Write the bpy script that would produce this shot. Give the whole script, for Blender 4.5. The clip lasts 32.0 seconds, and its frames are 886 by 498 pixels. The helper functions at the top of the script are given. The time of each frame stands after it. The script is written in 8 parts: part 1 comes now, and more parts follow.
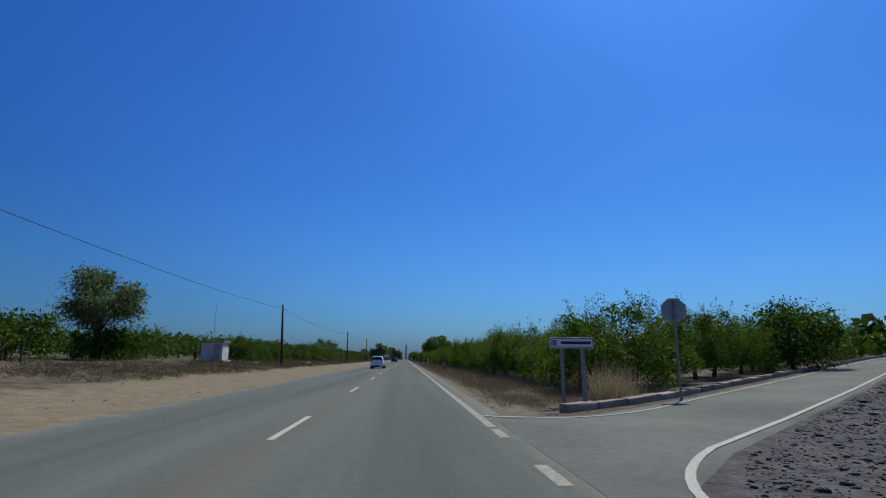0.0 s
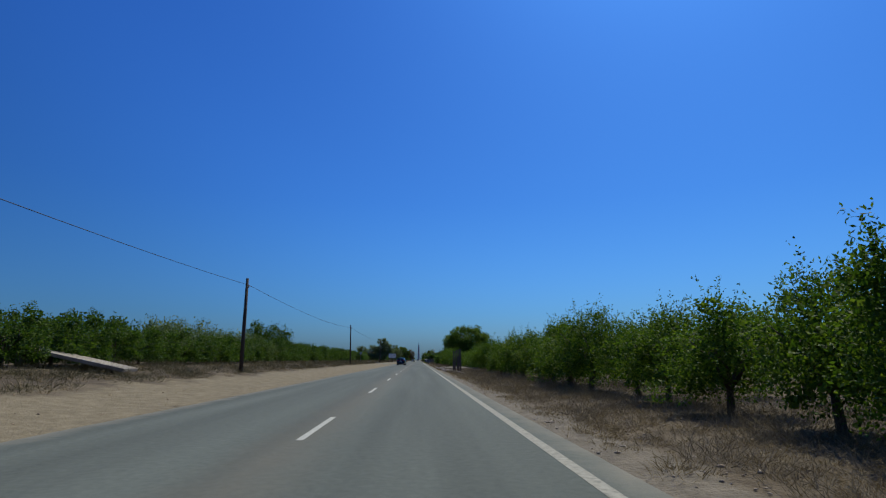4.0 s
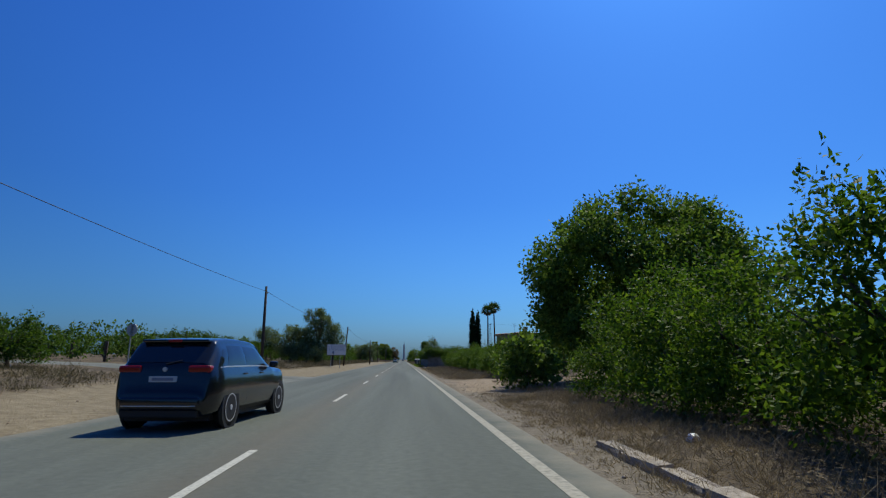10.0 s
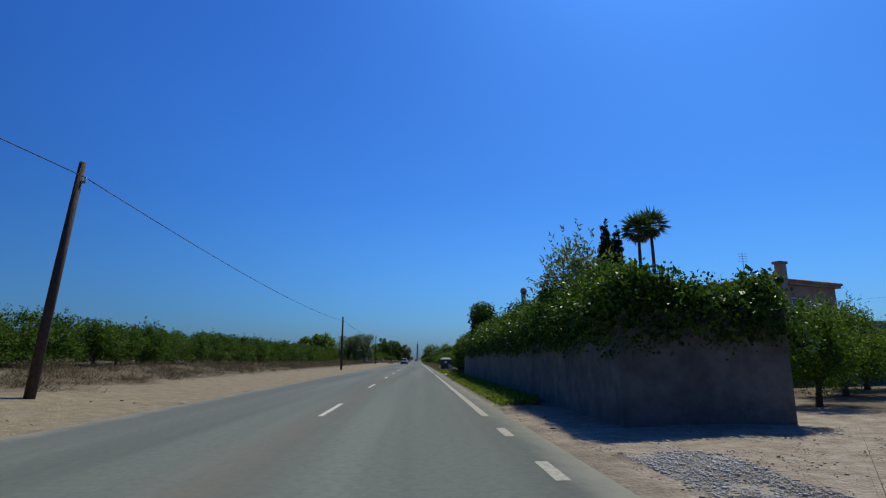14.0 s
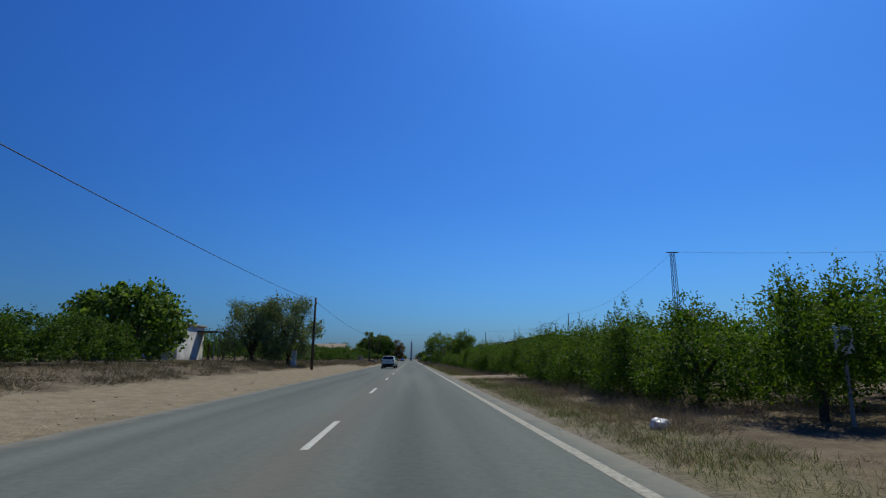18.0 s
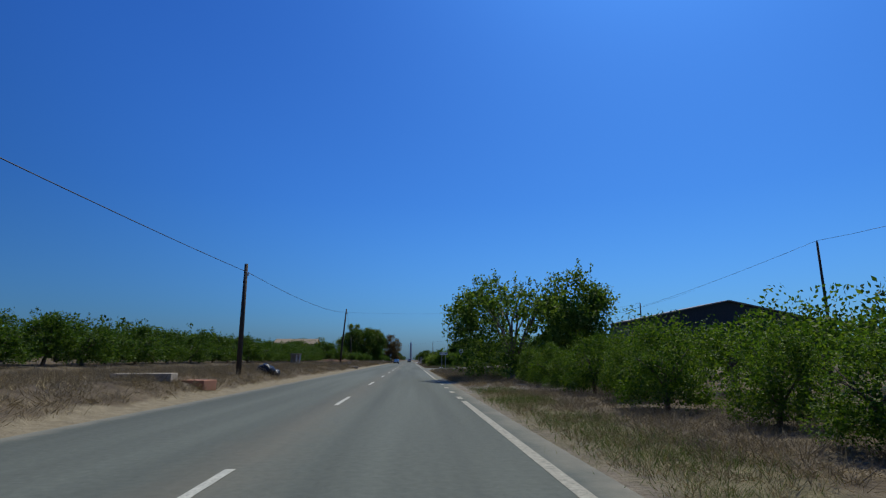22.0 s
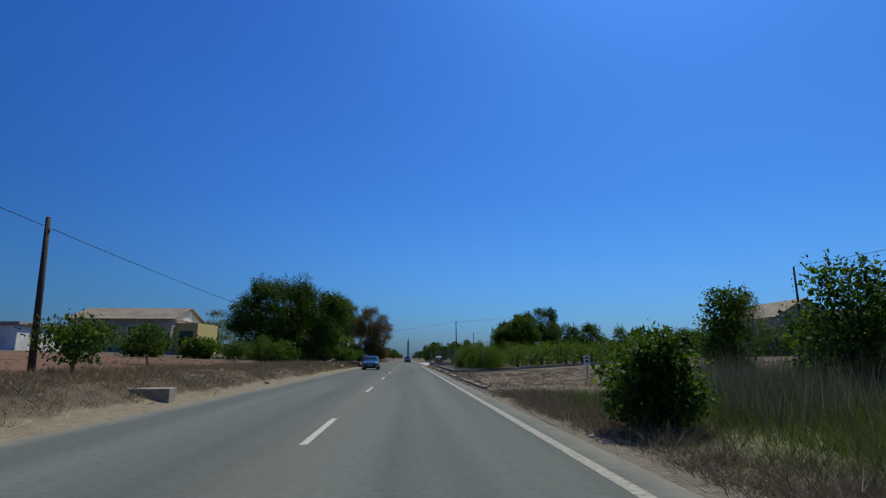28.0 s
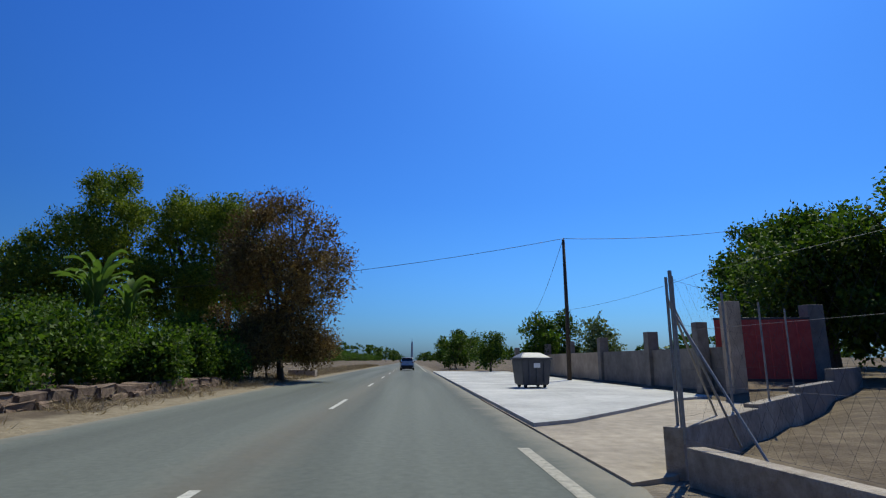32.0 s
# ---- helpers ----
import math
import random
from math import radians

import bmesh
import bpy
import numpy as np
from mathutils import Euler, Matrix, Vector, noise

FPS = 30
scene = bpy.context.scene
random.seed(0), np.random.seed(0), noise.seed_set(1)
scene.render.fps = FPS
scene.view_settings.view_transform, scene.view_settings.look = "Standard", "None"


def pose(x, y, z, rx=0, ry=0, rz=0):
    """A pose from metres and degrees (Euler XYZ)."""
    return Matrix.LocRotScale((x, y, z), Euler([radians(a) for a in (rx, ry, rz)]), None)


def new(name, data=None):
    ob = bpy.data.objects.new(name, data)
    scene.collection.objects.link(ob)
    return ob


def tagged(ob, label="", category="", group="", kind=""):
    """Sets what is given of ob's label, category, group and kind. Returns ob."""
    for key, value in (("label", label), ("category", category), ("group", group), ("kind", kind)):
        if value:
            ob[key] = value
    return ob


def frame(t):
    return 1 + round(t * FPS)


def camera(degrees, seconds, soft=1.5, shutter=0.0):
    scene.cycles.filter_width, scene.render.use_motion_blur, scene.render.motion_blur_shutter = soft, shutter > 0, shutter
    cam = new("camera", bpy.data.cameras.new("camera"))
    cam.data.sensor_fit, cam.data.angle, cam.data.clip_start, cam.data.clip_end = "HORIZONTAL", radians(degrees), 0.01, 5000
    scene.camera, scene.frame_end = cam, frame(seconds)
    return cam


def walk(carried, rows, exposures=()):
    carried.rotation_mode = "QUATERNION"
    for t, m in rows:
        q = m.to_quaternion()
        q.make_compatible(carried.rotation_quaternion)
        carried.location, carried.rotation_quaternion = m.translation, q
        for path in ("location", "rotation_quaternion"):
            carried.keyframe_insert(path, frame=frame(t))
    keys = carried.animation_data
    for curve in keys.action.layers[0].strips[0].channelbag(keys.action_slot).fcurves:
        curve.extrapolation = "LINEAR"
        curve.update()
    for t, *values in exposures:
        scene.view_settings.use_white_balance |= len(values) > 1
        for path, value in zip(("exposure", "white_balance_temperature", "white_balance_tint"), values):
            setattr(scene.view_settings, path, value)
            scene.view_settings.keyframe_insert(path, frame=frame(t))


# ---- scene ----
# The lens and the drive: seconds, x, y, yaw, pitch; the eye rides 1.25 m over a straight road.
cam = camera(78.5, 32.0, soft=1.2, shutter=0.0)
EYE = 1.25
DRIVE = (
    (0.0, 0.225, 0.00, -3.86, 11.43),
    (0.5, 0.212, 9.20, -3.77, 11.72),
    (1.0, 0.200, 18.45, -3.68, 11.31),
    (1.5, 0.206, 27.75, -3.51, 11.43),
    (2.0, 0.212, 37.11, -3.33, 11.31),
    (2.5, 0.200, 46.51, -3.10, 11.54),
    (3.0, 0.188, 55.96, -2.86, 11.54),
    (3.5, 0.087, 65.45, -2.72, 11.54),
    (4.0, -0.012, 74.99, -2.57, 11.54),
    (4.5, -0.056, 84.56, -2.46, 11.77),
    (6.5, -0.231, 123.20, -3.51, 11.31),
    (7.0, -0.275, 132.94, -3.56, 11.60),
    (7.5, -0.191, 142.71, -3.56, 11.54),
    (8.0, -0.106, 152.49, -3.68, 11.60),
    (8.5, -0.053, 162.31, -3.80, 11.14),
    (9.0, 0.000, 172.14, -3.97, 11.54),
    (9.5, 0.100, 181.99, -4.09, 11.72),
    (10.0, 0.200, 191.86, -4.09, 11.54),
    (10.5, 0.319, 201.75, -4.09, 11.95),
    (11.0, 0.438, 211.65, -3.91, 11.77),
    (11.5, 0.506, 221.56, -3.56, 11.60),
    (12.0, 0.575, 231.49, -3.33, 11.77),
    (12.5, 0.525, 241.42, -3.16, 11.60),
    (13.0, 0.475, 251.36, -2.98, 11.54),
    (13.5, 0.381, 261.31, -2.81, 11.72),
    (14.0, 0.288, 271.27, -2.69, 11.54),
    (14.5, 0.131, 281.23, -2.46, 11.54),
    (15.0, -0.025, 291.19, -2.51, 11.54),
    (15.5, -0.090, 301.16, -2.57, 11.54),
    (17.5, -0.350, 341.04, -3.33, 11.43),
    (18.0, -0.400, 351.01, -3.33, 11.43),
    (18.5, -0.381, 360.98, -3.33, 11.43),
    (19.0, -0.362, 370.95, -3.45, 11.60),
    (19.5, -0.275, 380.92, -3.68, 11.57),
    (20.0, -0.187, 390.88, -3.80, 11.54),
    (20.5, -0.106, 400.85, -3.91, 11.54),
    (21.0, -0.025, 410.81, -3.86, 11.54),
    (21.5, 0.081, 420.77, -3.62, 11.54),
    (22.0, 0.188, 430.74, -3.39, 11.54),
    (22.5, 0.169, 440.70, -3.21, 11.54),
    (23.0, 0.150, 450.66, -3.10, 11.54),
    (23.5, 0.081, 460.63, -2.92, 11.54),
    (24.0, 0.013, 470.60, -2.81, 11.54),
    (24.5, -0.094, 480.57, -2.81, 11.54),
    (25.0, -0.200, 490.55, -2.81, 11.54),
    (25.5, -0.227, 500.53, -2.86, 11.54),
    (27.5, -0.335, 540.56, -3.51, 11.43),
    (28.0, -0.362, 550.60, -3.68, 11.37),
    (28.5, -0.237, 560.66, -3.91, 11.72),
    (29.0, -0.113, 570.73, -4.03, 11.89),
    (29.5, -0.012, 580.83, -4.09, 11.72),
    (30.0, 0.088, 590.96, -4.09, 11.60),
    (30.5, 0.144, 601.11, -3.68, 11.43),
    (31.0, 0.200, 611.29, -3.39, 11.43),
    (31.5, 0.206, 621.51, -3.33, 11.54),
    (32.0, 0.212, 631.76, -3.27, 11.60),
)
EXPOSURES = ((0.0, 0.0, 6500, 10), (9.3, 0.02, 6500, 10), (10.1, 0.2, 6500, 10), (11.0, 0.33, 6500, 10), (12.0, 0.14, 6500, 10), (13.0, 0.1, 6500, 10), (14.0, 0.17, 6500, 10), (15.0, 0.32, 6500, 10),
             (16.5, 0.16, 6500, 10), (18.0, 0.0, 6500, 10), (29.0, 0.0, 6500, 10), (30.0, 0.1, 6500, 10), (31.0, 0.31, 6500, 10), (32.0, 0.32, 6500, 10))
walk(cam, [(t, pose(x, y, EYE, 90 + p, 0, yaw)) for t, x, y, yaw, p in DRIVE], EXPOSURES)

# ---- world and sun ----
SUN_EL, SUN_AZ = radians(57), radians(32)      # azimuth from the road's direction towards its right
world = bpy.data.worlds.new("sky")
scene.world = world
world.use_nodes = True
wn, wl = world.node_tree.nodes, world.node_tree.links
sky = wn.new("ShaderNodeTexSky")
sky.sky_type, sky.sun_disc = "NISHITA", False
sky.sun_elevation, sky.sun_rotation = SUN_EL, SUN_AZ
sky.altitude, sky.air_density, sky.dust_density, sky.ozone_density = 0, 1.0, 1.6, 3.0
tint = wn.new("ShaderNodeHueSaturation")
tint.inputs["Saturation"].default_value = 1.0
wl.new(sky.outputs[0], tint.inputs["Color"])
way = wn.new("ShaderNodeTexCoord")
height = wn.new("ShaderNodeSeparateXYZ")
wl.new(way.outputs["Generated"], height.inputs[0])
clear = wn.new("ShaderNodeValToRGB")      # hazy and pale over the land, a clear deep blue aloft
clear.color_ramp.interpolation = "B_SPLINE"
clear.color_ramp.elements[0].color, clear.color_ramp.elements[1].color = (0.31, 0.56, 0.95, 1), (0.09, 0.335, 0.9, 1)
clear.color_ramp.elements[1].position = 0.85
for at_z, tone in ((0.08, (0.22, 0.555, 1.06, 1)), (0.28, (0.146, 0.475, 1.17, 1))):
    clear.color_ramp.elements.new(at_z).color = tone
wl.new(height.outputs["Z"], clear.inputs["Fac"])
deep = wn.new("ShaderNodeVectorMath")
deep.operation = "MULTIPLY"
wl.new(tint.outputs[0], deep.inputs[0])
wl.new(clear.outputs["Color"], deep.inputs[1])
toward = wn.new("ShaderNodeVectorMath")      # a clear sky is deepest well away from the sun
toward.operation = "DOT_PRODUCT"
wl.new(way.outputs["Generated"], toward.inputs[0])
toward.inputs[1].default_value = (math.sin(SUN_AZ) * math.cos(SUN_EL), math.cos(SUN_AZ) * math.cos(SUN_EL), math.sin(SUN_EL))
away = wn.new("ShaderNodeMapRange")
away.interpolation_type = "SMOOTHSTEP"
away.inputs["From Min"].default_value, away.inputs["From Max"].default_value = 0.28, 0.66
away.inputs["To Min"].default_value, away.inputs["To Max"].default_value = 0.74, 1.0
wl.new(toward.outputs["Value"], away.inputs["Value"])
dim = wn.new("ShaderNodeVectorMath")
dim.operation = "SCALE"
wl.new(deep.outputs[0], dim.inputs[0])
wl.new(away.outputs[0], dim.inputs["Scale"])
wl.new(dim.outputs[0], wn["Background"].inputs["Color"])
wn["Background"].inputs["Strength"].default_value = 0.108
sun = new("sun", bpy.data.lights.new("sun", "SUN"))
sun.data.energy, sun.data.angle, sun.data.color = 3.6, radians(0.6), (0.97, 0.94, 0.76)
to_sun = Vector((math.sin(SUN_AZ) * math.cos(SUN_EL), math.cos(SUN_AZ) * math.cos(SUN_EL), math.sin(SUN_EL)))
sun.rotation_euler = to_sun.to_track_quat("Z", "Y").to_euler()

# ---- materials ----
def mat(name, color, rough=0.7, metal=0.0, spec=0.4, noise_scale=0.0, color2=None, bump=0.0, bump_scale=60.0, per="", trans=0.0, coarse=0.0, color3=None, coat=0.0, streak=False, glow_tint=(1, 1, 1)):
    """Principled material: two scales of noise between color and color2 (and color3), bump, spread by object or by leaf."""
    m = bpy.data.materials.new(name)
    m.use_nodes = True
    n, l = m.node_tree.nodes, m.node_tree.links
    b = n["Principled BSDF"]
    b.inputs["Base Color"].default_value = (*color, 1)
    b.inputs["Roughness"].default_value = rough
    b.inputs["Metallic"].default_value = metal
    b.inputs["Specular IOR Level"].default_value = spec
    if coat:
        b.inputs["Coat Weight"].default_value, b.inputs["Coat Roughness"].default_value = coat, 0.04
    pos = n.new("ShaderNodeNewGeometry")
    out = None
    if color2 is not None:
        ramp = n.new("ShaderNodeValToRGB")
        ramp.color_ramp.elements[0].color, ramp.color_ramp.elements[1].color = (*color, 1), (*color2, 1)
        if color3 is not None:
            e = ramp.color_ramp.elements.new(0.5)
            e.color = (*color3, 1)
        if per == "leaf":
            l.new(pos.outputs["Random Per Island"], ramp.inputs["Fac"])
        elif per == "object":
            info = n.new("ShaderNodeObjectInfo")
            l.new(info.outputs["Random"], ramp.inputs["Fac"])
        else:
            ramp.color_ramp.elements[0].position, ramp.color_ramp.elements[-1].position = 0.32, 0.68
            t1 = n.new("ShaderNodeTexNoise")
            t1.inputs["Scale"].default_value, t1.inputs["Detail"].default_value, t1.inputs["Roughness"].default_value = noise_scale, 8, 0.65
            l.new(pos.outputs["Position"], t1.inputs["Vector"])
            l.new(t1.outputs["Fac"], ramp.inputs["Fac"])
        out = ramp.outputs["Color"]
        if coarse:
            t2 = n.new("ShaderNodeTexNoise")
            t2.inputs["Scale"].default_value, t2.inputs["Detail"].default_value = coarse, 3
            if streak:      # long bands along the lanes
                sc = n.new("ShaderNodeVectorMath")
                sc.operation = "MULTIPLY"
                sc.inputs[1].default_value = (1.0, 0.03, 1.0)
                l.new(pos.outputs["Position"], sc.inputs[0])
                l.new(sc.outputs[0], t2.inputs["Vector"])
            else:
                l.new(pos.outputs["Position"], t2.inputs["Vector"])
            mr = n.new("ShaderNodeMapRange")
            mr.inputs["From Min"].default_value, mr.inputs["From Max"].default_value = 0.3, 0.7
            mr.inputs["To Min"].default_value, mr.inputs["To Max"].default_value = 0.72, 1.2
            l.new(t2.outputs["Fac"], mr.inputs["Value"])
            mx = n.new("ShaderNodeVectorMath")
            mx.operation = "SCALE"
            l.new(out, mx.inputs[0])
            l.new(mr.outputs[0], mx.inputs["Scale"])
            out = mx.outputs[0]
        l.new(out, b.inputs["Base Color"])
    if bump:
        t3 = n.new("ShaderNodeTexNoise")
        t3.inputs["Scale"].default_value, t3.inputs["Detail"].default_value = bump_scale, 6
        l.new(pos.outputs["Position"], t3.inputs["Vector"])
        bp = n.new("ShaderNodeBump")
        bp.inputs["Strength"].default_value, bp.inputs["Distance"].default_value = bump, 0.05
        l.new(t3.outputs["Fac"], bp.inputs["Height"])
        l.new(bp.outputs[0], b.inputs["Normal"])
    if trans:
        tr = n.new("ShaderNodeBsdfTranslucent")
        if out is not None:      # light that comes through a leaf is yellower and stronger than what it throws back
            glow = n.new("ShaderNodeVectorMath")
            glow.operation = "MULTIPLY"
            glow.inputs[1].default_value = glow_tint
            l.new(out, glow.inputs[0])
            l.new(glow.outputs[0], tr.inputs["Color"])
        else:
            tr.inputs["Color"].default_value = (*color, 1)
        mix = n.new("ShaderNodeMixShader")
        mix.inputs["Fac"].default_value = trans
        l.new(b.outputs[0], mix.inputs[1])
        l.new(tr.outputs[0], mix.inputs[2])
        l.new(mix.outputs[0], n["Material Output"].inputs["Surface"])
    return m


def leafy(name, a, b, c, trans=0.35, rough=0.55):
    return mat(name, a, rough + 0.08, spec=0.16, color2=c, color3=b, per="leaf", trans=trans, glow_tint=(1.45, 1.6, 0.9) if b[1] > b[0] * 1.2 else (1, 1, 1))


M = dict(
    asphalt=mat("asphalt", (0.091, 0.101, 0.083), 0.88, noise_scale=9, color2=(0.124, 0.135, 0.111), bump=0.16, bump_scale=150, coarse=0.8, streak=True, spec=0.25),
    side_asphalt=mat("pale_asphalt", (0.12, 0.126, 0.103), 0.9, noise_scale=6, color2=(0.165, 0.171, 0.141), bump=0.4, bump_scale=110, coarse=0.3),
    paint=mat("road_paint", (0.25, 0.25, 0.21), 0.85, noise_scale=24, color2=(0.52, 0.51, 0.43), color3=(0.45, 0.44, 0.37)),
    edge_paint=mat("worn_edge_paint", (0.17, 0.165, 0.13), 0.9, noise_scale=11, color2=(0.4, 0.375, 0.295), color3=(0.32, 0.3, 0.235)),
    dirt=mat("bare_earth", (0.3, 0.205, 0.125), 0.95, noise_scale=3.2, color2=(0.45, 0.33, 0.215), bump=0.8, bump_scale=22, coarse=0.35),
    red_soil=mat("red_ploughed_soil", (0.17, 0.085, 0.05), 0.95, noise_scale=4, color2=(0.29, 0.16, 0.1), bump=1.0, bump_scale=14, coarse=0.4),
    grey_soil=mat("dry_field_soil", (0.21, 0.145, 0.1), 0.95, noise_scale=4, color2=(0.33, 0.245, 0.17), bump=1.0, bump_scale=16, coarse=0.4),
    gravel=mat("dark_gravel", (0.05, 0.045, 0.045), 0.9, noise_scale=16, color2=(0.2, 0.185, 0.17), bump=1.0, bump_scale=40),
    concrete=mat("pale_concrete", (0.35, 0.345, 0.315), 0.85, noise_scale=5, color2=(0.46, 0.455, 0.42), bump=0.3, bump_scale=50, coarse=0.4),
    sand_concrete=mat("sandy_concrete", (0.25, 0.208, 0.15), 0.9, noise_scale=4, color2=(0.37, 0.315, 0.235), bump=0.4, bump_scale=40, coarse=0.5),
    old_concrete=mat("weathered_concrete", (0.24, 0.2, 0.15), 0.9, noise_scale=7, color2=(0.42, 0.36, 0.28), bump=0.6, bump_scale=40, coarse=0.8),
    stone=mat("field_stone", (0.22, 0.17, 0.12), 0.9, noise_scale=9, color2=(0.5, 0.42, 0.33), bump=0.7, bump_scale=30),
    brown_stone=mat("brown_rubble_stone", (0.1, 0.065, 0.042), 0.95, noise_scale=7, color2=(0.25, 0.175, 0.12), bump=0.9, bump_scale=26, coarse=1.5),
    brick=mat("red_clay_brick", (0.26, 0.1, 0.055), 0.85, color2=(0.42, 0.2, 0.12), per="object"),
    post_wood=mat("grey_brown_post", (0.07, 0.052, 0.042), 0.9, noise_scale=16, color2=(0.15, 0.118, 0.095), bump=0.6, bump_scale=40),
    pole=mat("tarred_wood", (0.035, 0.026, 0.02), 0.85, noise_scale=14, color2=(0.085, 0.062, 0.046), bump=0.5, bump_scale=60),
    wire=mat("black_cable", (0.012, 0.012, 0.014), 0.6),
    steel=mat("galvanised_steel", (0.22, 0.22, 0.215), 0.6, metal=0.4, noise_scale=20, color2=(0.32, 0.32, 0.31)),
    sign_back=mat("grey_sign_back", (0.33, 0.34, 0.35), 0.5, metal=0.3, noise_scale=9, color2=(0.43, 0.44, 0.45)),
    sign_white=mat("white_sign_sheet", (0.72, 0.72, 0.7), 0.5, noise_scale=6, color2=(0.8, 0.8, 0.79)),
    sign_ink=mat("dark_sign_ink", (0.03, 0.03, 0.04), 0.6),
    sign_grey=mat("faded_blue_ink", (0.2, 0.22, 0.3), 0.6),
    rust=mat("rusty_iron", (0.07, 0.03, 0.018), 0.8, metal=0.3, noise_scale=18, color2=(0.16, 0.07, 0.04)),
    bark=mat("grey_brown_bark", (0.05, 0.036, 0.025), 0.95, noise_scale=18, color2=(0.13, 0.1, 0.075), bump=0.9, bump_scale=45),
    fig_bark=mat("pale_grey_bark", (0.13, 0.115, 0.1), 0.9, noise_scale=14, color2=(0.24, 0.215, 0.19), bump=0.5, bump_scale=40),
    citrus=leafy("citrus_leaf", (0.03, 0.064, 0.007), (0.062, 0.115, 0.011), (0.15, 0.205, 0.022)),
    citrus_dark=leafy("dark_citrus_leaf", (0.024, 0.05, 0.007), (0.046, 0.088, 0.01), (0.1, 0.155, 0.02)),
    fig=leafy("fig_leaf", (0.045, 0.085, 0.011), (0.085, 0.14, 0.02), (0.19, 0.25, 0.05)),
    olive=leafy("olive_leaf", (0.075, 0.105, 0.042), (0.14, 0.175, 0.08), (0.23, 0.265, 0.14), 0.25, 0.8),
    broad=leafy("broad_leaf", (0.02, 0.046, 0.006), (0.044, 0.088, 0.009), (0.12, 0.175, 0.018), 0.22),
    pine=leafy("pine_needle", (0.06, 0.095, 0.01), (0.125, 0.17, 0.018), (0.24, 0.27, 0.03), 0.2),
    dry=leafy("dry_brown_foliage", (0.09, 0.055, 0.018), (0.16, 0.1, 0.032), (0.25, 0.17, 0.05), 0.2),
    cypress=leafy("cypress_scale", (0.008, 0.02, 0.006), (0.014, 0.034, 0.009), (0.03, 0.06, 0.015), 0.1),
    palm=leafy("palm_leaf", (0.03, 0.06, 0.012), (0.06, 0.1, 0.025), (0.12, 0.16, 0.045), 0.2),
    banana=leafy("banana_leaf", (0.045, 0.09, 0.018), (0.08, 0.14, 0.028), (0.15, 0.21, 0.05), 0.3),
    ivy=leafy("ivy_leaf", (0.02, 0.05, 0.006), (0.05, 0.1, 0.011), (0.16, 0.22, 0.03), 0.25, 0.3),
    yellow_weed=leafy("yellow_green_weed", (0.08, 0.12, 0.015), (0.14, 0.19, 0.025), (0.25, 0.28, 0.05), 0.3),
    red_flower=leafy("red_blossom", (0.5, 0.03, 0.02), (0.6, 0.07, 0.03), (0.7, 0.15, 0.05), 0.3),
    straw=leafy("dry_straw", (0.16, 0.117, 0.056), (0.265, 0.2, 0.105), (0.42, 0.335, 0.19), 0.15, 0.85),
    dark_grass=leafy("dark_green_grass", (0.03, 0.05, 0.014), (0.055, 0.078, 0.022), (0.13, 0.125, 0.055), 0.2, 0.75),
    tan_roof=mat("tan_roof_sheet", (0.2, 0.155, 0.105), 0.85, noise_scale=3, color2=(0.3, 0.24, 0.17), coarse=0.5),
    cream_wall=mat("cream_plaster", (0.44, 0.36, 0.29), 0.9, noise_scale=3, color2=(0.54, 0.45, 0.37), coarse=0.6, bump=0.2),
    olive_weed=leafy("olive_brown_weed", (0.075, 0.07, 0.032), (0.125, 0.108, 0.055), (0.2, 0.165, 0.095), 0.2, 0.9),
    pale_straw=leafy("sunlit_straw", (0.3, 0.24, 0.14), (0.42, 0.34, 0.2), (0.55, 0.46, 0.3), 0.35, 0.85),
    brown_weed=leafy("withered_weed", (0.11, 0.085, 0.052), (0.18, 0.145, 0.092), (0.29, 0.24, 0.16), 0.2, 0.9),
    green_grass=leafy("green_grass_blade", (0.05, 0.075, 0.014), (0.085, 0.115, 0.024), (0.19, 0.18, 0.07), 0.2, 0.7),
    reed=leafy("reed_blade", (0.05, 0.078, 0.018), (0.085, 0.115, 0.026), (0.17, 0.17, 0.07), 0.2, 0.7),
    grey_reed=leafy("grey_green_reed", (0.065, 0.085, 0.045), (0.115, 0.135, 0.075), (0.24, 0.235, 0.15), 0.25, 0.75),
    plaster=mat("ochre_plaster", (0.36, 0.27, 0.18), 0.9, noise_scale=2.5, color2=(0.46, 0.36, 0.25), coarse=0.6, bump=0.2),
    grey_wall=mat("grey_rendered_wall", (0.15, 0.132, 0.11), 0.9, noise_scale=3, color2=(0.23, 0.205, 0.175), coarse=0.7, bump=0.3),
    # the grey render again, darkened: the wall's shade is put into its colour
    shaded_wall=mat("shaded_grey_render", (0.1, 0.096, 0.084), 0.92, noise_scale=3, color2=(0.18, 0.172, 0.15), coarse=0.7, bump=0.3),
    white_wall=mat("white_limewash", (0.66, 0.64, 0.6), 0.85, noise_scale=3, color2=(0.78, 0.76, 0.72), coarse=0.6),
    yellow_wall=mat("yellow_ochre_paint", (0.55, 0.42, 0.13), 0.85, noise_scale=3, color2=(0.62, 0.5, 0.2)),
    pink_wall=mat("pink_plaster", (0.42, 0.27, 0.21), 0.9, noise_scale=3, color2=(0.5, 0.35, 0.28), coarse=0.7, bump=0.2),
    orange_wall=mat("orange_plaster", (0.5, 0.29, 0.15), 0.9, noise_scale=4, color2=(0.58, 0.37, 0.22)),
    roof=mat("clay_roof_tile", (0.33, 0.15, 0.08), 0.85, color2=(0.5, 0.27, 0.16), per="object"),
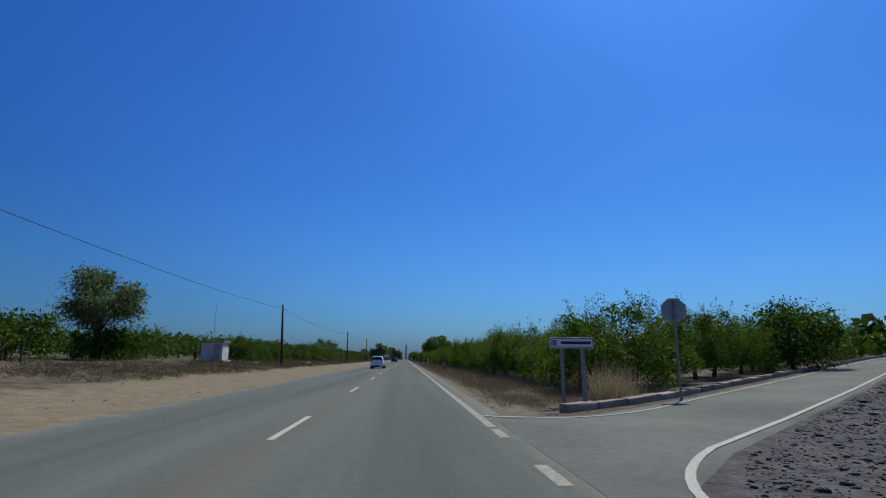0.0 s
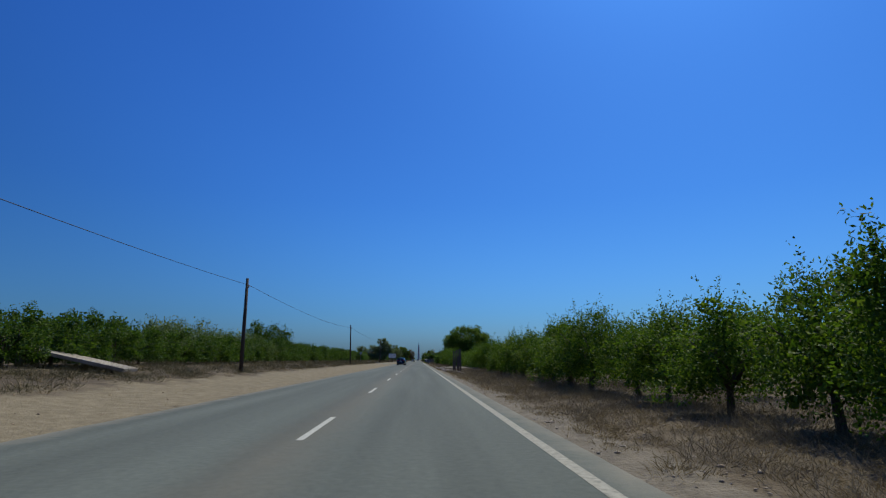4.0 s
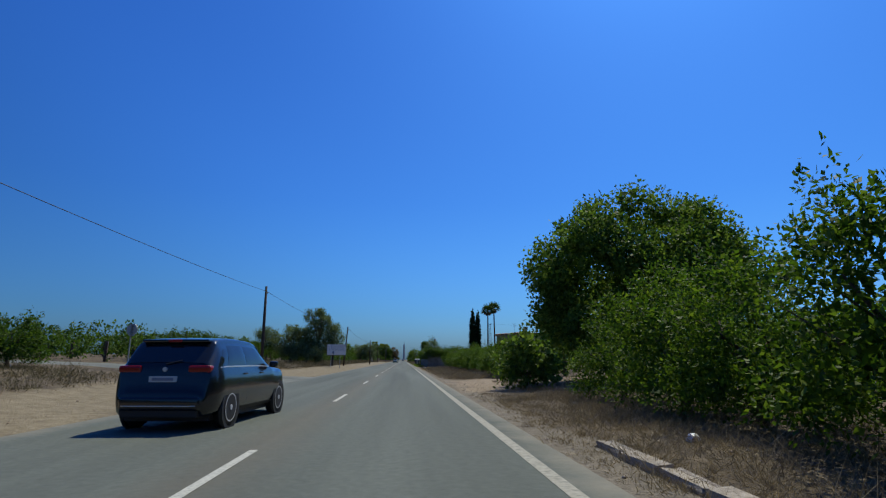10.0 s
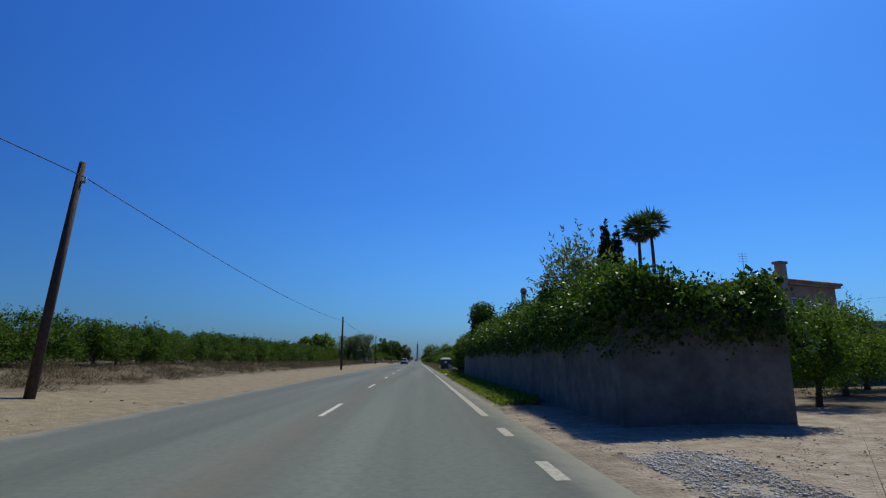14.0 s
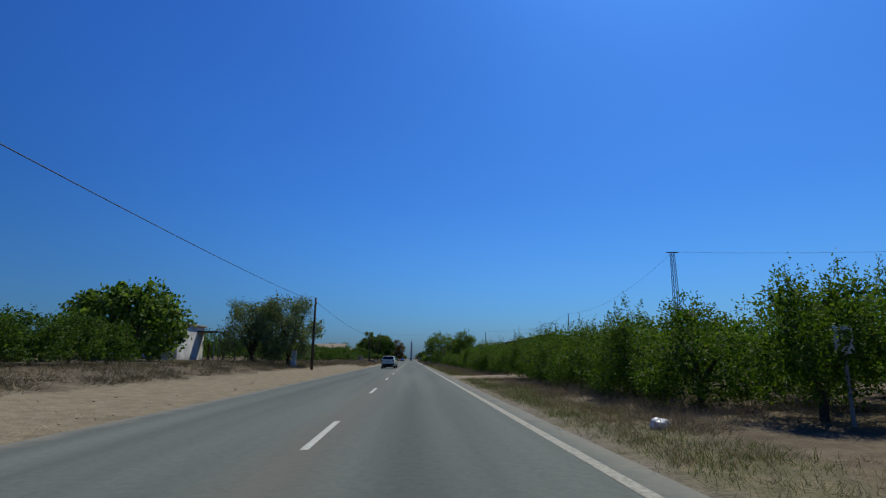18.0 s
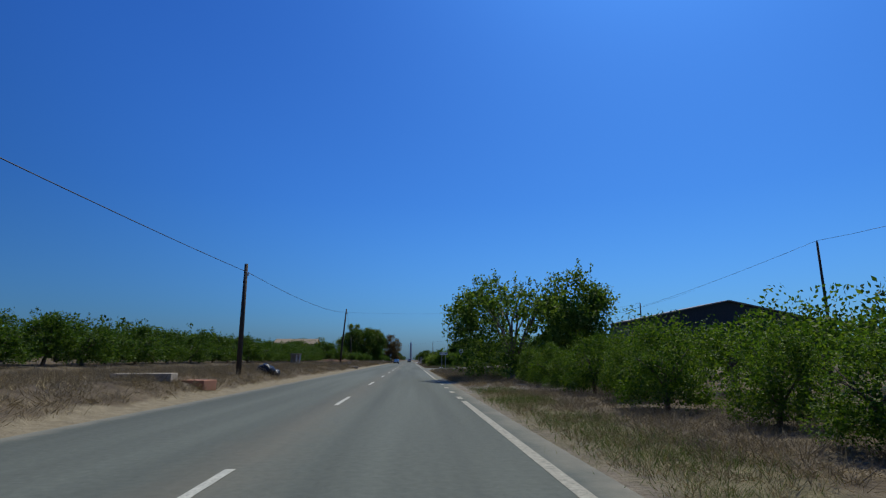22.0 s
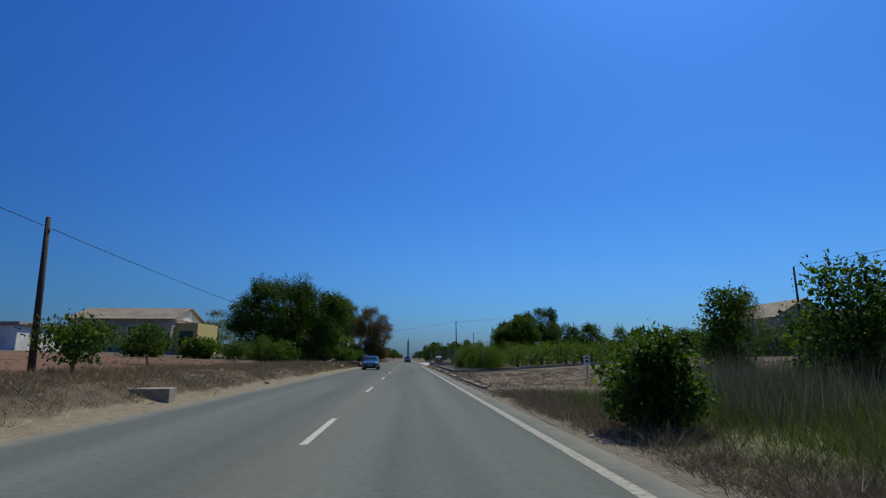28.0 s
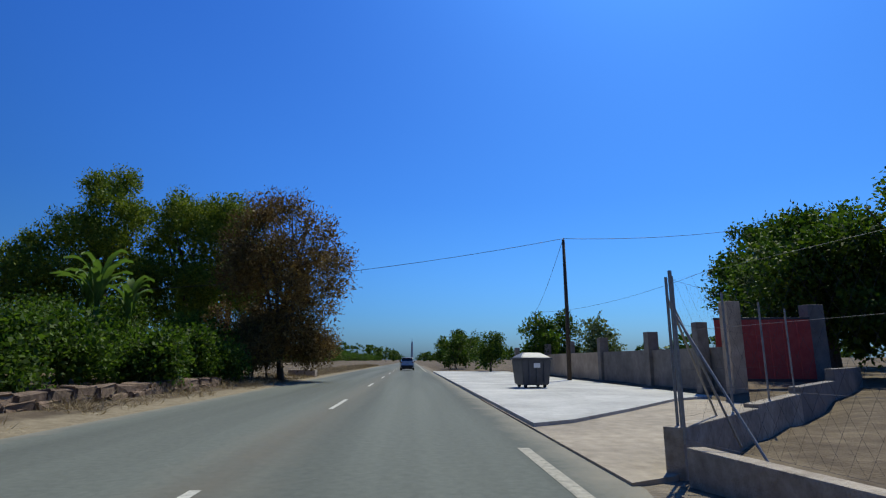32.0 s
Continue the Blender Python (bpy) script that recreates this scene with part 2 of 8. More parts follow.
    sheet_roof=mat("fibre_cement_roof", (0.3, 0.25, 0.22), 0.85, noise_scale=3, color2=(0.42, 0.36, 0.32), coarse=0.5),
    dark_metal=mat("dark_painted_metal", (0.03, 0.03, 0.035), 0.6, noise_scale=5, color2=(0.06, 0.055, 0.055)),
    red_paint=mat("faded_red_paint", (0.34, 0.03, 0.025), 0.6, noise_scale=4, color2=(0.42, 0.06, 0.045)),
    net=mat("green_shade_net", (0.006, 0.05, 0.042), 0.8, noise_scale=30, color2=(0.012, 0.085, 0.07)),
    glass=mat("dark_window_glass", (0.012, 0.014, 0.017), 0.06, spec=0.6),
    bin=mat("dark_grey_plastic", (0.055, 0.058, 0.065), 0.5, noise_scale=5, color2=(0.085, 0.088, 0.095)),
    pale_rubble=mat("pale_broken_paving", (0.4, 0.36, 0.29), 0.9, noise_scale=6, color2=(0.58, 0.53, 0.44), bump=0.5, bump_scale=30),
    bin_lid=mat("grey_plastic_lid", (0.15, 0.155, 0.16), 0.55, noise_scale=5, color2=(0.21, 0.215, 0.22)),
    bag=mat("black_plastic_film", (0.01, 0.01, 0.012), 0.25, noise_scale=9, color2=(0.02, 0.02, 0.024), bump=0.6, bump_scale=20),
    litter=mat("white_plastic_film", (0.7, 0.7, 0.7), 0.35, noise_scale=12, color2=(0.8, 0.8, 0.8), trans=0.2),
    tyre=mat("tyre_rubber", (0.014, 0.014, 0.014), 0.85),
    rim=mat("alloy_rim", (0.55, 0.56, 0.58), 0.35, metal=0.35),
    black_trim=mat("black_plastic_trim", (0.018, 0.018, 0.02), 0.55),
    tail=mat("red_tail_lens", (0.28, 0.006, 0.008), 0.15, spec=0.6),
    dark_tail=mat("dark_red_tail_lens", (0.05, 0.006, 0.008), 0.15, spec=0.6),
    amber=mat("amber_lens", (0.75, 0.2, 0.02), 0.2, spec=0.6),
    lamp=mat("clear_lamp_lens", (0.6, 0.62, 0.64), 0.12, spec=0.7),
    plate=mat("number_plate", (0.55, 0.55, 0.54), 0.5),
    white_car=mat("white_car_paint", (0.84, 0.85, 0.8), 0.25, coat=0.6),
    cream_car=mat("cream_car_paint", (0.7, 0.71, 0.54), 0.25, coat=0.6),
    navy_car=mat("dark_blue_car_paint", (0.007, 0.008, 0.011), 0.25, metal=0.0, coat=0.7),
    grey_car=mat("dark_grey_car_paint", (0.05, 0.055, 0.06), 0.22, metal=0.3, coat=1.0),
    silver_car=mat("silver_car_paint", (0.45, 0.45, 0.44), 0.3, metal=0.4, coat=0.8),
)


def dusty_edges(m):
    """Dust blown over both margins of the carriageway and a brownish band along its middle."""
    n, l = m.node_tree.nodes, m.node_tree.links
    b = n["Principled BSDF"]
    base = b.inputs["Base Color"].links[0].from_socket
    pos = n.new("ShaderNodeNewGeometry")
    sep = n.new("ShaderNodeSeparateXYZ")
    l.new(pos.outputs["Position"], sep.inputs[0])
    g = n.new("ShaderNodeTexNoise")
    g.inputs["Scale"].default_value, g.inputs["Detail"].default_value, g.inputs["Roughness"].default_value = 1.1, 9, 0.7
    l.new(pos.outputs["Position"], g.inputs["Vector"])
    for centre, core, reach, amount, tone in ((-2.05, 3.9, 4.6, 0.8, (0.25, 0.225, 0.168)), (-1.86, 0.9, -0.1, 0.4, (0.165, 0.137, 0.096))):
        far = n.new("ShaderNodeMath")
        far.operation = "SUBTRACT"
        l.new(sep.outputs["X"], far.inputs[0])
        far.inputs[1].default_value = centre
        dist = n.new("ShaderNodeMath")
        dist.operation = "ABSOLUTE"
        l.new(far.outputs[0], dist.inputs[0])
        wob = n.new("ShaderNodeMath")
        wob.operation = "MULTIPLY_ADD"
        l.new(g.outputs["Fac"], wob.inputs[0])
        wob.inputs[1].default_value = 1.3
        l.new(dist.outputs[0], wob.inputs[2])
        fade = n.new("ShaderNodeMapRange")
        fade.inputs["From Min"].default_value, fade.inputs["From Max"].default_value = core + 0.65, reach + 0.65
        fade.inputs["To Max"].default_value = amount
        l.new(wob.outputs[0], fade.inputs["Value"])
        mix = n.new("ShaderNodeMix")
        mix.data_type = "RGBA"
        l.new(fade.outputs[0], mix.inputs["Factor"])
        l.new(base, mix.inputs["A"])
        mix.inputs["B"].default_value = (*tone, 1)
        base = mix.outputs["Result"]
    l.new(base, b.inputs["Base Color"])


dusty_edges(M["asphalt"])

# ---- helpers of this scene ----
def link_mesh(name, me, material, parent=None, label="", at=None):
    ob = new(name, me)
    if material is not None and not me.materials:
        me.materials.append(material)
    if parent is not None:
        ob.parent = parent
    if at is not None:
        ob.matrix_basis = at
    if label:
        ob["label"] = label
    return ob


def part(name, bm, material, parent, label="", smooth=False, at=None):
    me = bpy.data.meshes.new(name)
    bm.to_mesh(me)
    bm.free()
    if smooth:
        me.shade_smooth()
    return link_mesh(name, me, material, parent, label, at)


def thing(name, label, category, m=None, group="", kind=""):
    e = new(name)
    e.empty_display_size = 0.2
    if m is not None:
        e.matrix_basis = m
    return tagged(e, label, category, group, kind)


def fast_mesh(name, verts, faces):
    """A mesh from number arrays: verts (n, 3), faces (m, k)."""
    verts, faces = np.asarray(verts, np.float32), np.asarray(faces, np.int32)
    me = bpy.data.meshes.new(name)
    k = faces.shape[1]
    me.vertices.add(len(verts))
    me.vertices.foreach_set("co", verts.ravel())
    me.loops.add(faces.size)
    me.loops.foreach_set("vertex_index", faces.ravel())
    me.polygons.add(len(faces))
    me.polygons.foreach_set("loop_start", np.arange(0, faces.size, k, dtype=np.int32))
    me.update(calc_edges=True)
    return me


def bm_box(bm, x0, x1, y0, y1, z0, z1, bevel=0.0):
    r = bmesh.ops.create_cube(bm, size=1.0, matrix=Matrix.LocRotScale(((x0 + x1) / 2, (y0 + y1) / 2, (z0 + z1) / 2), None, (x1 - x0, y1 - y0, z1 - z0)))
    if bevel:
        es = {e for v in r["verts"] for e in v.link_edges}
        bmesh.ops.bevel(bm, geom=list(es), offset=bevel, segments=2, affect="EDGES", profile=0.6)
    return bm


def box(x0, x1, y0, y1, z0, z1, bevel=0.0):
    return bm_box(bmesh.new(), x0, x1, y0, y1, z0, z1, bevel)


def bm_tube(bm, pts, radii, seg=8, cap=True):
    """A tapered tube along pts."""
    rings = []
    pts = [Vector(p) for p in pts]
    for i, p in enumerate(pts):
        d = (pts[min(i + 1, len(pts) - 1)] - pts[max(i - 1, 0)]).normalized()
        a = d.orthogonal().normalized() if abs(d.z) < 0.9 else Vector((1, 0, 0))
        a = (a - d * a.dot(d)).normalized()
        b = d.cross(a)
        rad = float(radii[i])
        rings.append([bm.verts.new(p + rad * (math.cos(6.2832 * k / seg) * a + math.sin(6.2832 * k / seg) * b)) for k in range(seg)])
    for r, s in zip(rings, rings[1:]):
        for k in range(seg):
            bm.faces.new((r[k], r[(k + 1) % seg], s[(k + 1) % seg], s[k]))
    if cap:
        bm.faces.new(rings[0][::-1])
        bm.faces.new(rings[-1])
    return bm


def tube(pts, radii, seg=8):
    return bm_tube(bmesh.new(), pts, radii, seg)


LAND_X = (-600, -150, -60, -40, -25, -17, -12, -9, -6.7, -6.3, 2.2, 2.6, 4, 8, 20, 40, 70, 150, 600)
LAND_Z = (0, 1.0, 2.3, 2.0, 1.3, 0.95, 0.5, 0.15, 0.012, -0.03, -0.03, 0.008, 0.02, 0.1, 0.5, 1.2, 1.8, 1.0, 0)


def ground_many(p):
    """The land's height at many places (n, 2)."""
    x, y = p[:, 0], p[:, 1]
    z = np.interp(x, LAND_X, LAND_Z)
    z = z + np.interp(x, (8, 16, 26, 60), (0, 0.22, 0.5, 0.6)) * np.interp(y, (495, 507, 560, 575), (0, 1, 1, 0))      # higher fields behind the reeds
    return z + np.interp(x, (-14, -12, -8.7, -8.2, -7.2), (0, 0.15, 0.46, 0.36, 0)) * np.interp(y, (430, 440, 622, 629), (0, 1, 1, 0))      # a steeper bank close to the asphalt


def ground_z(x, y=0.0):
    """The land: level at the road, banked up gently on both sides."""
    return float(ground_many(np.array(((x, y),), float))[0])


def leaves(rng, p, axis, length, width, fold=0.15):
    """Diamond-shaped leaves that start at p (n, 3) and point along axis; returns verts and faces."""
    n = len(p)
    axis = axis / np.linalg.norm(axis, axis=1, keepdims=True)
    side = np.cross(axis, rng.normal(size=(n, 3)))
    side /= np.linalg.norm(side, axis=1, keepdims=True)
    up = np.cross(side, axis)
    ln = (length * rng.uniform(0.65, 1.3, n))[:, None]
    wd = (width * rng.uniform(0.7, 1.25, n))[:, None]
    v = np.stack([p, p + axis * ln * 0.45 + side * wd * 0.5 + up * wd * fold, p + axis * ln, p + axis * ln * 0.45 - side * wd * 0.5 + up * wd * fold], 1)
    return v.reshape(-1, 3), np.arange(4 * n).reshape(n, 4)


def clumped(rng, blobs, n, spread, shell=0.55):
    """Leaf places: twig clumps spread through the outer part of several ellipsoids (cx, cy, cz, rx, ry, rz)."""
    blobs = np.asarray(blobs, float)
    w = blobs[:, 3] * blobs[:, 4] * blobs[:, 5]
    w = w ** 0.67
    per = 14
    k = max(1, n // per)
    pick = rng.choice(len(blobs), k, p=w / w.sum())
    d = rng.normal(size=(k, 3))
    d /= np.linalg.norm(d, axis=1, keepdims=True)
    r = shell + (1.0 - shell) * rng.uniform(0, 1, k) ** 0.6
    c = blobs[pick, :3] + d * r[:, None] * blobs[pick, 3:]
    p = np.repeat(c, per, 0) + np.clip(rng.normal(size=(k * per, 3)), -1.25, 1.25) * spread
    return p, np.repeat(d, per, 0)


def crown_mesh(name, seed, blobs, n, length, width, spread=0.16, shell=0.5, droop=0.2, up=0.0, shoots=0, shoot_len=0.6, low=0.05, core=0.25):
    """A crown of n leaves in clumps, with some upright shoots on top and larger sprays inside."""
    rng = np.random.default_rng(seed)
    p, d = clumped(rng, blobs, n, spread, shell)
    cq, cd = clumped(rng, np.asarray(blobs, float) * (1, 1, 1, 0.6, 0.6, 0.6), int(n * core), spread, 0.3)
    ax = d * 0.8 + rng.normal(size=d.shape) * 0.75 + np.array((0, 0, up - droop))
    if shoots:
        b = np.asarray(blobs, float)
        for _ in range(shoots):
            q = b[rng.integers(len(b))]
            a = rng.uniform(0, 6.283)
            rr = rng.uniform(0, 0.8)
            base = q[:3] + np.array((math.cos(a) * rr * q[3], math.sin(a) * rr * q[4], q[5] * math.sqrt(1 - rr * rr) * 0.9))
            m = 16
            s = rng.uniform(0, 1, m)
            lean = np.array((rng.normal() * 0.2, rng.normal() * 0.2, 1.0))
            sp = base + s[:, None] * lean * shoot_len * rng.uniform(0.5, 1.3) + rng.normal(size=(m, 3)) * 0.04
            p = np.vstack([p, sp])
            sa = rng.normal(size=(m, 3))
            sa[:, 2] += 0.9
            ax = np.vstack([ax, sa])
    keep = p[:, 2] > low
    v, f = leaves(rng, p[keep], ax[keep], length, width)
    deep_in = cq[:, 2] > low + 0.2
    cq, cd = cq[deep_in], cd[deep_in]
    v2, f2 = leaves(rng, cq, cd + rng.normal(size=cd.shape) * 0.8, length * 1.5, width * 2.1)
    return fast_mesh(name, np.vstack([v, v2]), np.vstack([f, f2 + len(v)]))


def trunk_mesh(name, seed, h, r, spread, limbs=5, low=0.35, rise=0.75, twist=0.1):
    """A tapered trunk that forks into limbs which reach into the crown."""
    rng = random.Random(seed)
    bm = bmesh.new()
    fork = h * low
    top = (rng.uniform(-twist, twist), rng.uniform(-twist, twist), fork)
    bm_tube(bm, [(0, 0, -0.15), (0.02, 0.01, 0.12 * fork), (top[0] * 0.5, top[1] * 0.5, fork * 0.6), top], [r * 1.35, r * 1.1, r * 0.95, r * 0.85], 9)
    for i in range(limbs):
        a = 6.283 * (i + rng.uniform(-0.3, 0.3)) / limbs
        s = spread * rng.uniform(0.55, 0.95)
        e = (top[0] + math.cos(a) * s, top[1] + math.sin(a) * s, h * rise * rng.uniform(0.8, 1.1))
        mid = (top[0] + math.cos(a + 0.3) * s * 0.45, top[1] + math.sin(a + 0.3) * s * 0.45, fork + (e[2] - fork) * 0.55)
        bm_tube(bm, [top, mid, e], [r * 0.6, r * 0.4, r * 0.12], 6)
        e2 = (mid[0] + math.cos(a - 0.9) * s * 0.5, mid[1] + math.sin(a - 0.9) * s * 0.5, mid[2] + (h * rise - mid[2]) * 0.7)
        bm_tube(bm, [mid, e2], [r * 0.3, r * 0.08], 5)
    me = bpy.data.meshes.new(name)
    bm.to_mesh(me)
    bm.free()
    me.shade_smooth()
    return me


def tree(name, label, category, x, y, trunk, crown, bark, leaf, turn=0.0, size=1.0, group="", z=None, tall=1.0):
    t = thing(name, label, category, Matrix.LocRotScale((x, y, ground_z(x, y) if z is None else z), Euler((0, 0, turn)), (size, size, size * tall)), group)
    link_mesh("trunk", trunk, bark, t)
    link_mesh("crown", crown, leaf, t)
    return t

# ---- ground and roads ----
def sheet(name, xs, ys, material, zfun, parent=None, label=""):
    xs, ys = np.asarray(xs, float), np.asarray(ys, float)
    gx, gy = np.meshgrid(xs, ys)
    gz = np.array([[zfun(a, b) for a in xs] for b in ys])
    v = np.stack([gx, gy, gz], -1).reshape(-1, 3)
    nx, ny = len(xs), len(ys)
    i = (np.arange(ny - 1)[:, None] * nx + np.arange(nx - 1)[None]).ravel()
    me = fast_mesh(name, v, np.stack([i, i + 1, i + nx + 1, i + nx], 1))
    me.shade_smooth()
    return link_mesh(name, me, material, parent, label)


LANES = (((2.2, 8.2), (3.2, 8.8), (5.0, 10.6), (8.1, 13.6), (14, 19.0), (24, 28.3), (60, 61)), ((2.2, 505.5), (3.4, 506.0), (6, 507.2), (10, 509.8), (16, 514.5), (26, 522), (60, 545)),
         ((-6.4, 226.5), (-8, 226.8), (-11, 227), (-16, 226), (-24, 224), (-50, 221)), ((-6.4, 635.2), (-8, 635.4), (-11, 636), (-16, 638), (-30, 644)))
WIDTHS = ((8.6, 7.2, 5.4, 4.6, 4.4, 4.4, 4.4), (12, 9.0, 6.4, 5.2, 4.8, 4.6, 4.6), (13, 9.5, 7, 5.5, 5, 5), (9.5, 7.2, 6, 5, 5))


def from_lane(x, y):
    """The distance from the middle of the nearest side road, beyond its half width."""
    best = 9.0
    for pts, ws in zip(LANES, WIDTHS):
        if not pts[0][1] - 12 < y < max(p[1] for p in pts) + 12 or (x > 0) != (pts[0][0] > 0):
            continue
        for (ax, ay), (bx, by), w in zip(pts, pts[1:], ws):
            dx, dy = bx - ax, by - ay
            t = min(1.0, max(0.0, ((x - ax) * dx + (y - ay) * dy) / (dx * dx + dy * dy)))
            best = min(best, math.hypot(x - ax - t * dx, y - ay - t * dy) - w / 2)
    return best


def rough_z(x, y):
    if 2.3 < x < 10.9 and 637.9 + (x - 3.2) < y < 692:      # dug out under the paved yard
        return -0.06
    d = min(1.0, max(0.0, from_lane(x, y) / 1.5)) * min(1.0, max(0.0, (-6.7 - x) / 1.4, (x - 2.6) / 1.4))
    return ground_z(x, y) + d * (0.07 * noise.noise((x * 0.45, y * 0.45, 0.0)) + 0.035 * noise.noise((x * 1.7, y * 1.7, 3.0)))


ZONES = (      # x0, x1, y0, y1, two soil colours, how far the edge wanders
    (-10.8, -6.0, -60, 436, (0.168, 0.132, 0.08), (0.272, 0.226, 0.145), 2.6),      # bare shoulder
    (-7.4, -6.0, 436, 760, (0.176, 0.142, 0.09), (0.282, 0.236, 0.155), 0.7),
    (2.9, 60, -16, 6.2, (0.045, 0.044, 0.043), (0.135, 0.131, 0.124), 0.5),      # dark gravel
    (4.5, 60, 5, 9.5, (0.045, 0.044, 0.043), (0.135, 0.131, 0.124), 0.5),
    (9, 60, 8, 14, (0.045, 0.044, 0.043), (0.135, 0.131, 0.124), 0.8),
    (15, 60, 12, 22, (0.045, 0.044, 0.043), (0.135, 0.131, 0.124), 1.2),
    (3.4, 60, 5, 7.2, (0.045, 0.044, 0.043), (0.135, 0.131, 0.124), 0.3),
    (5.4, 60, 6, 9.0, (0.045, 0.044, 0.043), (0.135, 0.131, 0.124), 0.3),
    (7.2, 60, 8, 10.8, (0.045, 0.044, 0.043), (0.135, 0.131, 0.124), 0.3),
    (9.2, 60, 9, 12.8, (0.045, 0.044, 0.043), (0.135, 0.131, 0.124), 0.3),
    (11.6, 60, 11, 15.2, (0.045, 0.044, 0.043), (0.135, 0.131, 0.124), 0.3),
    (2.0, 3.2, 12, 760, (0.132, 0.11, 0.08), (0.229, 0.192, 0.14), 0.7),      # right margin
    (2.8, 15, 213, 226, (0.211, 0.154, 0.1), (0.317, 0.254, 0.175), 3.0),
    (2.6, 10, 275, 287, (0.194, 0.144, 0.1), (0.352, 0.307, 0.24), 2.0),
    (2.6, 8, 385, 392, (0.211, 0.158, 0.105), (0.317, 0.254, 0.175), 2.0),
    (2.6, 4.2, 330, 384, (0.1, 0.09, 0.045), (0.21, 0.175, 0.1), 1.6),      # green verge
    (2.6, 4.2, 393, 452, (0.1, 0.09, 0.045), (0.21, 0.175, 0.1), 1.6),
    (2.6, 9, 452, 463, (0.14, 0.12, 0.1), (0.33, 0.29, 0.24), 1.6),
    (3.2, 60, 467, 490, (0.06, 0.075, 0.025), (0.17, 0.15, 0.075), 3.0),
    (3.2, 60, 515, 570, (0.06, 0.075, 0.025), (0.17, 0.15, 0.075), 2.0),
    (-60, -9.6, 541, 606, (0.125, 0.068, 0.04), (0.22, 0.13, 0.08), 1.5),      # red field
    (3.2, 70, 572, 598.5, (0.12, 0.09, 0.06), (0.22, 0.17, 0.118), 1.0),
    (9, 70, 593, 604, (0.12, 0.09, 0.06), (0.22, 0.17, 0.118), 1.0),
    (18, 70, 600, 612, (0.12, 0.09, 0.06), (0.22, 0.17, 0.118), 1.0),
)


def land_material():
    """Dry land: brown soil, with zones of bare earth, gravel, weeds and tilled ground that run into one another."""
    m = mat("dry_land", (0.075, 0.057, 0.038), 0.95, noise_scale=1.4, color2=(0.18, 0.142, 0.092), color3=(0.12, 0.092, 0.06), bump=1.0, bump_scale=16, coarse=0.25, spec=0.15)
    n, l = m.node_tree.nodes, m.node_tree.links
    b = n["Principled BSDF"]
    soil = b.inputs["Base Color"].links[0].from_socket
    pos = n.new("ShaderNodeNewGeometry")
    sep = n.new("ShaderNodeSeparateXYZ")
    l.new(pos.outputs["Position"], sep.inputs[0])

    def calc(op, x, y=None, z=None):
        k = n.new("ShaderNodeMath")
        k.operation = op
        for i, q in enumerate((x, y, z)):
            if isinstance(q, (int, float)):
                k.inputs[i].default_value = q
            elif q is not None:
                l.new(q, k.inputs[i])
        return k.outputs[0]

    def grain(scale, detail, rough):
        g = n.new("ShaderNodeTexNoise")
        g.inputs["Scale"].default_value, g.inputs["Detail"].default_value, g.inputs["Roughness"].default_value = scale, detail, rough
        l.new(pos.outputs["Position"], g.inputs["Vector"])
        return g.outputs["Fac"]

    fine, wander = grain(2.6, 10, 0.75), calc("SUBTRACT", grain(0.45, 8, 0.7), 0.5)
    for x0, x1, y0, y1, ca, cb, edge in ZONES:
        dx = calc("SUBTRACT", calc("ABSOLUTE", calc("SUBTRACT", sep.outputs["X"], (x0 + x1) / 2)), (x1 - x0) / 2)
        dy = calc("SUBTRACT", calc("ABSOLUTE", calc("SUBTRACT", sep.outputs["Y"], (y0 + y1) / 2)), (y1 - y0) / 2)
        d = calc("MULTIPLY_ADD", wander, edge * 2.4, calc("MAXIMUM", dx, dy))
        fade = n.new("ShaderNodeMapRange")
        fade.inputs["From Min"].default_value, fade.inputs["From Max"].default_value = edge * 0.22, -edge * 0.22
        l.new(d, fade.inputs["Value"])
        ramp = n.new("ShaderNodeValToRGB")
        ramp.color_ramp.elements[0].position, ramp.color_ramp.elements[1].position = 0.36, 0.64
        ramp.color_ramp.elements[0].color, ramp.color_ramp.elements[1].color = (*ca, 1), (*cb, 1)
        l.new(fine, ramp.inputs["Fac"])
        mix = n.new("ShaderNodeMix")
        mix.data_type = "RGBA"
        l.new(fade.outputs[0], mix.inputs["Factor"])
        l.new(soil, mix.inputs["A"])
        l.new(ramp.outputs["Color"], mix.inputs["B"])
        soil = mix.outputs["Result"]
    l.new(soil, b.inputs["Base Color"])
    return m


gx = [-4500, -1500, -600, -300, -150, -100, -75, -60, -50, -40, -34, -29, -25, -22, -19.5, -17, -15, -13.2, -12, -11, -10.2, -9.5, -8.8, -8.1, -7.5, -7, -6.7, -6.3, -6, 2.0, 2.25, 2.6, 2.85, 3.3, 4, 4.6, 5.3, 6, 7, 8, 9.5, 11, 13, 16, 20, 24, 30, 36, 45, 60, 80, 110, 150, 300, 600, 1500, 4500]
gy = [-300, -120, -70] + list(np.arange(-45, 740, 1.6)) + [745, 760, 790, 830, 900, 1000, 1200, 1600, 2400, 4800]
ground = tagged(sheet("ground", gx, gy, land_material(), lambda x, y: rough_z(x, y) if -6.2 > x or x > 2.1 else -0.06), "dry tan earth and straw beside the road", "ground", kind="structure")

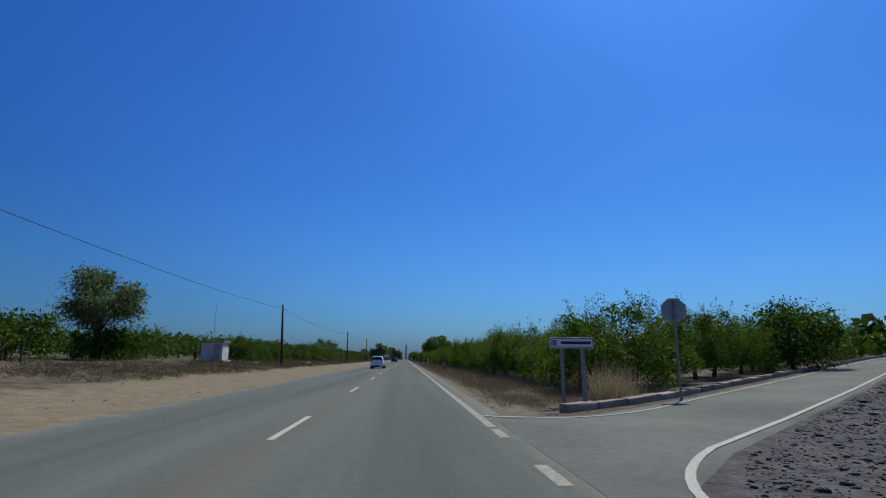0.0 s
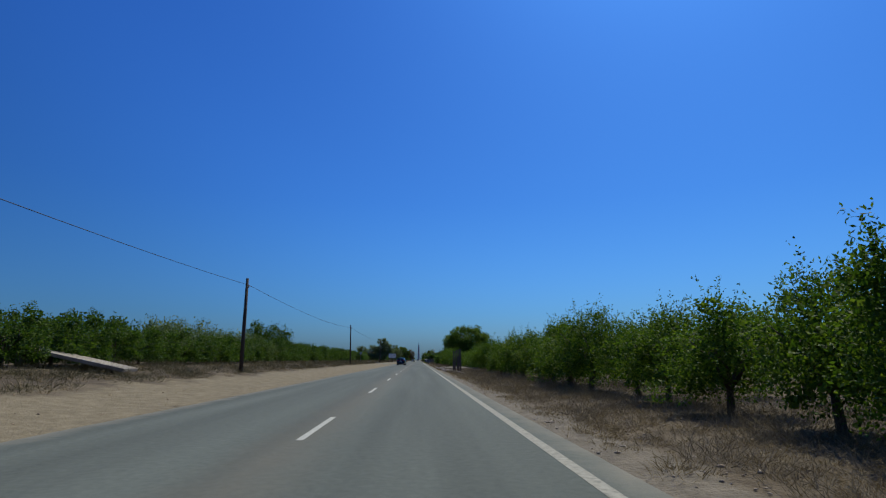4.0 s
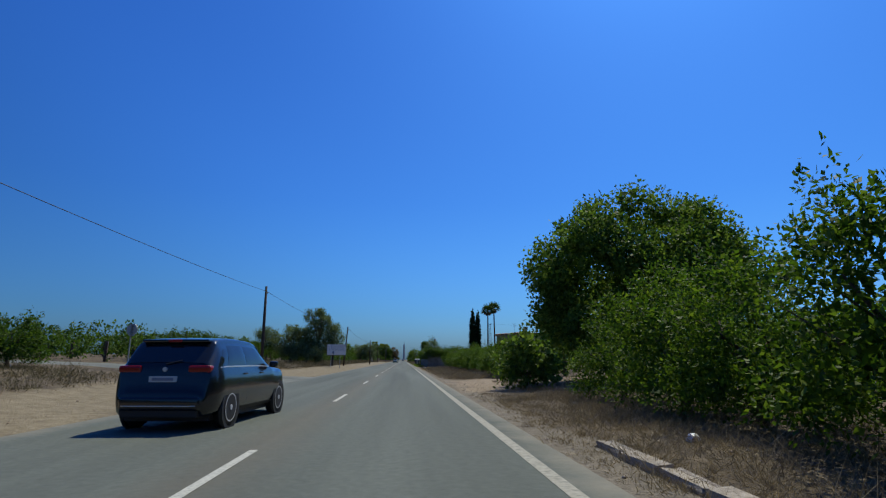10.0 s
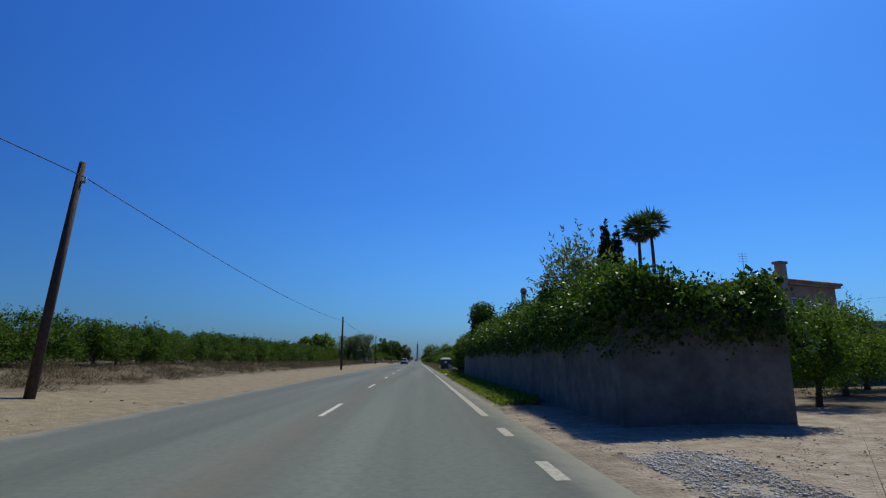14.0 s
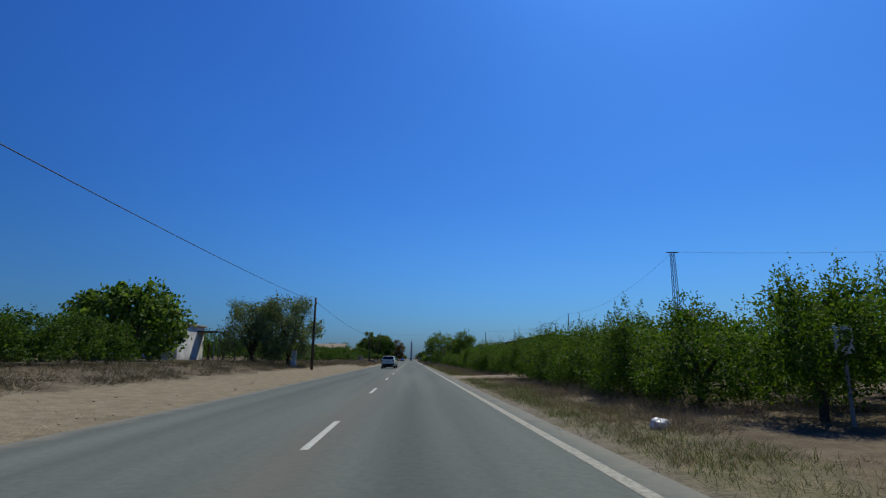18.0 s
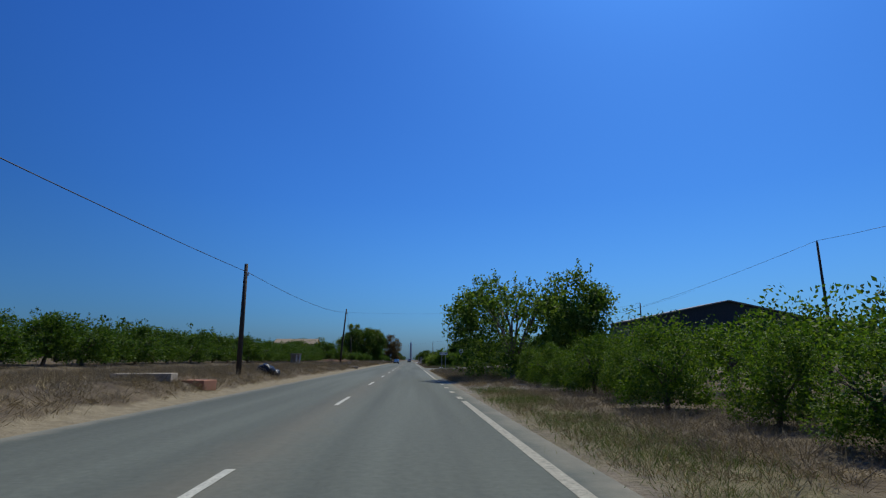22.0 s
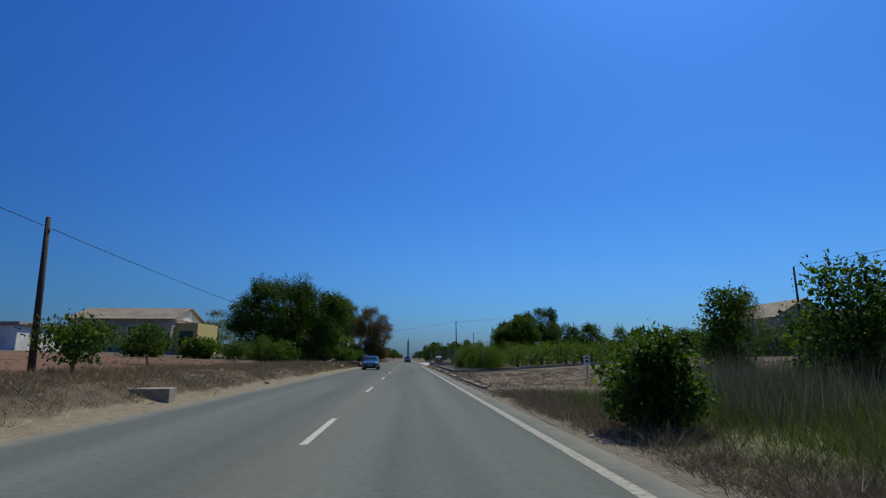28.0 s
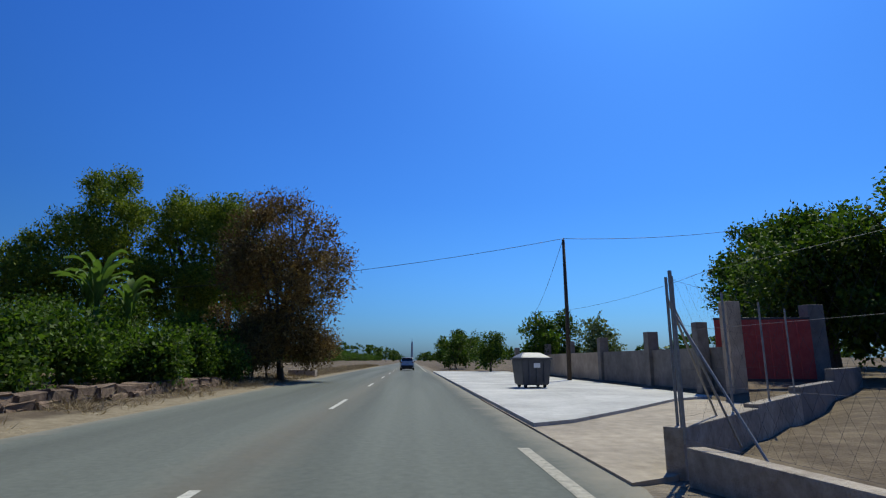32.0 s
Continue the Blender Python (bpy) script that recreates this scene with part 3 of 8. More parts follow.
ROAD_L, ROAD_R, CENTRE, EDGE = -6.4, 2.3, -1.86, 1.85
road = tagged(sheet("road", [ROAD_L - 0.3, ROAD_L, -5.6, -4, CENTRE, -0.9, 0.4, 1.4, ROAD_R, ROAD_R + 0.3], [-120] + list(np.arange(-60, 760, 10)) + [800, 900, 1200, 2000, 4800], M["asphalt"],
                    lambda x, y: -0.03 if x < ROAD_L or x > ROAD_R else 0.012 - 0.004 * abs(x - CENTRE)), "straight two-lane country road of worn grey asphalt", "road", kind="structure")


def strip(name, x0, x1, y0, y1, z, material, parent=None, label=""):
    me = fast_mesh(name, [(x0, y0, z), (x1, y0, z), (x1, y1, z), (x0, y1, z)], [(0, 1, 2, 3)])
    return link_mesh(name, me, material, parent, label)


def arc(p0, p1, p2, n=14):
    """Points of a bend from p0 to p2, pulled towards p1."""
    return [tuple((1 - s) ** 2 * np.array(p0) + 2 * s * (1 - s) * np.array(p1) + s * s * np.array(p2)) for s in np.linspace(0, 1, n)]


MARK = 0.0165
dash = fast_mesh("lane_dash", [(-0.06, 0, 0), (0.06, 0, 0), (0.06, 3.5, 0), (-0.06, 3.5, 0)], [(0, 1, 2, 3)])
for k in range(-4, 62):
    link_mesh("lane_dash", dash, M["paint"], road, at=Matrix.Translation((CENTRE, 9.0 + 12.5 * k, MARK)))
far_dashes = [9.0 + 12.5 * k for k in range(62, 150)]
v = [(CENTRE + sx * 0.06, y + sy * 3.5, MARK) for y in far_dashes for sx, sy in ((-1, 0), (1, 0), (1, 1), (-1, 1))]
tagged(link_mesh("far_lane_dashes", fast_mesh("far_lane_dashes", v, np.arange(len(v)).reshape(-1, 4)), M["paint"], road), kind="stuff")
for a, b in ((-100, -2), (10.5, 273), (284, 317), (324, 448), (468, 499), (512, 640), (692, 2500)):
    strip("edge_line", EDGE - 0.085, EDGE + 0.085, a, b, 0.0012, M["edge_paint"], road, "worn white edge line")
for a, b in ((-2, 10.5), (273, 284), (317, 324), (448, 468), (499, 512)):
    for y in np.arange(a + 0.9, b - 1, 3.4):
        strip("edge_dash", EDGE - 0.085, EDGE + 0.085, y, y + 1.1, 0.0012, M["edge_paint"], road)
# side roads
def smooth_line(pts, step=0.6):
    """The same bent line with points close together."""
    out = []
    for a, b in zip(pts, pts[1:]):
        n = max(1, int(math.dist(a, b) / step))
        out += [(a[0] + (b[0] - a[0]) * k / n, a[1] + (b[1] - a[1]) * k / n) for k in range(n)]
    return out + [tuple(pts[-1])]


def lane_z(x, y):
    edge = max(x - 2.1, -6.2 - x)      # it starts flush with the main road's surface
    return max(-0.0036 + 0.0104 * min(1.0, max(0.0, edge) / 0.45), min(1.0, max(0.0, edge - 0.3) / 0.5) * (ground_z(x, y) + 0.025))


def side_road(name, near, far, label, material):
    """A minor road between its near and far edge (x, y), laid on the land."""
    sgn = 1 if near[0][0] > -2 else -1
    nx, ny = np.array([sgn * p[0] for p in near]), np.array([p[1] for p in near])
    fx, fy = np.array([sgn * p[0] for p in far]), np.array([p[1] for p in far])
    xs = np.concatenate([np.arange(min(nx[0], fx[0]), 12, 0.4), np.arange(12, min(nx[-1], fx[-1]), 1.5)])
    v, f = [], []
    for i, x in enumerate(xs):
        a, b = float(np.interp(x, nx, ny)), float(np.interp(x, fx, fy))
        for k in range(9):
            y = (a - 0.25, a, a + (b - a) / 6, a + (b - a) / 3, (a + b) / 2, b - (b - a) / 3, b - (b - a) / 6, b, b + 0.25)[k]
            v.append((sgn * x, y, lane_z(sgn * x, y) - (0.06 if k in (0, 8) else 0)))
        if i:
            q = (i - 1) * 9
            f += [(q + k, q + 9 + k, q + 10 + k, q + k + 1)[::sgn] for k in range(8)]
    me = fast_mesh(name, v, f)
    me.shade_smooth()
    return tagged(link_mesh(name, me, material), label, "road", kind="structure")


LINES = (      # near and far painted line of the two lanes on the right
    (arc((2.75, 3.6), (2.5, 5.4), (4.4, 7.5), 10) + [(8.1, 10.9), (14, 16.3), (24, 25.7), (60, 58.2)], arc((1.95, 12.6), (3.6, 9.9), (7.4, 14.25)) + [(8.2, 15.0), (14, 20.3), (24, 29.6), (60, 62.8)]),
    (arc((2.3, 499.2), (2.4, 501.6), (5.0, 503.4), 10) + [(8.3, 506.4), (16, 512.4), (26, 519.8), (60, 543)], arc((1.95, 511.2), (3.3, 509.0), (7.0, 510.8)) + [(10, 512.3), (16, 516.8), (26, 524.2), (60, 547.5)]))
names = ("narrow asphalt side road joining the main road", "narrow asphalt side road past the reeds", "pale asphalt lane leaving the main road", "pale asphalt lane below the pines")
rd1 = side_road("side_road_1", [(2.1, -0.8), (2.5, 2.6), (2.8, 5.2), (4.5, 7.3), (8.2, 10.8), (14.1, 16.2), (24, 25.5), (60, 58)], [(2.1, 13.0), (2.9, 11.9), (4.2, 11.95), (5.6, 13.1), (8.2, 15.45), (14, 20.75), (24, 30.05), (60, 63.2)], names[0], M["side_asphalt"])
rd2 = side_road("side_road_2", [(2.1, 497.5), (2.35, 500.5), (3.2, 502.3), (5, 503.1), (8.3, 506.1), (16, 512.0), (26, 519.4), (60, 542.5)], [(2.1, 511.6), (3.0, 510.2), (4.6, 510.0), (7.0, 511.2), (10, 512.8), (16, 517.3), (26, 524.7), (60, 548)], names[1], M["side_asphalt"])
rd3 = side_road("side_road_3", [(-6.2, 219.5), (-8, 222), (-11, 223.6), (-16, 223.2), (-24, 221.5), (-50, 218.5)], [(-6.2, 233.5), (-8, 231.5), (-11, 230.5), (-16, 228.8), (-24, 226.5), (-50, 223.5)], names[2], M["side_asphalt"])
rd4 = side_road("side_road_4", [(-6.2, 630.2), (-8, 631.8), (-11, 633), (-16, 635.4), (-30, 641.4)], [(-6.2, 640.2), (-8, 639), (-11, 639), (-16, 640.6), (-30, 646.6)], names[3], M["side_asphalt"])


def side_line(pts, parent, w=0.1):
    v, f = [], []
    pv = [Vector((*p, 0)) for p in smooth_line(pts, 0.4)]
    for i, p in enumerate(pv):
        d = (pv[min(i + 1, len(pv) - 1)] - pv[max(i - 1, 0)]).normalized()
        s = Vector((d.y, -d.x, 0)) * w / 2
        for q in (p - s, p + s):
            v.append((q.x, q.y, max(lane_z(q.x, q.y), lane_z(q.x - 0.3, q.y), lane_z(q.x + 0.3, q.y)) + 0.006))
        if i:
            f.append((2 * i - 2, 2 * i - 1, 2 * i + 1, 2 * i))
    link_mesh("edge_line", fast_mesh("edge_line", v, f), M["paint"], parent, "white painted edge line")


for rd, pair in ((rd1, LINES[0]), (rd2, LINES[1])):
    for q, w in zip(pair, (0.11, 0.09)):
        side_line(q, rd, w)


# ---- orchards ----
CITRUS = []
for s in range(10):
    rng = random.Random(40 + s)
    blobs = [(0, 0, 1.45, 1.4, 1.4, 1.15)]
    if s > 5:      # bushes that hang down to the ground
        blobs += [(math.cos(6.283 * k / 11) * rng.uniform(0.95, 1.25), math.sin(6.283 * k / 11) * rng.uniform(0.95, 1.25), rng.uniform(0.35, 0.75), 0.55, 0.55, 0.5) for k in range(11)]
    for k in range(9):
        a, r = 6.283 * k / 9 + rng.uniform(-0.3, 0.3), rng.uniform(0.75, 1.25)
        blobs.append((math.cos(a) * r, math.sin(a) * r, rng.uniform(0.75, 2.0), rng.uniform(0.45, 0.75), rng.uniform(0.45, 0.75), rng.uniform(0.4, 0.75)))
    for k in range(4):
        blobs.append((rng.uniform(-0.7, 0.7), rng.uniform(-0.7, 0.7), rng.uniform(2.2, 2.6), 0.5, 0.5, 0.5))
    CITRUS.append((trunk_mesh("trunk", s, 2.6, 0.085, 1.2, 5, 0.24), crown_mesh("crown", 60 + s, blobs, 9000, 0.082, 0.04, 0.11, 0.5, 0.15, 0.15, 34, 0.5, low=0.3 if s < 6 else 0.12), crown_mesh("crown", 80 + s, blobs, 4600, 0.12, 0.06, 0.13, 0.5, 0.15, 0.2, 14, 0.4, low=0.3 if s < 6 else 0.16)))

rng = random.Random(11)
LEFT_ROW = [y for y in np.arange(58, 600, 2.9) if not (218 < y < 233 or 259 < y < 284 or 384 < y < 420 or y > 538)]
LEFT_ROW += list(np.arange(690, 760, 4.3))
RIGHT_ROW = [y for y in np.arange(19, 460, 2.95) if not (208 < y < 226 or 275 < y < 362 or 386 < y < 393)]
RIGHT_ROW += list(np.arange(602.5, 630, 3.0))
for y in LEFT_ROW:
    t, _, c = CITRUS[rng.choice((0, 2, 6, 7, 8, 9, 6, 7, 8, 9))]
    sz = rng.uniform(0.98, 1.16)
    tree("orange_tree", "rounded dark green orange tree in an orchard row", "tree", -17.3 + rng.uniform(-0.4, 0.4), y + rng.uniform(-0.4, 0.4), t, c, M["bark"], M["citrus_dark"], rng.uniform(0, 6.28), sz, "orchard trees", tall=rng.uniform(0.74, 0.86))
for y in RIGHT_ROW:
    t, c, _ = CITRUS[rng.randrange(6) if y < 124 or 226 < y < 290 else rng.randrange(6, 10) if 163 < y < 210 else rng.randrange(2, 10) if y < 210 else rng.randrange(6, 10)]
    sz = rng.uniform(1.22, 1.4) if 190 < y < 206 else rng.uniform(0.9, 1.12) if y < 210 else rng.uniform(0.72, 0.92) if y < 280 else rng.uniform(0.9, 1.08) if y < 418 or y > 560 else rng.uniform(0.6, 0.76)
    tree("orange_tree", "bushy orange tree with glossy leaves beside the road", "tree", (8.6 if 126 < y < 164 else 6.9 if y < 210 else 7.4 if y < 280 else 6.7 if y < 560 else 7.2) + rng.uniform(-0.4, 0.4), y + rng.uniform(-0.5, 0.5), t, c, M["bark"], M["citrus"], rng.uniform(0, 6.28), sz, "orchard trees", tall=rng.uniform(0.86, 0.98))


for k in range(19):
    x = 8.6 + 2.5 * k + rng.uniform(-0.3, 0.3)
    t, c, _ = CITRUS[rng.randrange(4, 10)]
    tree("orange_tree", "bushy orange tree behind the kerb of the side road", "tree", x, float(np.interp(x, (5, 8.2, 14, 24, 60), (17.2, 19.8, 25.3, 34.6, 67.5))) + rng.uniform(-0.4, 0.4), t, c, M["bark"], M["citrus"], rng.uniform(0, 6.28), rng.uniform(1.0, 1.2), "orchard trees", tall=rng.uniform(0.9, 1.02))
for x, y, k in ((10.0, 284.4, 0.85), (12.6, 286.8, 0.9), (14.8, 288.6, 0.95)):
    tree("orange_tree", "bushy orange tree beside the garden wall", "tree", x, y, *CITRUS[2][:2], M["bark"], M["citrus"], x, k, "orchard trees", tall=0.95)


for x, y, k in ((7.4, 361.2, 0.95), (10.2, 360.6, 1.05), (9.6, 364.0, 1.0), (12.8, 361.4, 1.1), (13.4, 365.2, 1.1), (15.6, 360.8, 1.15), (18.4, 361.6, 1.15), (16.6, 364.8, 1.1)):
    tree("orange_tree", "bushy orange tree behind the end of the net fence", "tree", x, y, *CITRUS[int(x) % 4][:2], M["bark"], M["citrus"], x, k, "orchard trees", tall=0.98)


def orchard_block(name, rows, ys, leaf, seed, size=1.0):
    """Rows of trees behind the first one, joined into one mass."""
    rng = np.random.default_rng(seed)
    vs, fs, tv, tf, n0, m0 = [], [], [], [], 0, 0
    for x in rows:
        for y in ys:
            if not 0.02 < rng.uniform():
                continue
            cx, cy = x + rng.normal() * 0.3, y + rng.normal() * 0.4
            if from_lane(cx, cy) < 1.5 or (596 < cy < 650 and cx > 0 and cy < 599.5 + 0.8 * (cx - 3.7)):
                continue
            z, s = ground_z(cx), size * rng.uniform(0.85, 1.15)
            blobs = [(cx, cy, z + 1.4 * s, 1.5 * s, 1.5 * s, 1.25 * s)] + [(cx + rng.normal() * 0.8, cy + rng.normal() * 0.8, z + rng.uniform(0.6, 2.3) * s, 0.65 * s, 0.65 * s, 0.6 * s) for _ in range(7)]
            near = x == rows[0] and x > 0
            p, d = clumped(rng, blobs, 1900 if near else 620, 0.2, 0.55)
            v, f = leaves(rng, p, d + rng.normal(size=d.shape) * 0.8, 0.135 if near else 0.23, 0.075 if near else 0.15)
            vs.append(v)
            fs.append(f + n0)
            n0 += len(v)
            q = np.array([(cx + a * 0.09, cy + b * 0.09, z + c) for c in (-0.1, 1.3 * s) for a, b in ((-1, -1), (1, -1), (1, 1), (-1, 1))])
            tv.append(q)
            tf.append(np.array([(0, 1, 5, 4), (1, 2, 6, 5), (2, 3, 7, 6), (3, 0, 4, 7)]) + m0)
            m0 += 8
    o = tagged(link_mesh(name, fast_mesh(name, np.vstack(vs), np.vstack(fs)), leaf), "rows of dark green orange trees in an orchard", "orchard", kind="stuff")
    link_mesh("trunks", fast_mesh("trunks", np.vstack(tv), np.vstack(tf)), M["bark"], o)
    return o


orchard_block("orchard_left", (-20.8, -25, -30, -35), [y for y in np.arange(56, 540, 4.4) if not (222 < y < 231 or 386 < y < 406)], M["citrus_dark"], 1)
orchard_block("orchard_left_far", (-20, -25, -30), np.arange(690, 1000, 4.6), M["citrus_dark"], 2)
orchard_block("orchard_right", (11.0, 14.6, 18.2, 22, 26), [y for y in np.arange(52, 276, 4.3) if not 214 < y < 224], M["citrus"], 3, 1.05)
orchard_block("orchard_right_middle", (10.6, 14.0, 17.4, 21, 25), np.arange(361, 466, 3.8), M["citrus"], 4, 1.0)
orchard_block("fenced_orchard", (10.6, 14, 17.4, 21, 24.5, 28, 31.5, 35, 38.5), np.arange(603, 632, 3.7), M["citrus"], 5, 0.95)

# ---- poles and cables ----
POLES = [(-13.2, 2, 6.9, 0, 0), (-12.7, 58.8, 6.9, -0.2, 0), (-11.5, 111.6, 6.6, 0, 0), (-11.9, 172.8, 7.3, -0.15, 0), (-11.2, 237.4, 7.2, 0, 0), (-9.9, 286.5, 6.8, 0.55, 0),
         (-8.5, 336.2, 6.2, 0, 0), (-9.7, 403.8, 7.0, 0.1, 0), (-8.5, 459.5, 6.2, 0, 0), (-10.05, 512.1, 8.6, 0.7, 0), (-14.9, 573.1, 6.9, -0.2, 0)]
tops = []
for x, y, h, lean, _ in POLES:
    z = ground_z(x)
    p = thing("utility_pole", "leaning dark timber utility pole beside the road" if abs(lean) > 0.4 else "dark weathered timber utility pole beside the road", "utility pole", pose(x, y, z), "utility poles")
    part("shaft", tube([(0, 0, -0.3), (lean * 0.5, 0, (h - z) * 0.5), (lean, 0, h - z)], [0.14, 0.12, 0.09], 9), M["pole"], p, smooth=True)
    part("bracket", box(lean - 0.04, lean + 0.16, -0.03, 0.03, h - z - 0.62, h - z - 0.56, 0.008), M["steel"], p)
    part("insulator", tube([(lean + 0.14, 0, h - z - 0.56), (lean + 0.14, 0, h - z - 0.5), (lean + 0.14, 0, h - z - 0.44)], [0.02, 0.045, 0.025], 8), M["lamp"], p)
    tops.append(Vector((x + lean + 0.14, y, h - 0.46)))


def cable(name, a, b, sag, r=0.014, label="black overhead cable"):
    a, b = Vector(a), Vector(b)
    pts = [a.lerp(b, s) - Vector((0, 0, 4 * sag * s * (1 - s))) for s in np.linspace(0, 1, 15)]
    ob = part(name, tube(pts, [r] * 15, 5), M["wire"], None, smooth=True)
    return tagged(ob, "thin black cable hanging between two poles", "cable", "overhead cables")


cable("overhead_cable", (-13.4, -60, 6.4), tops[0], 0.6)
for a, b in zip(tops, tops[1:]):
    cable("overhead_cable", a, b, 0.55)

# ---- single trees and shrubs ----
def blob_ring(seed, rx, ry, z0, z1, n, r, top=4):
    """Ellipsoids that make up an uneven crown between the heights z0 and z1."""
    rng = random.Random(seed)
    zc, rz = (z0 + z1) / 2, (z1 - z0) / 2
    out = [(0, 0, zc, rx * 0.72, ry * 0.72, rz * 0.8)]
    for i in range(n):
        u = rng.uniform(-0.85, 0.8)
        a = 6.283 * i * 0.618
        k = math.sqrt(1 - u * u)
        s = r * rng.uniform(0.7, 1.25)
        out.append((math.cos(a) * k * (rx - s * 0.55), math.sin(a) * k * (ry - s * 0.55), zc + u * (rz - s * 0.4), s, s, s * 0.8))
    for i in range(top):
        s = r * rng.uniform(0.6, 0.95)
        out.append((rng.uniform(-0.5, 0.5) * rx, rng.uniform(-0.5, 0.5) * ry, z1 - s * 0.9, s, s, s))
    return out


def big_tree(name, label, x, y, seed, rx, ry, z0, z1, n_blob, r, leaf, n, length, width, bark="bark", trunk_r=0.2, limbs=6, low=0.3, spread=0.3, shell=0.5, droop=0.2, up=0.0, shoots=0, shoot_len=0.6, top=4, group="", category="tree", rise=0.8, core=0.3):
    zg = ground_z(x, y)
    blobs = blob_ring(seed, rx, ry, z0 - zg, z1 - zg, n_blob, r, top)
    c = crown_mesh("crown", seed, blobs, n, length, width, spread, shell, droop, up, shoots, shoot_len, core=core)
    t = trunk_mesh("trunk", seed, z1 - zg, trunk_r, min(rx, ry) * 0.8, limbs, low, rise)
    return tree(name, label, category, x, y, t, c, M[bark], M[leaf], 0.0, 1.0, group)


big_tree("eucalyptus_tree", "slender tree with an open grey-green crown", -21.4, 40, 101, 2.5, 2.5, 3.4, 7.4, 14, 0.9, "olive", 9000, 0.2, 0.08, trunk_r=0.13, low=0.25, droop=0.5)
for i, (x, y, w, h) in enumerate(((-22.5, 33, 3.2, 3.8), (-21, 41, 2.6, 3.4), (-23, 48, 3.4, 3.6), (-27, 30, 3.4, 4.4), (-30, 40, 3.4, 4.2))):
    big_tree("wild_shrub", "dense dark green wild shrub beside the field", x, y, 110 + i, w, w, 0.5, h, 9, 0.9, "citrus_dark", 4200, 0.18, 0.09, trunk_r=0.08, low=0.12, group="shrubs along the field", category="shrub", shoots=8)
for i, (x, y, w, h) in enumerate(((-19, 118, 2.6, 4.2), (-20, 124, 3.0, 4.6), (-19, 131, 2.4, 4.0), (-18.5, 138, 2.4, 3.9))):
    big_tree("olive_tree", "grey-green olive bush beside the orchard", x, y, 120 + i, w, w, 0.9, h, 10, 0.9, "olive", 3600, 0.18, 0.06, trunk_r=0.1, low=0.15, group="olive bushes", category="tree")
big_tree("carob_tree", "round dark green carob tree behind the orchard", -22.5, 157, 131, 3.6, 3.6, 1.2, 6.8, 14, 1.2, "broad", 5200, 0.24, 0.12, trunk_r=0.18)
big_tree("fig_tree", "huge dark fig tree with broad lobed leaves", 12.7, 219.2, 141, 5.8, 4.3, 0.2, 10.0, 60, 1.3, "fig", 46000, 0.19, 0.13, bark="fig_bark", trunk_r=0.22, limbs=8, low=0.14, spread=0.26, shell=0.62, droop=0.45, up=0.1)
big_tree("fig_sucker", "young fig shoots beside the huge fig tree", 5.4, 214.6, 144, 1.2, 1.2, 0.05, 2.1, 10, 0.5, "fig", 2600, 0.16, 0.11, bark="fig_bark", trunk_r=0.05, low=0.12, category="shrub", shoots=10)
big_tree("fig_tree", "open fig tree with pale branches over the verge", 6.7, 466.0, 142, 4.4, 4.2, 0.0, 6.3, 44, 1.0, "fig", 14500, 0.17, 0.12, bark="fig_bark", trunk_r=0.16, limbs=11, low=0.1, spread=0.2, shell=0.72, droop=0.35, up=0.2, shoots=60, shoot_len=0.8, rise=0.95, core=0.12)
big_tree("fig_tree", "smaller fig tree beside the larger one", 10.5, 464.6, 143, 2.3, 2.0, 0.1, 6.5, 18, 0.75, "fig", 6500, 0.17, 0.12, bark="fig_bark", trunk_r=0.12, limbs=8, low=0.12, shell=0.7, shoots=18, shoot_len=0.8)
# olives round the notice board
for i, (x, y, w, z0, z1, n) in enumerate(((-13.0, 276, 2.2, 2.0, 8.8, 6200), (-10.6, 277, 1.6, 1.3, 6.7, 3600), (-16.6, 276, 2.3, 1.4, 6.3, 4600), (-20.5, 277, 2.2, 1.2, 6.0, 3600), (-14.2, 275, 2.4, 0.7, 4.2, 4600))):
    big_tree("olive_tree", "tall shaggy olive tree behind the notice board", x, y, 150 + i, w, w, z0, z1, 15, 0.8, "olive", int(n * 1.5), 0.2, 0.075, trunk_r=0.17, low=0.2, droop=0.55, spread=0.24, group="olives by the board")
big_tree("fig_tree", "broad fig tree beside a white shed", -21.3, 393, 161, 4.0, 3.8, 1.0, 6.7, 20, 1.15, "fig", 5600, 0.3, 0.22, bark="fig_bark", trunk_r=0.18, limbs=8, low=0.15, droop=0.4)
big_tree("olive_tree", "wide old olive tree shading a wayside post", -16.4, 408, 162, 3.4, 3.6, 0.9, 7.0, 18, 1.1, "olive", 11000, 0.2, 0.08, trunk_r=0.28, low=0.12, droop=0.4)
big_tree("olive_tree", "wide old olive tree shading a wayside post", -12.6, 407, 163, 2.9, 3.2, 0.9, 7.5, 18, 1.0, "olive", 10000, 0.2, 0.08, trunk_r=0.24, low=0.12, droop=0.4)
big_tree("mulberry_tree", "massive dark green spreading mulberry tree", -16.2, 625.0, 171, 7.7, 6.0, 0.3, 11.8, 60, 1.7, "broad", 46000, 0.19, 0.11, trunk_r=0.36, limbs=9, low=0.14, spread=0.3, shell=0.66, droop=0.3, shoots=30, shoot_len=0.9, core=0.5)
big_tree("mulberry_tree", "lighter leafy tree at the lane corner", -12.0, 628.6, 172, 2.3, 2.4, 2.4, 7.6, 20, 0.9, "broad", 6500, 0.17, 0.1, trunk_r=0.16, low=0.25, droop=0.4)
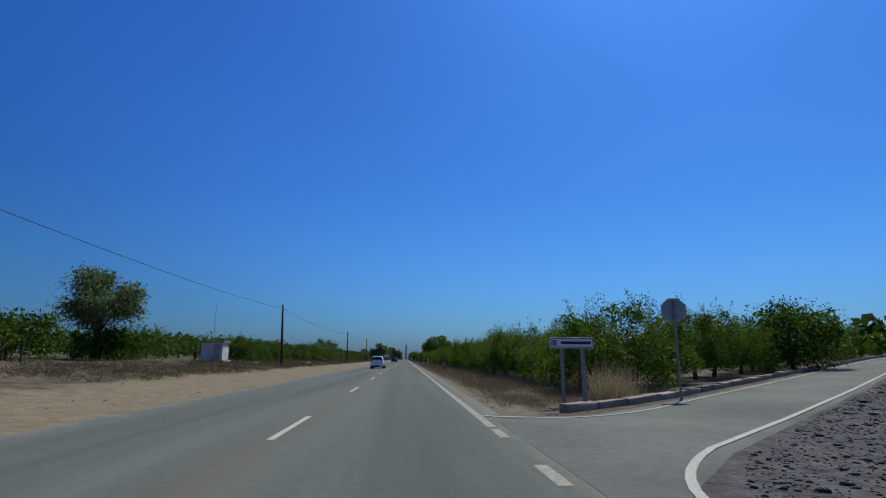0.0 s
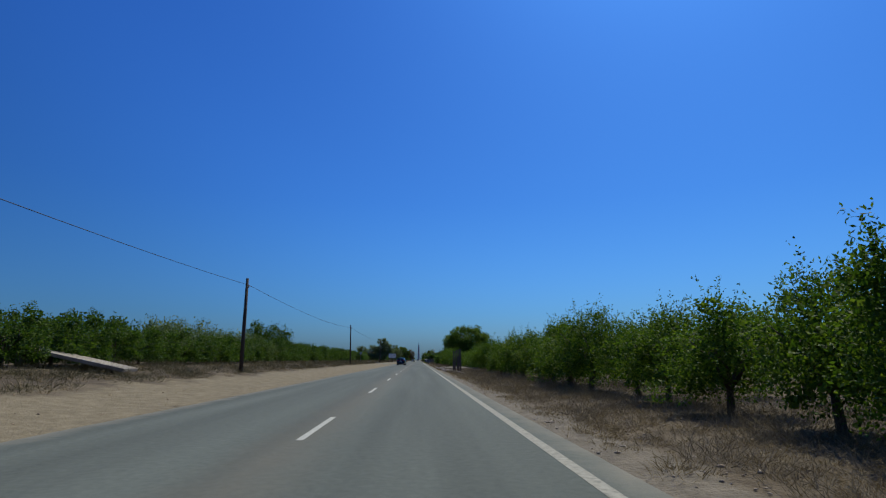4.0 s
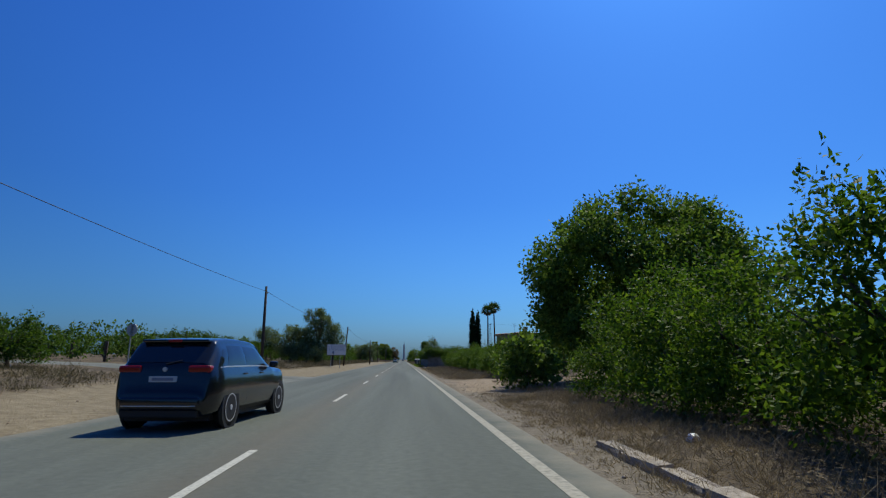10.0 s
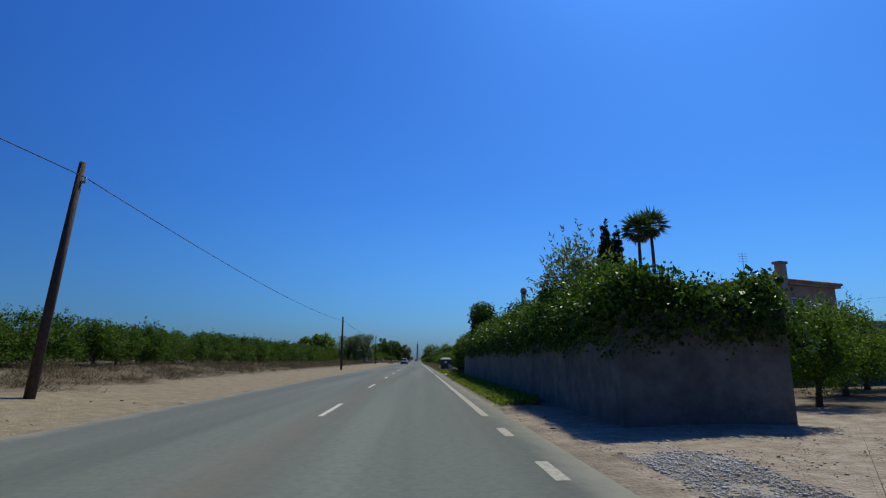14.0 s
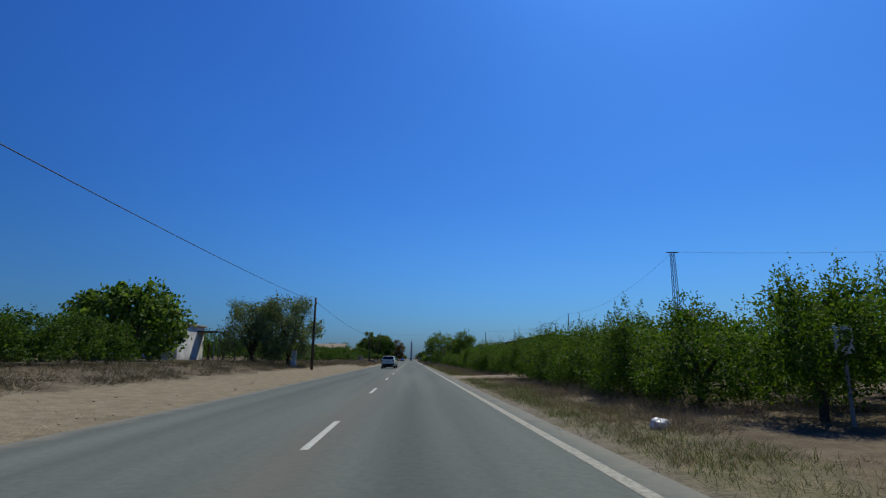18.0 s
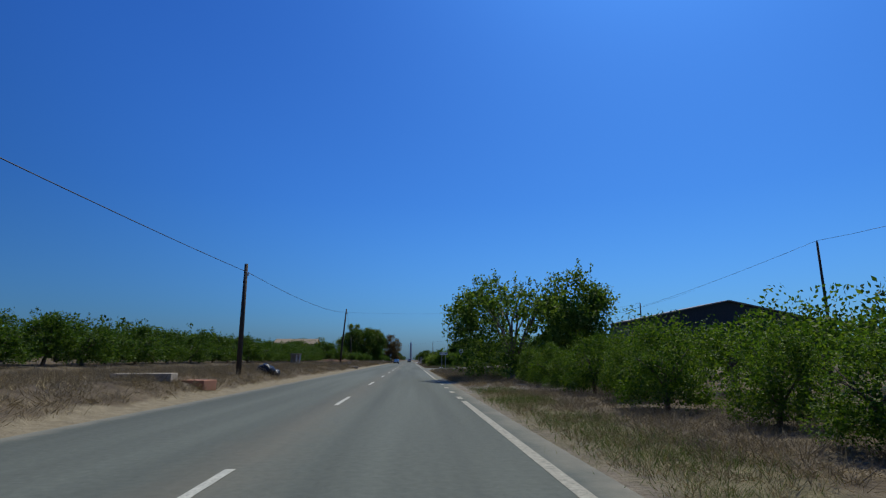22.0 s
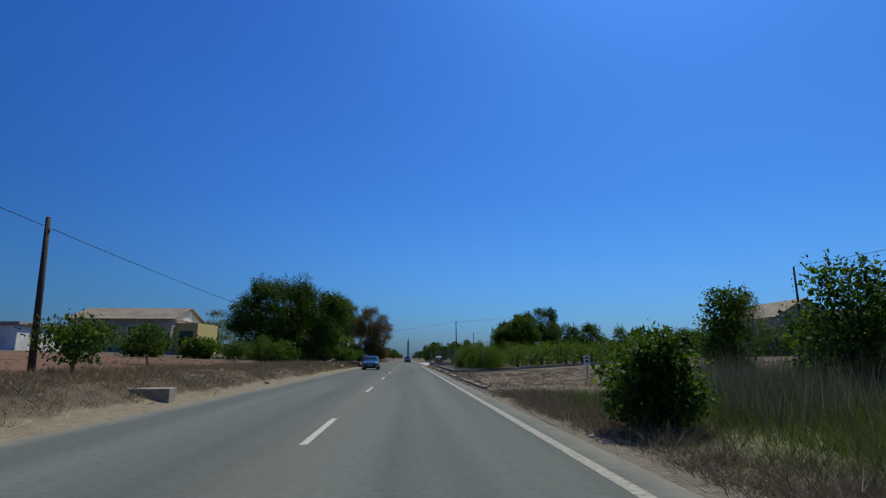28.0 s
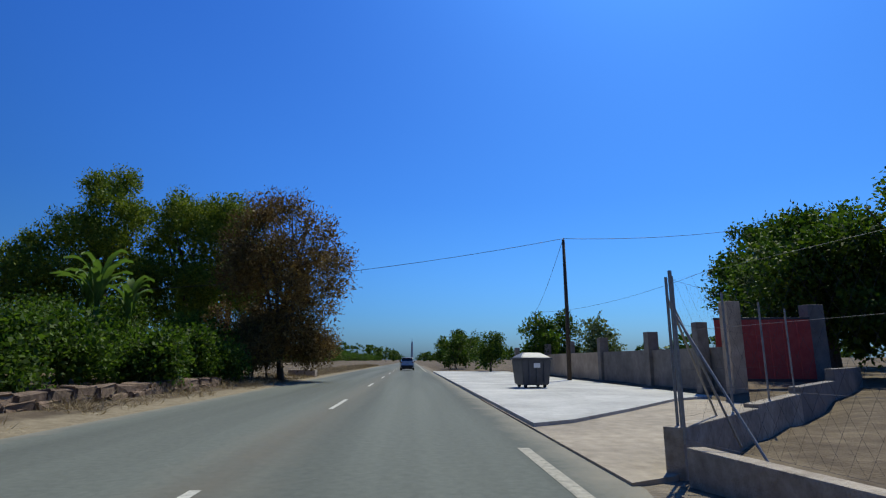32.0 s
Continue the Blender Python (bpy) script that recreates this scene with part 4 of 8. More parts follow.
for i, (x, y, w, z0, z1, n) in enumerate(((-24.6, 677, 4.4, 2.6, 16.6, 9000), (-18.6, 678, 4.0, 2.4, 15.0, 8200), (-14.4, 676, 3.4, 2.4, 14.4, 6500), (-29.5, 675, 2.8, 3.0, 11.5, 3600))):
    big_tree("pine_tree", "tall umbrella pine with dense yellow-green clumps", x, y, 180 + i, w, w, z0, z1, 26, 1.5, "pine", int(n * 3.0), 0.22, 0.11, trunk_r=0.24, low=0.35, spread=0.3, shell=0.62, up=0.5, droop=0, group="pines by the lane")
big_tree("tamarisk_tree", "withered brown tamarisk tree leaning over the road", -7.6, 665.5, 190, 3.8, 3.8, 0.3, 11.6, 40, 1.15, "dry", 34000, 0.2, 0.06, trunk_r=0.2, limbs=9, low=0.1, spread=0.36, shell=0.45, up=0.3, droop=0, shoots=40, shoot_len=1.3, rise=0.9)
for i, (x, y, w, z1) in enumerate(((-8.6, 663.2, 1.5, 3.6), (-8.9, 667.5, 1.8, 4.4), (-11.0, 668, 2.2, 5.0))):
    big_tree("tamarisk_bush", "withered brown tamarisk growth reaching the ground", x, y, 320 + i, w, w, 0.1, z1, 12, 0.7, "dry", 5000, 0.18, 0.055, trunk_r=0.06, low=0.1, up=0.3, droop=0, group="dry tamarisk bushes", category="shrub", shoots=10)
for i, (x, y, w, z1) in enumerate(((44, 629, 3, 4.2), (49, 628, 3, 4.6), (54, 629, 3, 4.8), (59, 628, 3, 5.2), (64, 627, 3.2, 5.6), (70, 627, 3.2, 5.4), (38, 626, 2.6, 4.2))):
    big_tree("garden_hedge_tree", "dark tree in front of the tan-roofed house", x, y, 340 + i, w, w, 0.8, z1 + 1, 12, 1.0, "citrus_dark", 3600, 0.22, 0.12, trunk_r=0.1, low=0.2, group="trees before the house")
for i, (x, y, w, z1) in enumerate(((-17.5, 646, 3.2, 5.6), (-21.5, 650, 3, 4.4), (-19, 655, 2.6, 4.2))):
    big_tree("olive_tree", "grey-green olive tree beside the lane", x, y, 195 + i, w, w, 0.9, z1, 12, 0.9, "olive", 4000, 0.2, 0.07, trunk_r=0.14, low=0.2, group="olives by the lane")
for i, (x, y, w, z1) in enumerate(((-16.2, 652.5, 1.6, 3.4), (-11.4, 653.8, 1.5, 2.9), (-9.2, 652.5, 1.1, 2.2), (-10.0, 658, 1.4, 2.6), (-19.0, 651, 1.6, 3.2), (-9.4, 659.5, 1.3, 2.0), (-10.6, 646.5, 1.3, 2.4), (-12.8, 647, 1.6, 3.0), (-15, 647.5, 1.8, 3.4), (-10.8, 650, 1.4, 2.8), (-17.5, 648, 1.9, 3.4), (-11.5, 661, 1.7, 3.4), (-13.5, 658, 2.0, 4.0), (-16.5, 657, 2.0, 4.0), (-10.2, 664, 1.6, 3.0))):
    big_tree("leafy_bush", "low leafy bush on the bank beside the lane", x, y, 200 + i, w, w, 0.3, z1, 12, 0.55, "citrus_dark", 4200, 0.14, 0.08, trunk_r=0.07, low=0.15, group="bushes by the lane", category="shrub")
for i, (x, y, w, z1) in enumerate(((-15.0, 615.5, 2.0, 3.0), (-14.6, 619, 2.0, 3.2), (-14.4, 622.5, 2.0, 3.2), (-14.6, 626, 1.8, 3.0), (-15.5, 629.5, 2.2, 3.8), (-19.5, 630, 2.6, 4.2), (-17, 614, 2.4, 3.6), (-18.5, 622, 2.4, 4.0))):
    big_tree("understory_bush", "dark bush in the shade of the mulberry", x, y, 205 + i, w, w, 0.3, z1, 10, 0.7, "citrus_dark", 3000, 0.17, 0.1, trunk_r=0.07, low=0.15, group="bushes under the mulberry", category="shrub")
big_tree("feathery_tree", "open feathery tree standing before the tan-roofed house", 39.0, 612, 345, 2.2, 2.2, 1.8, 8.8, 16, 0.8, "olive", 5200, 0.2, 0.07, trunk_r=0.12, low=0.2, spread=0.26, shell=0.4, up=0.6, droop=0, shoots=26, shoot_len=1.1, rise=0.9)
big_tree("bramble_bush", "dense dark bramble bush at the end of the reeds", 3.75, 559.8, 346, 0.75, 0.9, 0.05, 1.5, 14, 0.34, "citrus_dark", 5200, 0.09, 0.05, trunk_r=0.04, low=0.1, group="", category="shrub", spread=0.12, shoots=16, shoot_len=0.35)
for i, (x, y, w, z1) in enumerate(((13.4, 555, 1.9, 4.0), (15.6, 551, 2.2, 4.6), (11.6, 551, 1.6, 3.0), (19, 556, 2.6, 5.6))):
    big_tree("thicket_tree", "dark upright tree at the edge of the reed thicket", x, y, 350 + i, w, w, 0.3, z1, 13, 0.75, "cypress" if i % 2 else "citrus_dark", 5200, 0.15, 0.07, trunk_r=0.08, low=0.12, up=0.5, droop=0, group="thicket trees", shoots=18, shoot_len=0.8)
# right-hand side, from the house onwards
for i, (x, y, w, z0, z1, leaf, n) in enumerate(((18.6, 655, 3.0, 1.4, 8.0, "broad", 8000), (20.5, 652, 3.4, 1.4, 8.6, "citrus_dark", 8000), (20.4, 661, 2.4, 1.2, 6.6, "citrus_dark", 6000), (24.0, 667, 3.3, 2.4, 10.6, "broad", 6500), (28.5, 667, 4.2, 2.2, 11.8, "broad", 8200), (21.4, 661, 2.6, 1.6, 8.2, "olive", 4200), (31, 662, 3.8, 1.6, 8.6, "broad", 5600), (37, 664, 3.6, 1.6, 8.4, "broad", 4600), (44, 660, 3.6, 1.6, 7.4, "citrus_dark", 3600))):
    big_tree("garden_tree", "tall leafy tree behind the garden wall", x, y, 210 + i, w, w, z0, z1, 20, 1.2, leaf, int(n * 1.5), 0.22, 0.13, trunk_r=0.2, low=0.3, group="garden trees", shoots=12, shoot_len=0.9)
for i, (x, y, w, z1, leaf) in enumerate(((10.6, 676, 1.5, 4.6, "citrus_dark"), (13, 679, 1.8, 5.2, "broad"), (16, 678, 1.7, 4.6, "olive"), (8.6, 690, 1.6, 4.0, "broad"), (6.2, 706, 2.2, 4.8, "broad"), (8.5, 716, 2.6, 5.6, "broad"), (7, 730, 2.6, 5.2, "citrus_dark"), (11, 742, 3, 6.4, "broad"), (8, 765, 3, 5.4, "broad"), (12, 790, 3.4, 6.4, "broad"))):
    big_tree("garden_shrub", "leafy green shrub beyond the paved yard", x, y, 220 + i, w, w, 0.3, z1, 10, 0.7, leaf, 2400, 0.24, 0.13, trunk_r=0.09, low=0.15, group="shrubs beyond the yard", category="shrub", shoots=5)
for i, (x, y, w, z1, leaf) in enumerate(((5.6, 519.5, 1.5, 2.4, "citrus"), (4.2, 521.5, 1.2, 1.9, "yellow_weed"), (7.2, 518.5, 1.2, 2.0, "citrus"), (14.5, 575.5, 1.2, 4.2, "citrus_dark"), (22, 519, 2.6, 5.4, "citrus"), (25.5, 523, 2.8, 4.8, "broad"), (30, 528, 3, 5.2, "broad"), (15.5, 562, 2.8, 5.2, "citrus_dark"), (18.5, 566, 2.8, 5.6, "citrus_dark"), (12.6, 566, 1.6, 3.8, "citrus_dark"), (23, 571, 3, 5.4, "citrus_dark"), (29, 560, 3, 5.0, "broad"), (36, 556, 3, 5.2, "broad"), (20, 546, 1.8, 3.6, "olive"))):
    big_tree("wild_shrub", "overgrown green shrub among tall grass", x, y, 240 + i, w, w, 0.15, z1, 12, max(0.45, w * 0.33), leaf, int(2000 + 2200 * w), 0.14, 0.075, trunk_r=0.06, low=0.1, group="shrubs in the grass", category="shrub", shoots=10, shoot_len=0.7)
for i, (x, y, w, z1) in enumerate(((15.5, 489, 1.8, 2.2), (18.5, 487, 2.0, 2.5), (21, 494, 2.4, 4.2), (26, 483, 2.4, 3.4), (30.5, 482, 2.6, 3.4), (35, 482, 2.6, 3.5))):
    big_tree("field_hedge_tree", "dark green tree in the hedge beside the fallow field", x, y, 330 + i, w, w, 0.3, z1, 12, 0.9, "citrus_dark", 4200, 0.18, 0.1, trunk_r=0.1, low=0.15, group="hedge by the fallow field", shoots=10)
for i, (x, y, w, z1) in enumerate(((27, 20, 3.4, 6.2), (22.5, 30.5, 2.6, 4.4))):
    big_tree("wild_shrub", "dark overhanging tree beside the side road", x, y, 260 + i, w, w, 0.6, z1, 14, 1.1, "citrus_dark", 5200, 0.18, 0.09, trunk_r=0.12, low=0.15, category="tree")
for i, (x, y, w, z1) in enumerate(((-17.2, 551, 1.0, 2.7), (-13.6, 563, 1.0, 2.3), (-12.2, 571, 1.1, 2.2), (-16.0, 585, 1.3, 2.8), (-14.5, 597, 1.0, 2.0), (-22, 590, 1.6, 3.2), (-26, 578, 1.5, 3.2), (-13.0, 604, 1.2, 2.2))):
    big_tree("young_tree", "young orange tree planted in red soil", x, y, 270 + i, w, w, ground_z(x) + 0.7, z1 + 0.3, 8, 0.5, "citrus_dark", 1700, 0.14, 0.07, trunk_r=0.05, low=0.28, group="young trees in the red field")
for i, (x, y, w, z1, leaf) in enumerate(((-18.0, 561, 2.8, 4.6, "citrus_dark"), (-21.5, 563, 3.0, 5.0, "citrus_dark"), (-25.5, 561, 3.0, 5.2, "citrus_dark"), (-28, 565, 3.0, 5.0, "citrus_dark"), (-30, 548, 3, 4.2, "citrus_dark"), (-36, 556, 3, 4.2, "citrus_dark"), (-33, 570, 3, 3.6, "citrus_dark"), (-41, 585, 3.4, 4.2, "citrus_dark"), (-36, 655, 4.4, 9.6, "olive"), (-44, 658, 4.4, 9.4, "broad"), (-26, 606, 1.8, 2.8, "citrus"), (-22, 610, 1.8, 2.6, "citrus"), (-48, 600, 4, 5.2, "citrus_dark"))):
    big_tree("field_tree", "green tree at the edge of the field", x, y, 285 + i, w, w, ground_z(x) + 0.3, z1 + 0.4, 12, 1.0, leaf, 2600, 0.28, 0.15, trunk_r=0.12, low=0.2, group="trees round the field")


def far_wood(name, spots, leaf, seed, label):
    """A far line of trees, joined."""
    rng = np.random.default_rng(seed)
    vs, fs, n0 = [], [], 0
    for x, y, w, h in spots:
        z = ground_z(x)
        blobs = [(x, y, z + h * 0.52, w * 0.8, w * 0.8, h * 0.44)] + [(x + rng.normal() * w * 0.45, y + rng.normal() * w * 0.45, z + h * rng.uniform(0.35, 0.85), w * 0.35, w * 0.35, h * 0.16) for _ in range(9)]
        p, d = clumped(rng, blobs, 420, w * 0.1, 0.6)
        v, f = leaves(rng, p, d + rng.normal(size=d.shape) * 0.8, w * 0.24, w * 0.15)
        vs.append(v)
        fs.append(f + n0)
        n0 += len(v)
    return tagged(link_mesh(name, fast_mesh(name, np.vstack(vs), np.vstack(fs)), leaf), label, "trees", kind="stuff")


rng = random.Random(5)
far_wood("far_trees_left", [(-rng.uniform(11, 40), rng.uniform(800, 1700), rng.uniform(3, 5), rng.uniform(4, 9)) for _ in range(46)] + [(-rng.uniform(60, 160), rng.uniform(100, 1200), rng.uniform(4, 6), rng.uniform(4, 7)) for _ in range(90)], M["broad"], 8, "far line of dark trees along the road")
far_wood("far_trees_right", [(rng.uniform(9, 45), rng.uniform(800, 1700), rng.uniform(3, 5), rng.uniform(4, 9)) for _ in range(46)] + [(rng.uniform(50, 150), rng.uniform(0, 1200), rng.uniform(4, 6), rng.uniform(4, 7)) for _ in range(110)], M["broad"], 9, "far line of dark trees along the road")


def cypress(x, y, z1, w, seed):
    zg = ground_z(x)
    h = z1 - zg
    blobs = [(0, 0, h * s, w * math.sin(math.pi * min(0.97, 0.12 + 0.86 * s)) ** 0.7 * 0.5, w * math.sin(math.pi * min(0.97, 0.12 + 0.86 * s)) ** 0.7 * 0.5, h * 0.08) for s in np.linspace(0.05, 0.95, 30)]
    c = crown_mesh("crown", seed, blobs, 9000, 0.24, 0.1, 0.07, 0.5, 0, 1.6, core=0.3)
    tree("cypress_tree", "slim dark green columnar cypress", "tree", x, y, trunk_mesh("trunk", seed, h * 0.5, 0.12, 0.2, 3, 0.5), c, M["bark"], M["cypress"], 0, 1, "cypresses")


cypress(15.6, 314, 12.3, 1.7, 301)
cypress(16.9, 315, 11.9, 1.5, 302)


def fan_palm(x, y, z1, seed, lean):
    """A tall fan palm: a ringed stem, stiff green fans and a skirt of dead ones."""
    zg = ground_z(x)
    h = z1 - zg - 1.0
    rng = np.random.default_rng(seed)
    t = thing("fan_palm", "tall slender fan palm with a round green head", "palm", pose(x, y, zg), "palms")
    n = 22
    part("trunk", tube([(lean * (s ** 1.5), 0, -0.2 + (h + 0.2) * s) for s in np.linspace(0, 1, n)], [0.2 - 0.08 * s + (0.012 if k % 2 else 0) for k, s in enumerate(np.linspace(0, 1, n))], 10), M["bark"], t)
    for nm, cnt, el0, el1, m, ln in (("fronds", 34, -0.3, 1.35, "palm", 1.25), ("dead_fronds", 18, -1.35, -0.5, "brown_weed", 0.9)):
        vs, fs, n0 = [], [], 0
        for i in range(cnt):
            az, el = i * 2.4, el0 + (el1 - el0) * (i + 0.5) / cnt
            d = np.array((math.cos(az) * math.cos(el), math.sin(az) * math.cos(el), math.sin(el)))
            s = np.cross(d, (0, 0, 1.0))
            s /= np.linalg.norm(s) + 1e-9
            u = np.cross(s, d)
            root = np.array((lean, 0, h))
            hub = root + d * ln * 0.6
            k = 13
            ang = np.linspace(-1.25, 1.25, k)
            ax = np.cos(ang)[:, None] * d + np.sin(ang)[:, None] * s + u * rng.normal(size=(k, 1)) * 0.08 - np.array((0, 0, 0.25))
            v, f = leaves(rng, np.repeat(hub[None], k, 0), ax, ln * 0.8, 0.13)
            stem = np.array([root - s * 0.02, root + s * 0.02, hub + s * 0.02, hub - s * 0.02])
            vs += [v, stem]
            fs += [f + n0, np.arange(4)[None] + n0 + len(v)]
            n0 += len(v) + 4
        link_mesh(nm, fast_mesh(nm, np.vstack(vs), np.vstack(fs)), M[m], t)


fan_palm(19.4, 316.5, 13.3, 311, 0.1)
fan_palm(21.2, 317.5, 14.0, 312, -0.15)


def banana(x, y, h, seed, n=9):
    t = thing("banana_plant", "banana plant with torn arching leaves", "banana plant", pose(x, y, ground_z(x)), "banana plants")
    rng = random.Random(seed)
    part("stem", tube([(0, 0, -0.1), (0.03, 0, h * 0.3), (0, 0.02, h * 0.55)], [0.14, 0.11, 0.08], 9), M["banana"], t, "pale green fleshy stem", smooth=True)
    for i in range(n):
        a, rise = 2.4 * i + rng.uniform(-0.3, 0.3), rng.uniform(0.9, 1.45)
        ln = h * rng.uniform(0.45, 0.62)
        v, f = [], []
        k = 8
        for j in range(k + 1):
            s = j / k
            r = ln * (0.25 * s + 0.5 * s * s) * (1.4 - rise * 0.7)
            z = h * 0.5 + ln * rise * (s * 1.25 - 0.75 * s * s)
            w = 0.135 * math.sin(math.pi * min(1, 0.08 + 0.92 * s)) ** 0.6 + 0.012
            cx, cy = math.cos(a) * r, math.sin(a) * r
            v += [(cx - math.sin(a) * w, cy + math.cos(a) * w, z + 0.05 * math.sin(j * 2.1)), (cx, cy, z - 0.07), (cx + math.sin(a) * w, cy - math.cos(a) * w, z + 0.05 * math.cos(j * 1.7))]
            if j:
                b = 3 * j
                f += [(b - 3, b - 2, b + 1, b), (b - 2, b - 1, b + 2, b + 1)]
        link_mesh("leaf", fast_mesh("leaf", v, f), M["banana"], t)


banana(-11.7, 653.0, 5.4, 1, 13)
banana(-10.9, 653.8, 4.6, 2, 11)
banana(-12.6, 654.0, 4.8, 3, 11)

# ---- grass and weeds ----
def tufts(name, spots, leaf, seed, height, blades, lean=0.75, wide=0.011, label="dry straw tufts on the verge", kind="stuff", spread=0.22):
    """Many grass tufts at spots (n, 2), as one mesh of tapering blades."""
    rng = np.random.default_rng(seed)
    spots = np.asarray(spots, float)
    n = len(spots) * blades
    b = np.repeat(spots, blades, 0) + rng.normal(size=(n, 2)) * spread
    z = ground_many(b) - 0.02
    h = height * rng.uniform(0.45, 1.25, n) * np.repeat(rng.uniform(0.6, 1.3, len(spots)), blades)
    d = rng.normal(size=(n, 2)) * lean
    a = rng.uniform(0, 6.283, n)
    s = np.stack([np.cos(a), np.sin(a)], 1) * (wide * rng.uniform(0.6, 1.6, n))[:, None]
    base = np.column_stack([b, z])
    tip = base + np.column_stack([d * h[:, None], h])
    side = np.column_stack([s, np.zeros(n)])
    v = np.stack([base - side, base + side, tip], 1).reshape(-1, 3)
    return tagged(link_mesh(name, fast_mesh(name, v, np.arange(3 * n).reshape(n, 3)), leaf), label, "grass", kind=kind)


def scatter(seed, n, x0, x1, y0, y1, holes=(), bias=0.0):
    rng = np.random.default_rng(seed)
    p = np.column_stack([rng.uniform(x0, x1, n), rng.uniform(y0, y1, n)])
    keep = np.array([noise.noise((x * 0.35, y * 0.35, seed)) + bias + rng.uniform(-0.25, 0.25) > 0 for x, y in p])
    keep &= np.array([from_lane(x, y) > 0.35 for x, y in p])
    for a, b in holes:
        keep &= ~((p[:, 1] > a) & (p[:, 1] < b))
    return p[keep]


def brush(name, spots, leaf, seed, radius, blades, tall=0.9, wide=0.0045, label="", kind="stuff"):
    """Low mounds of dry twigs and grass: fine blades that spread from each mound, as one mesh."""
    rng = np.random.default_rng(seed)
    spots = np.asarray(spots, float)
    n = len(spots) * blades
    size = np.repeat(radius * rng.gamma(5.0, 0.2, len(spots)), blades)
    a, r = rng.uniform(0, 6.283, n), np.sqrt(rng.uniform(0, 1, n))
    off = np.stack([np.cos(a), np.sin(a)], 1) * r[:, None]
    b = np.repeat(spots, blades, 0) + off * size[:, None]
    lift = size * tall * np.sqrt(np.clip(1 - r * r, 0, 1)) * rng.uniform(0.0, 0.62, n)
    z = ground_many(b) - 0.015 + lift
    ln = size * rng.uniform(0.35, 0.95, n)
    d = np.column_stack([off * 0.75 + rng.normal(size=(n, 2)) * 0.5, np.abs(rng.normal(size=n)) * 0.55 + 0.25 * tall])
    d *= (ln / np.linalg.norm(d, axis=1))[:, None]
    base = np.column_stack([b, z])
    side = np.cross(d, rng.normal(size=(n, 3)))
    side *= (wide * rng.uniform(0.6, 1.6, n) / (np.linalg.norm(side, axis=1) + 1e-9))[:, None]
    v = np.stack([base - side, base + side, base + d], 1).reshape(-1, 3)
    return tagged(link_mesh(name, fast_mesh(name, v, np.arange(3 * n).reshape(n, 3)), leaf), label, "grass", kind=kind)


OPEN_YARD = ((134, 166), (211, 227))      # bare ground at the two field entrances
brush("straw_verge_right", scatter(1, 8000, 2.75, 6.0, 12, 275, OPEN_YARD, 0.2), M["straw"], 1, 0.19, 40, 0.75, 0.0035, label="dry straw mounds along the right verge")
brush("weeds_under_trees", scatter(2, 9500, 3.3, 9.5, 15, 275, OPEN_YARD, 0.32), M["brown_weed"], 2, 0.31, 46, 0.8, 0.0035, label="withered brown brush under the orange trees")
brush("entrance_weeds", scatter(32, 420, 2.9, 9.5, 134, 166, (), -0.1), M["brown_weed"], 32, 0.2, 44, 0.8, label="few withered weeds at the field entrance")
brush("fig_weeds", scatter(35, 420, 5.2, 12, 211, 223, (), 0.1), M["brown_weed"], 35, 0.26, 44, 0.8, label="withered weeds beside the huge fig tree")
brush("straw_verge_left", scatter(3, 3600, -15.8, -10.4, 20, 430, ((218, 234),), -0.1), M["straw"], 3, 0.26, 34, 0.6, 0.006, label="dry straw mounds below the orchard")
brush("weeds_left", scatter(4, 8500, -17, -10.8, 20, 432, ((218, 234),), 0.14), M["olive_weed"], 4, 0.36, 36, 0.85, 0.007, label="olive-brown weeds below the orchard")
brush("straw_bank", scatter(5, 9000, -13.5, -7.3, 432, 629, (), 0.35), M["straw"], 5, 0.25, 36, 0.8, 0.005, label="pale straw covering the roadside bank")
brush("weed_bank", scatter(6, 5200, -14.5, -7.5, 432, 629, (), 0.15), M["brown_weed"], 6, 0.32, 34, 0.9, 0.005, label="withered weeds on the roadside bank")
tufts("green_verge", scatter(7, 5200, 2.75, 4.5, 330, 455, ((385, 392),), 0.15), M["green_grass"], 7, 0.15, 22, wide=0.004, label="green and straw grass on the verge")
brush("straw_verge_mid", scatter(8, 5200, 2.7, 5.2, 330, 500, ((384, 392),), 0.1), M["straw"], 8, 0.18, 38, 0.8, 0.0035, label="dry straw mounds on the verge")
brush("orchard_floor_weeds", scatter(33, 4200, 4.0, 9.5, 360, 462, ((384, 392),), 0.25), M["brown_weed"], 33, 0.27, 42, 0.7, 0.004, label="withered brush under the orange trees")
tufts("tall_grass", scatter(9, 11000, 4.0, 14, 469, 490, (), 0.3), M["dark_grass"], 9, 0.27, 16, wide=0.006, spread=0.25, label="tall green grass in the fallow field")
brush("fallow_straw", scatter(34, 1500, 2.6, 4.6, 463, 492, (), 0.2), M["straw"], 34, 0.2, 40, 0.8, 0.0035, label="straw and dead stalks along the fallow field")
brush("fallow_weeds", scatter(19, 2400, 2.8, 6.0, 465, 490, (), 0.15), M["brown_weed"], 19, 0.28, 42, 0.9, label="withered brown weeds along the fallow field")
tufts("reed_field", scatter(10, 17000, 3.9, 17, 514, 568, (), 0.45), M["reed"], 10, 0.42, 14, 0.55, 0.006, spread=0.25, label="dense field of green grass and reeds")
brush("reed_front", scatter(11, 3400, 2.75, 4.6, 513, 570, (), 0.3), M["brown_weed"], 11, 0.24, 44, 0.8, 0.004, label="brown dry weeds in front of the reeds")
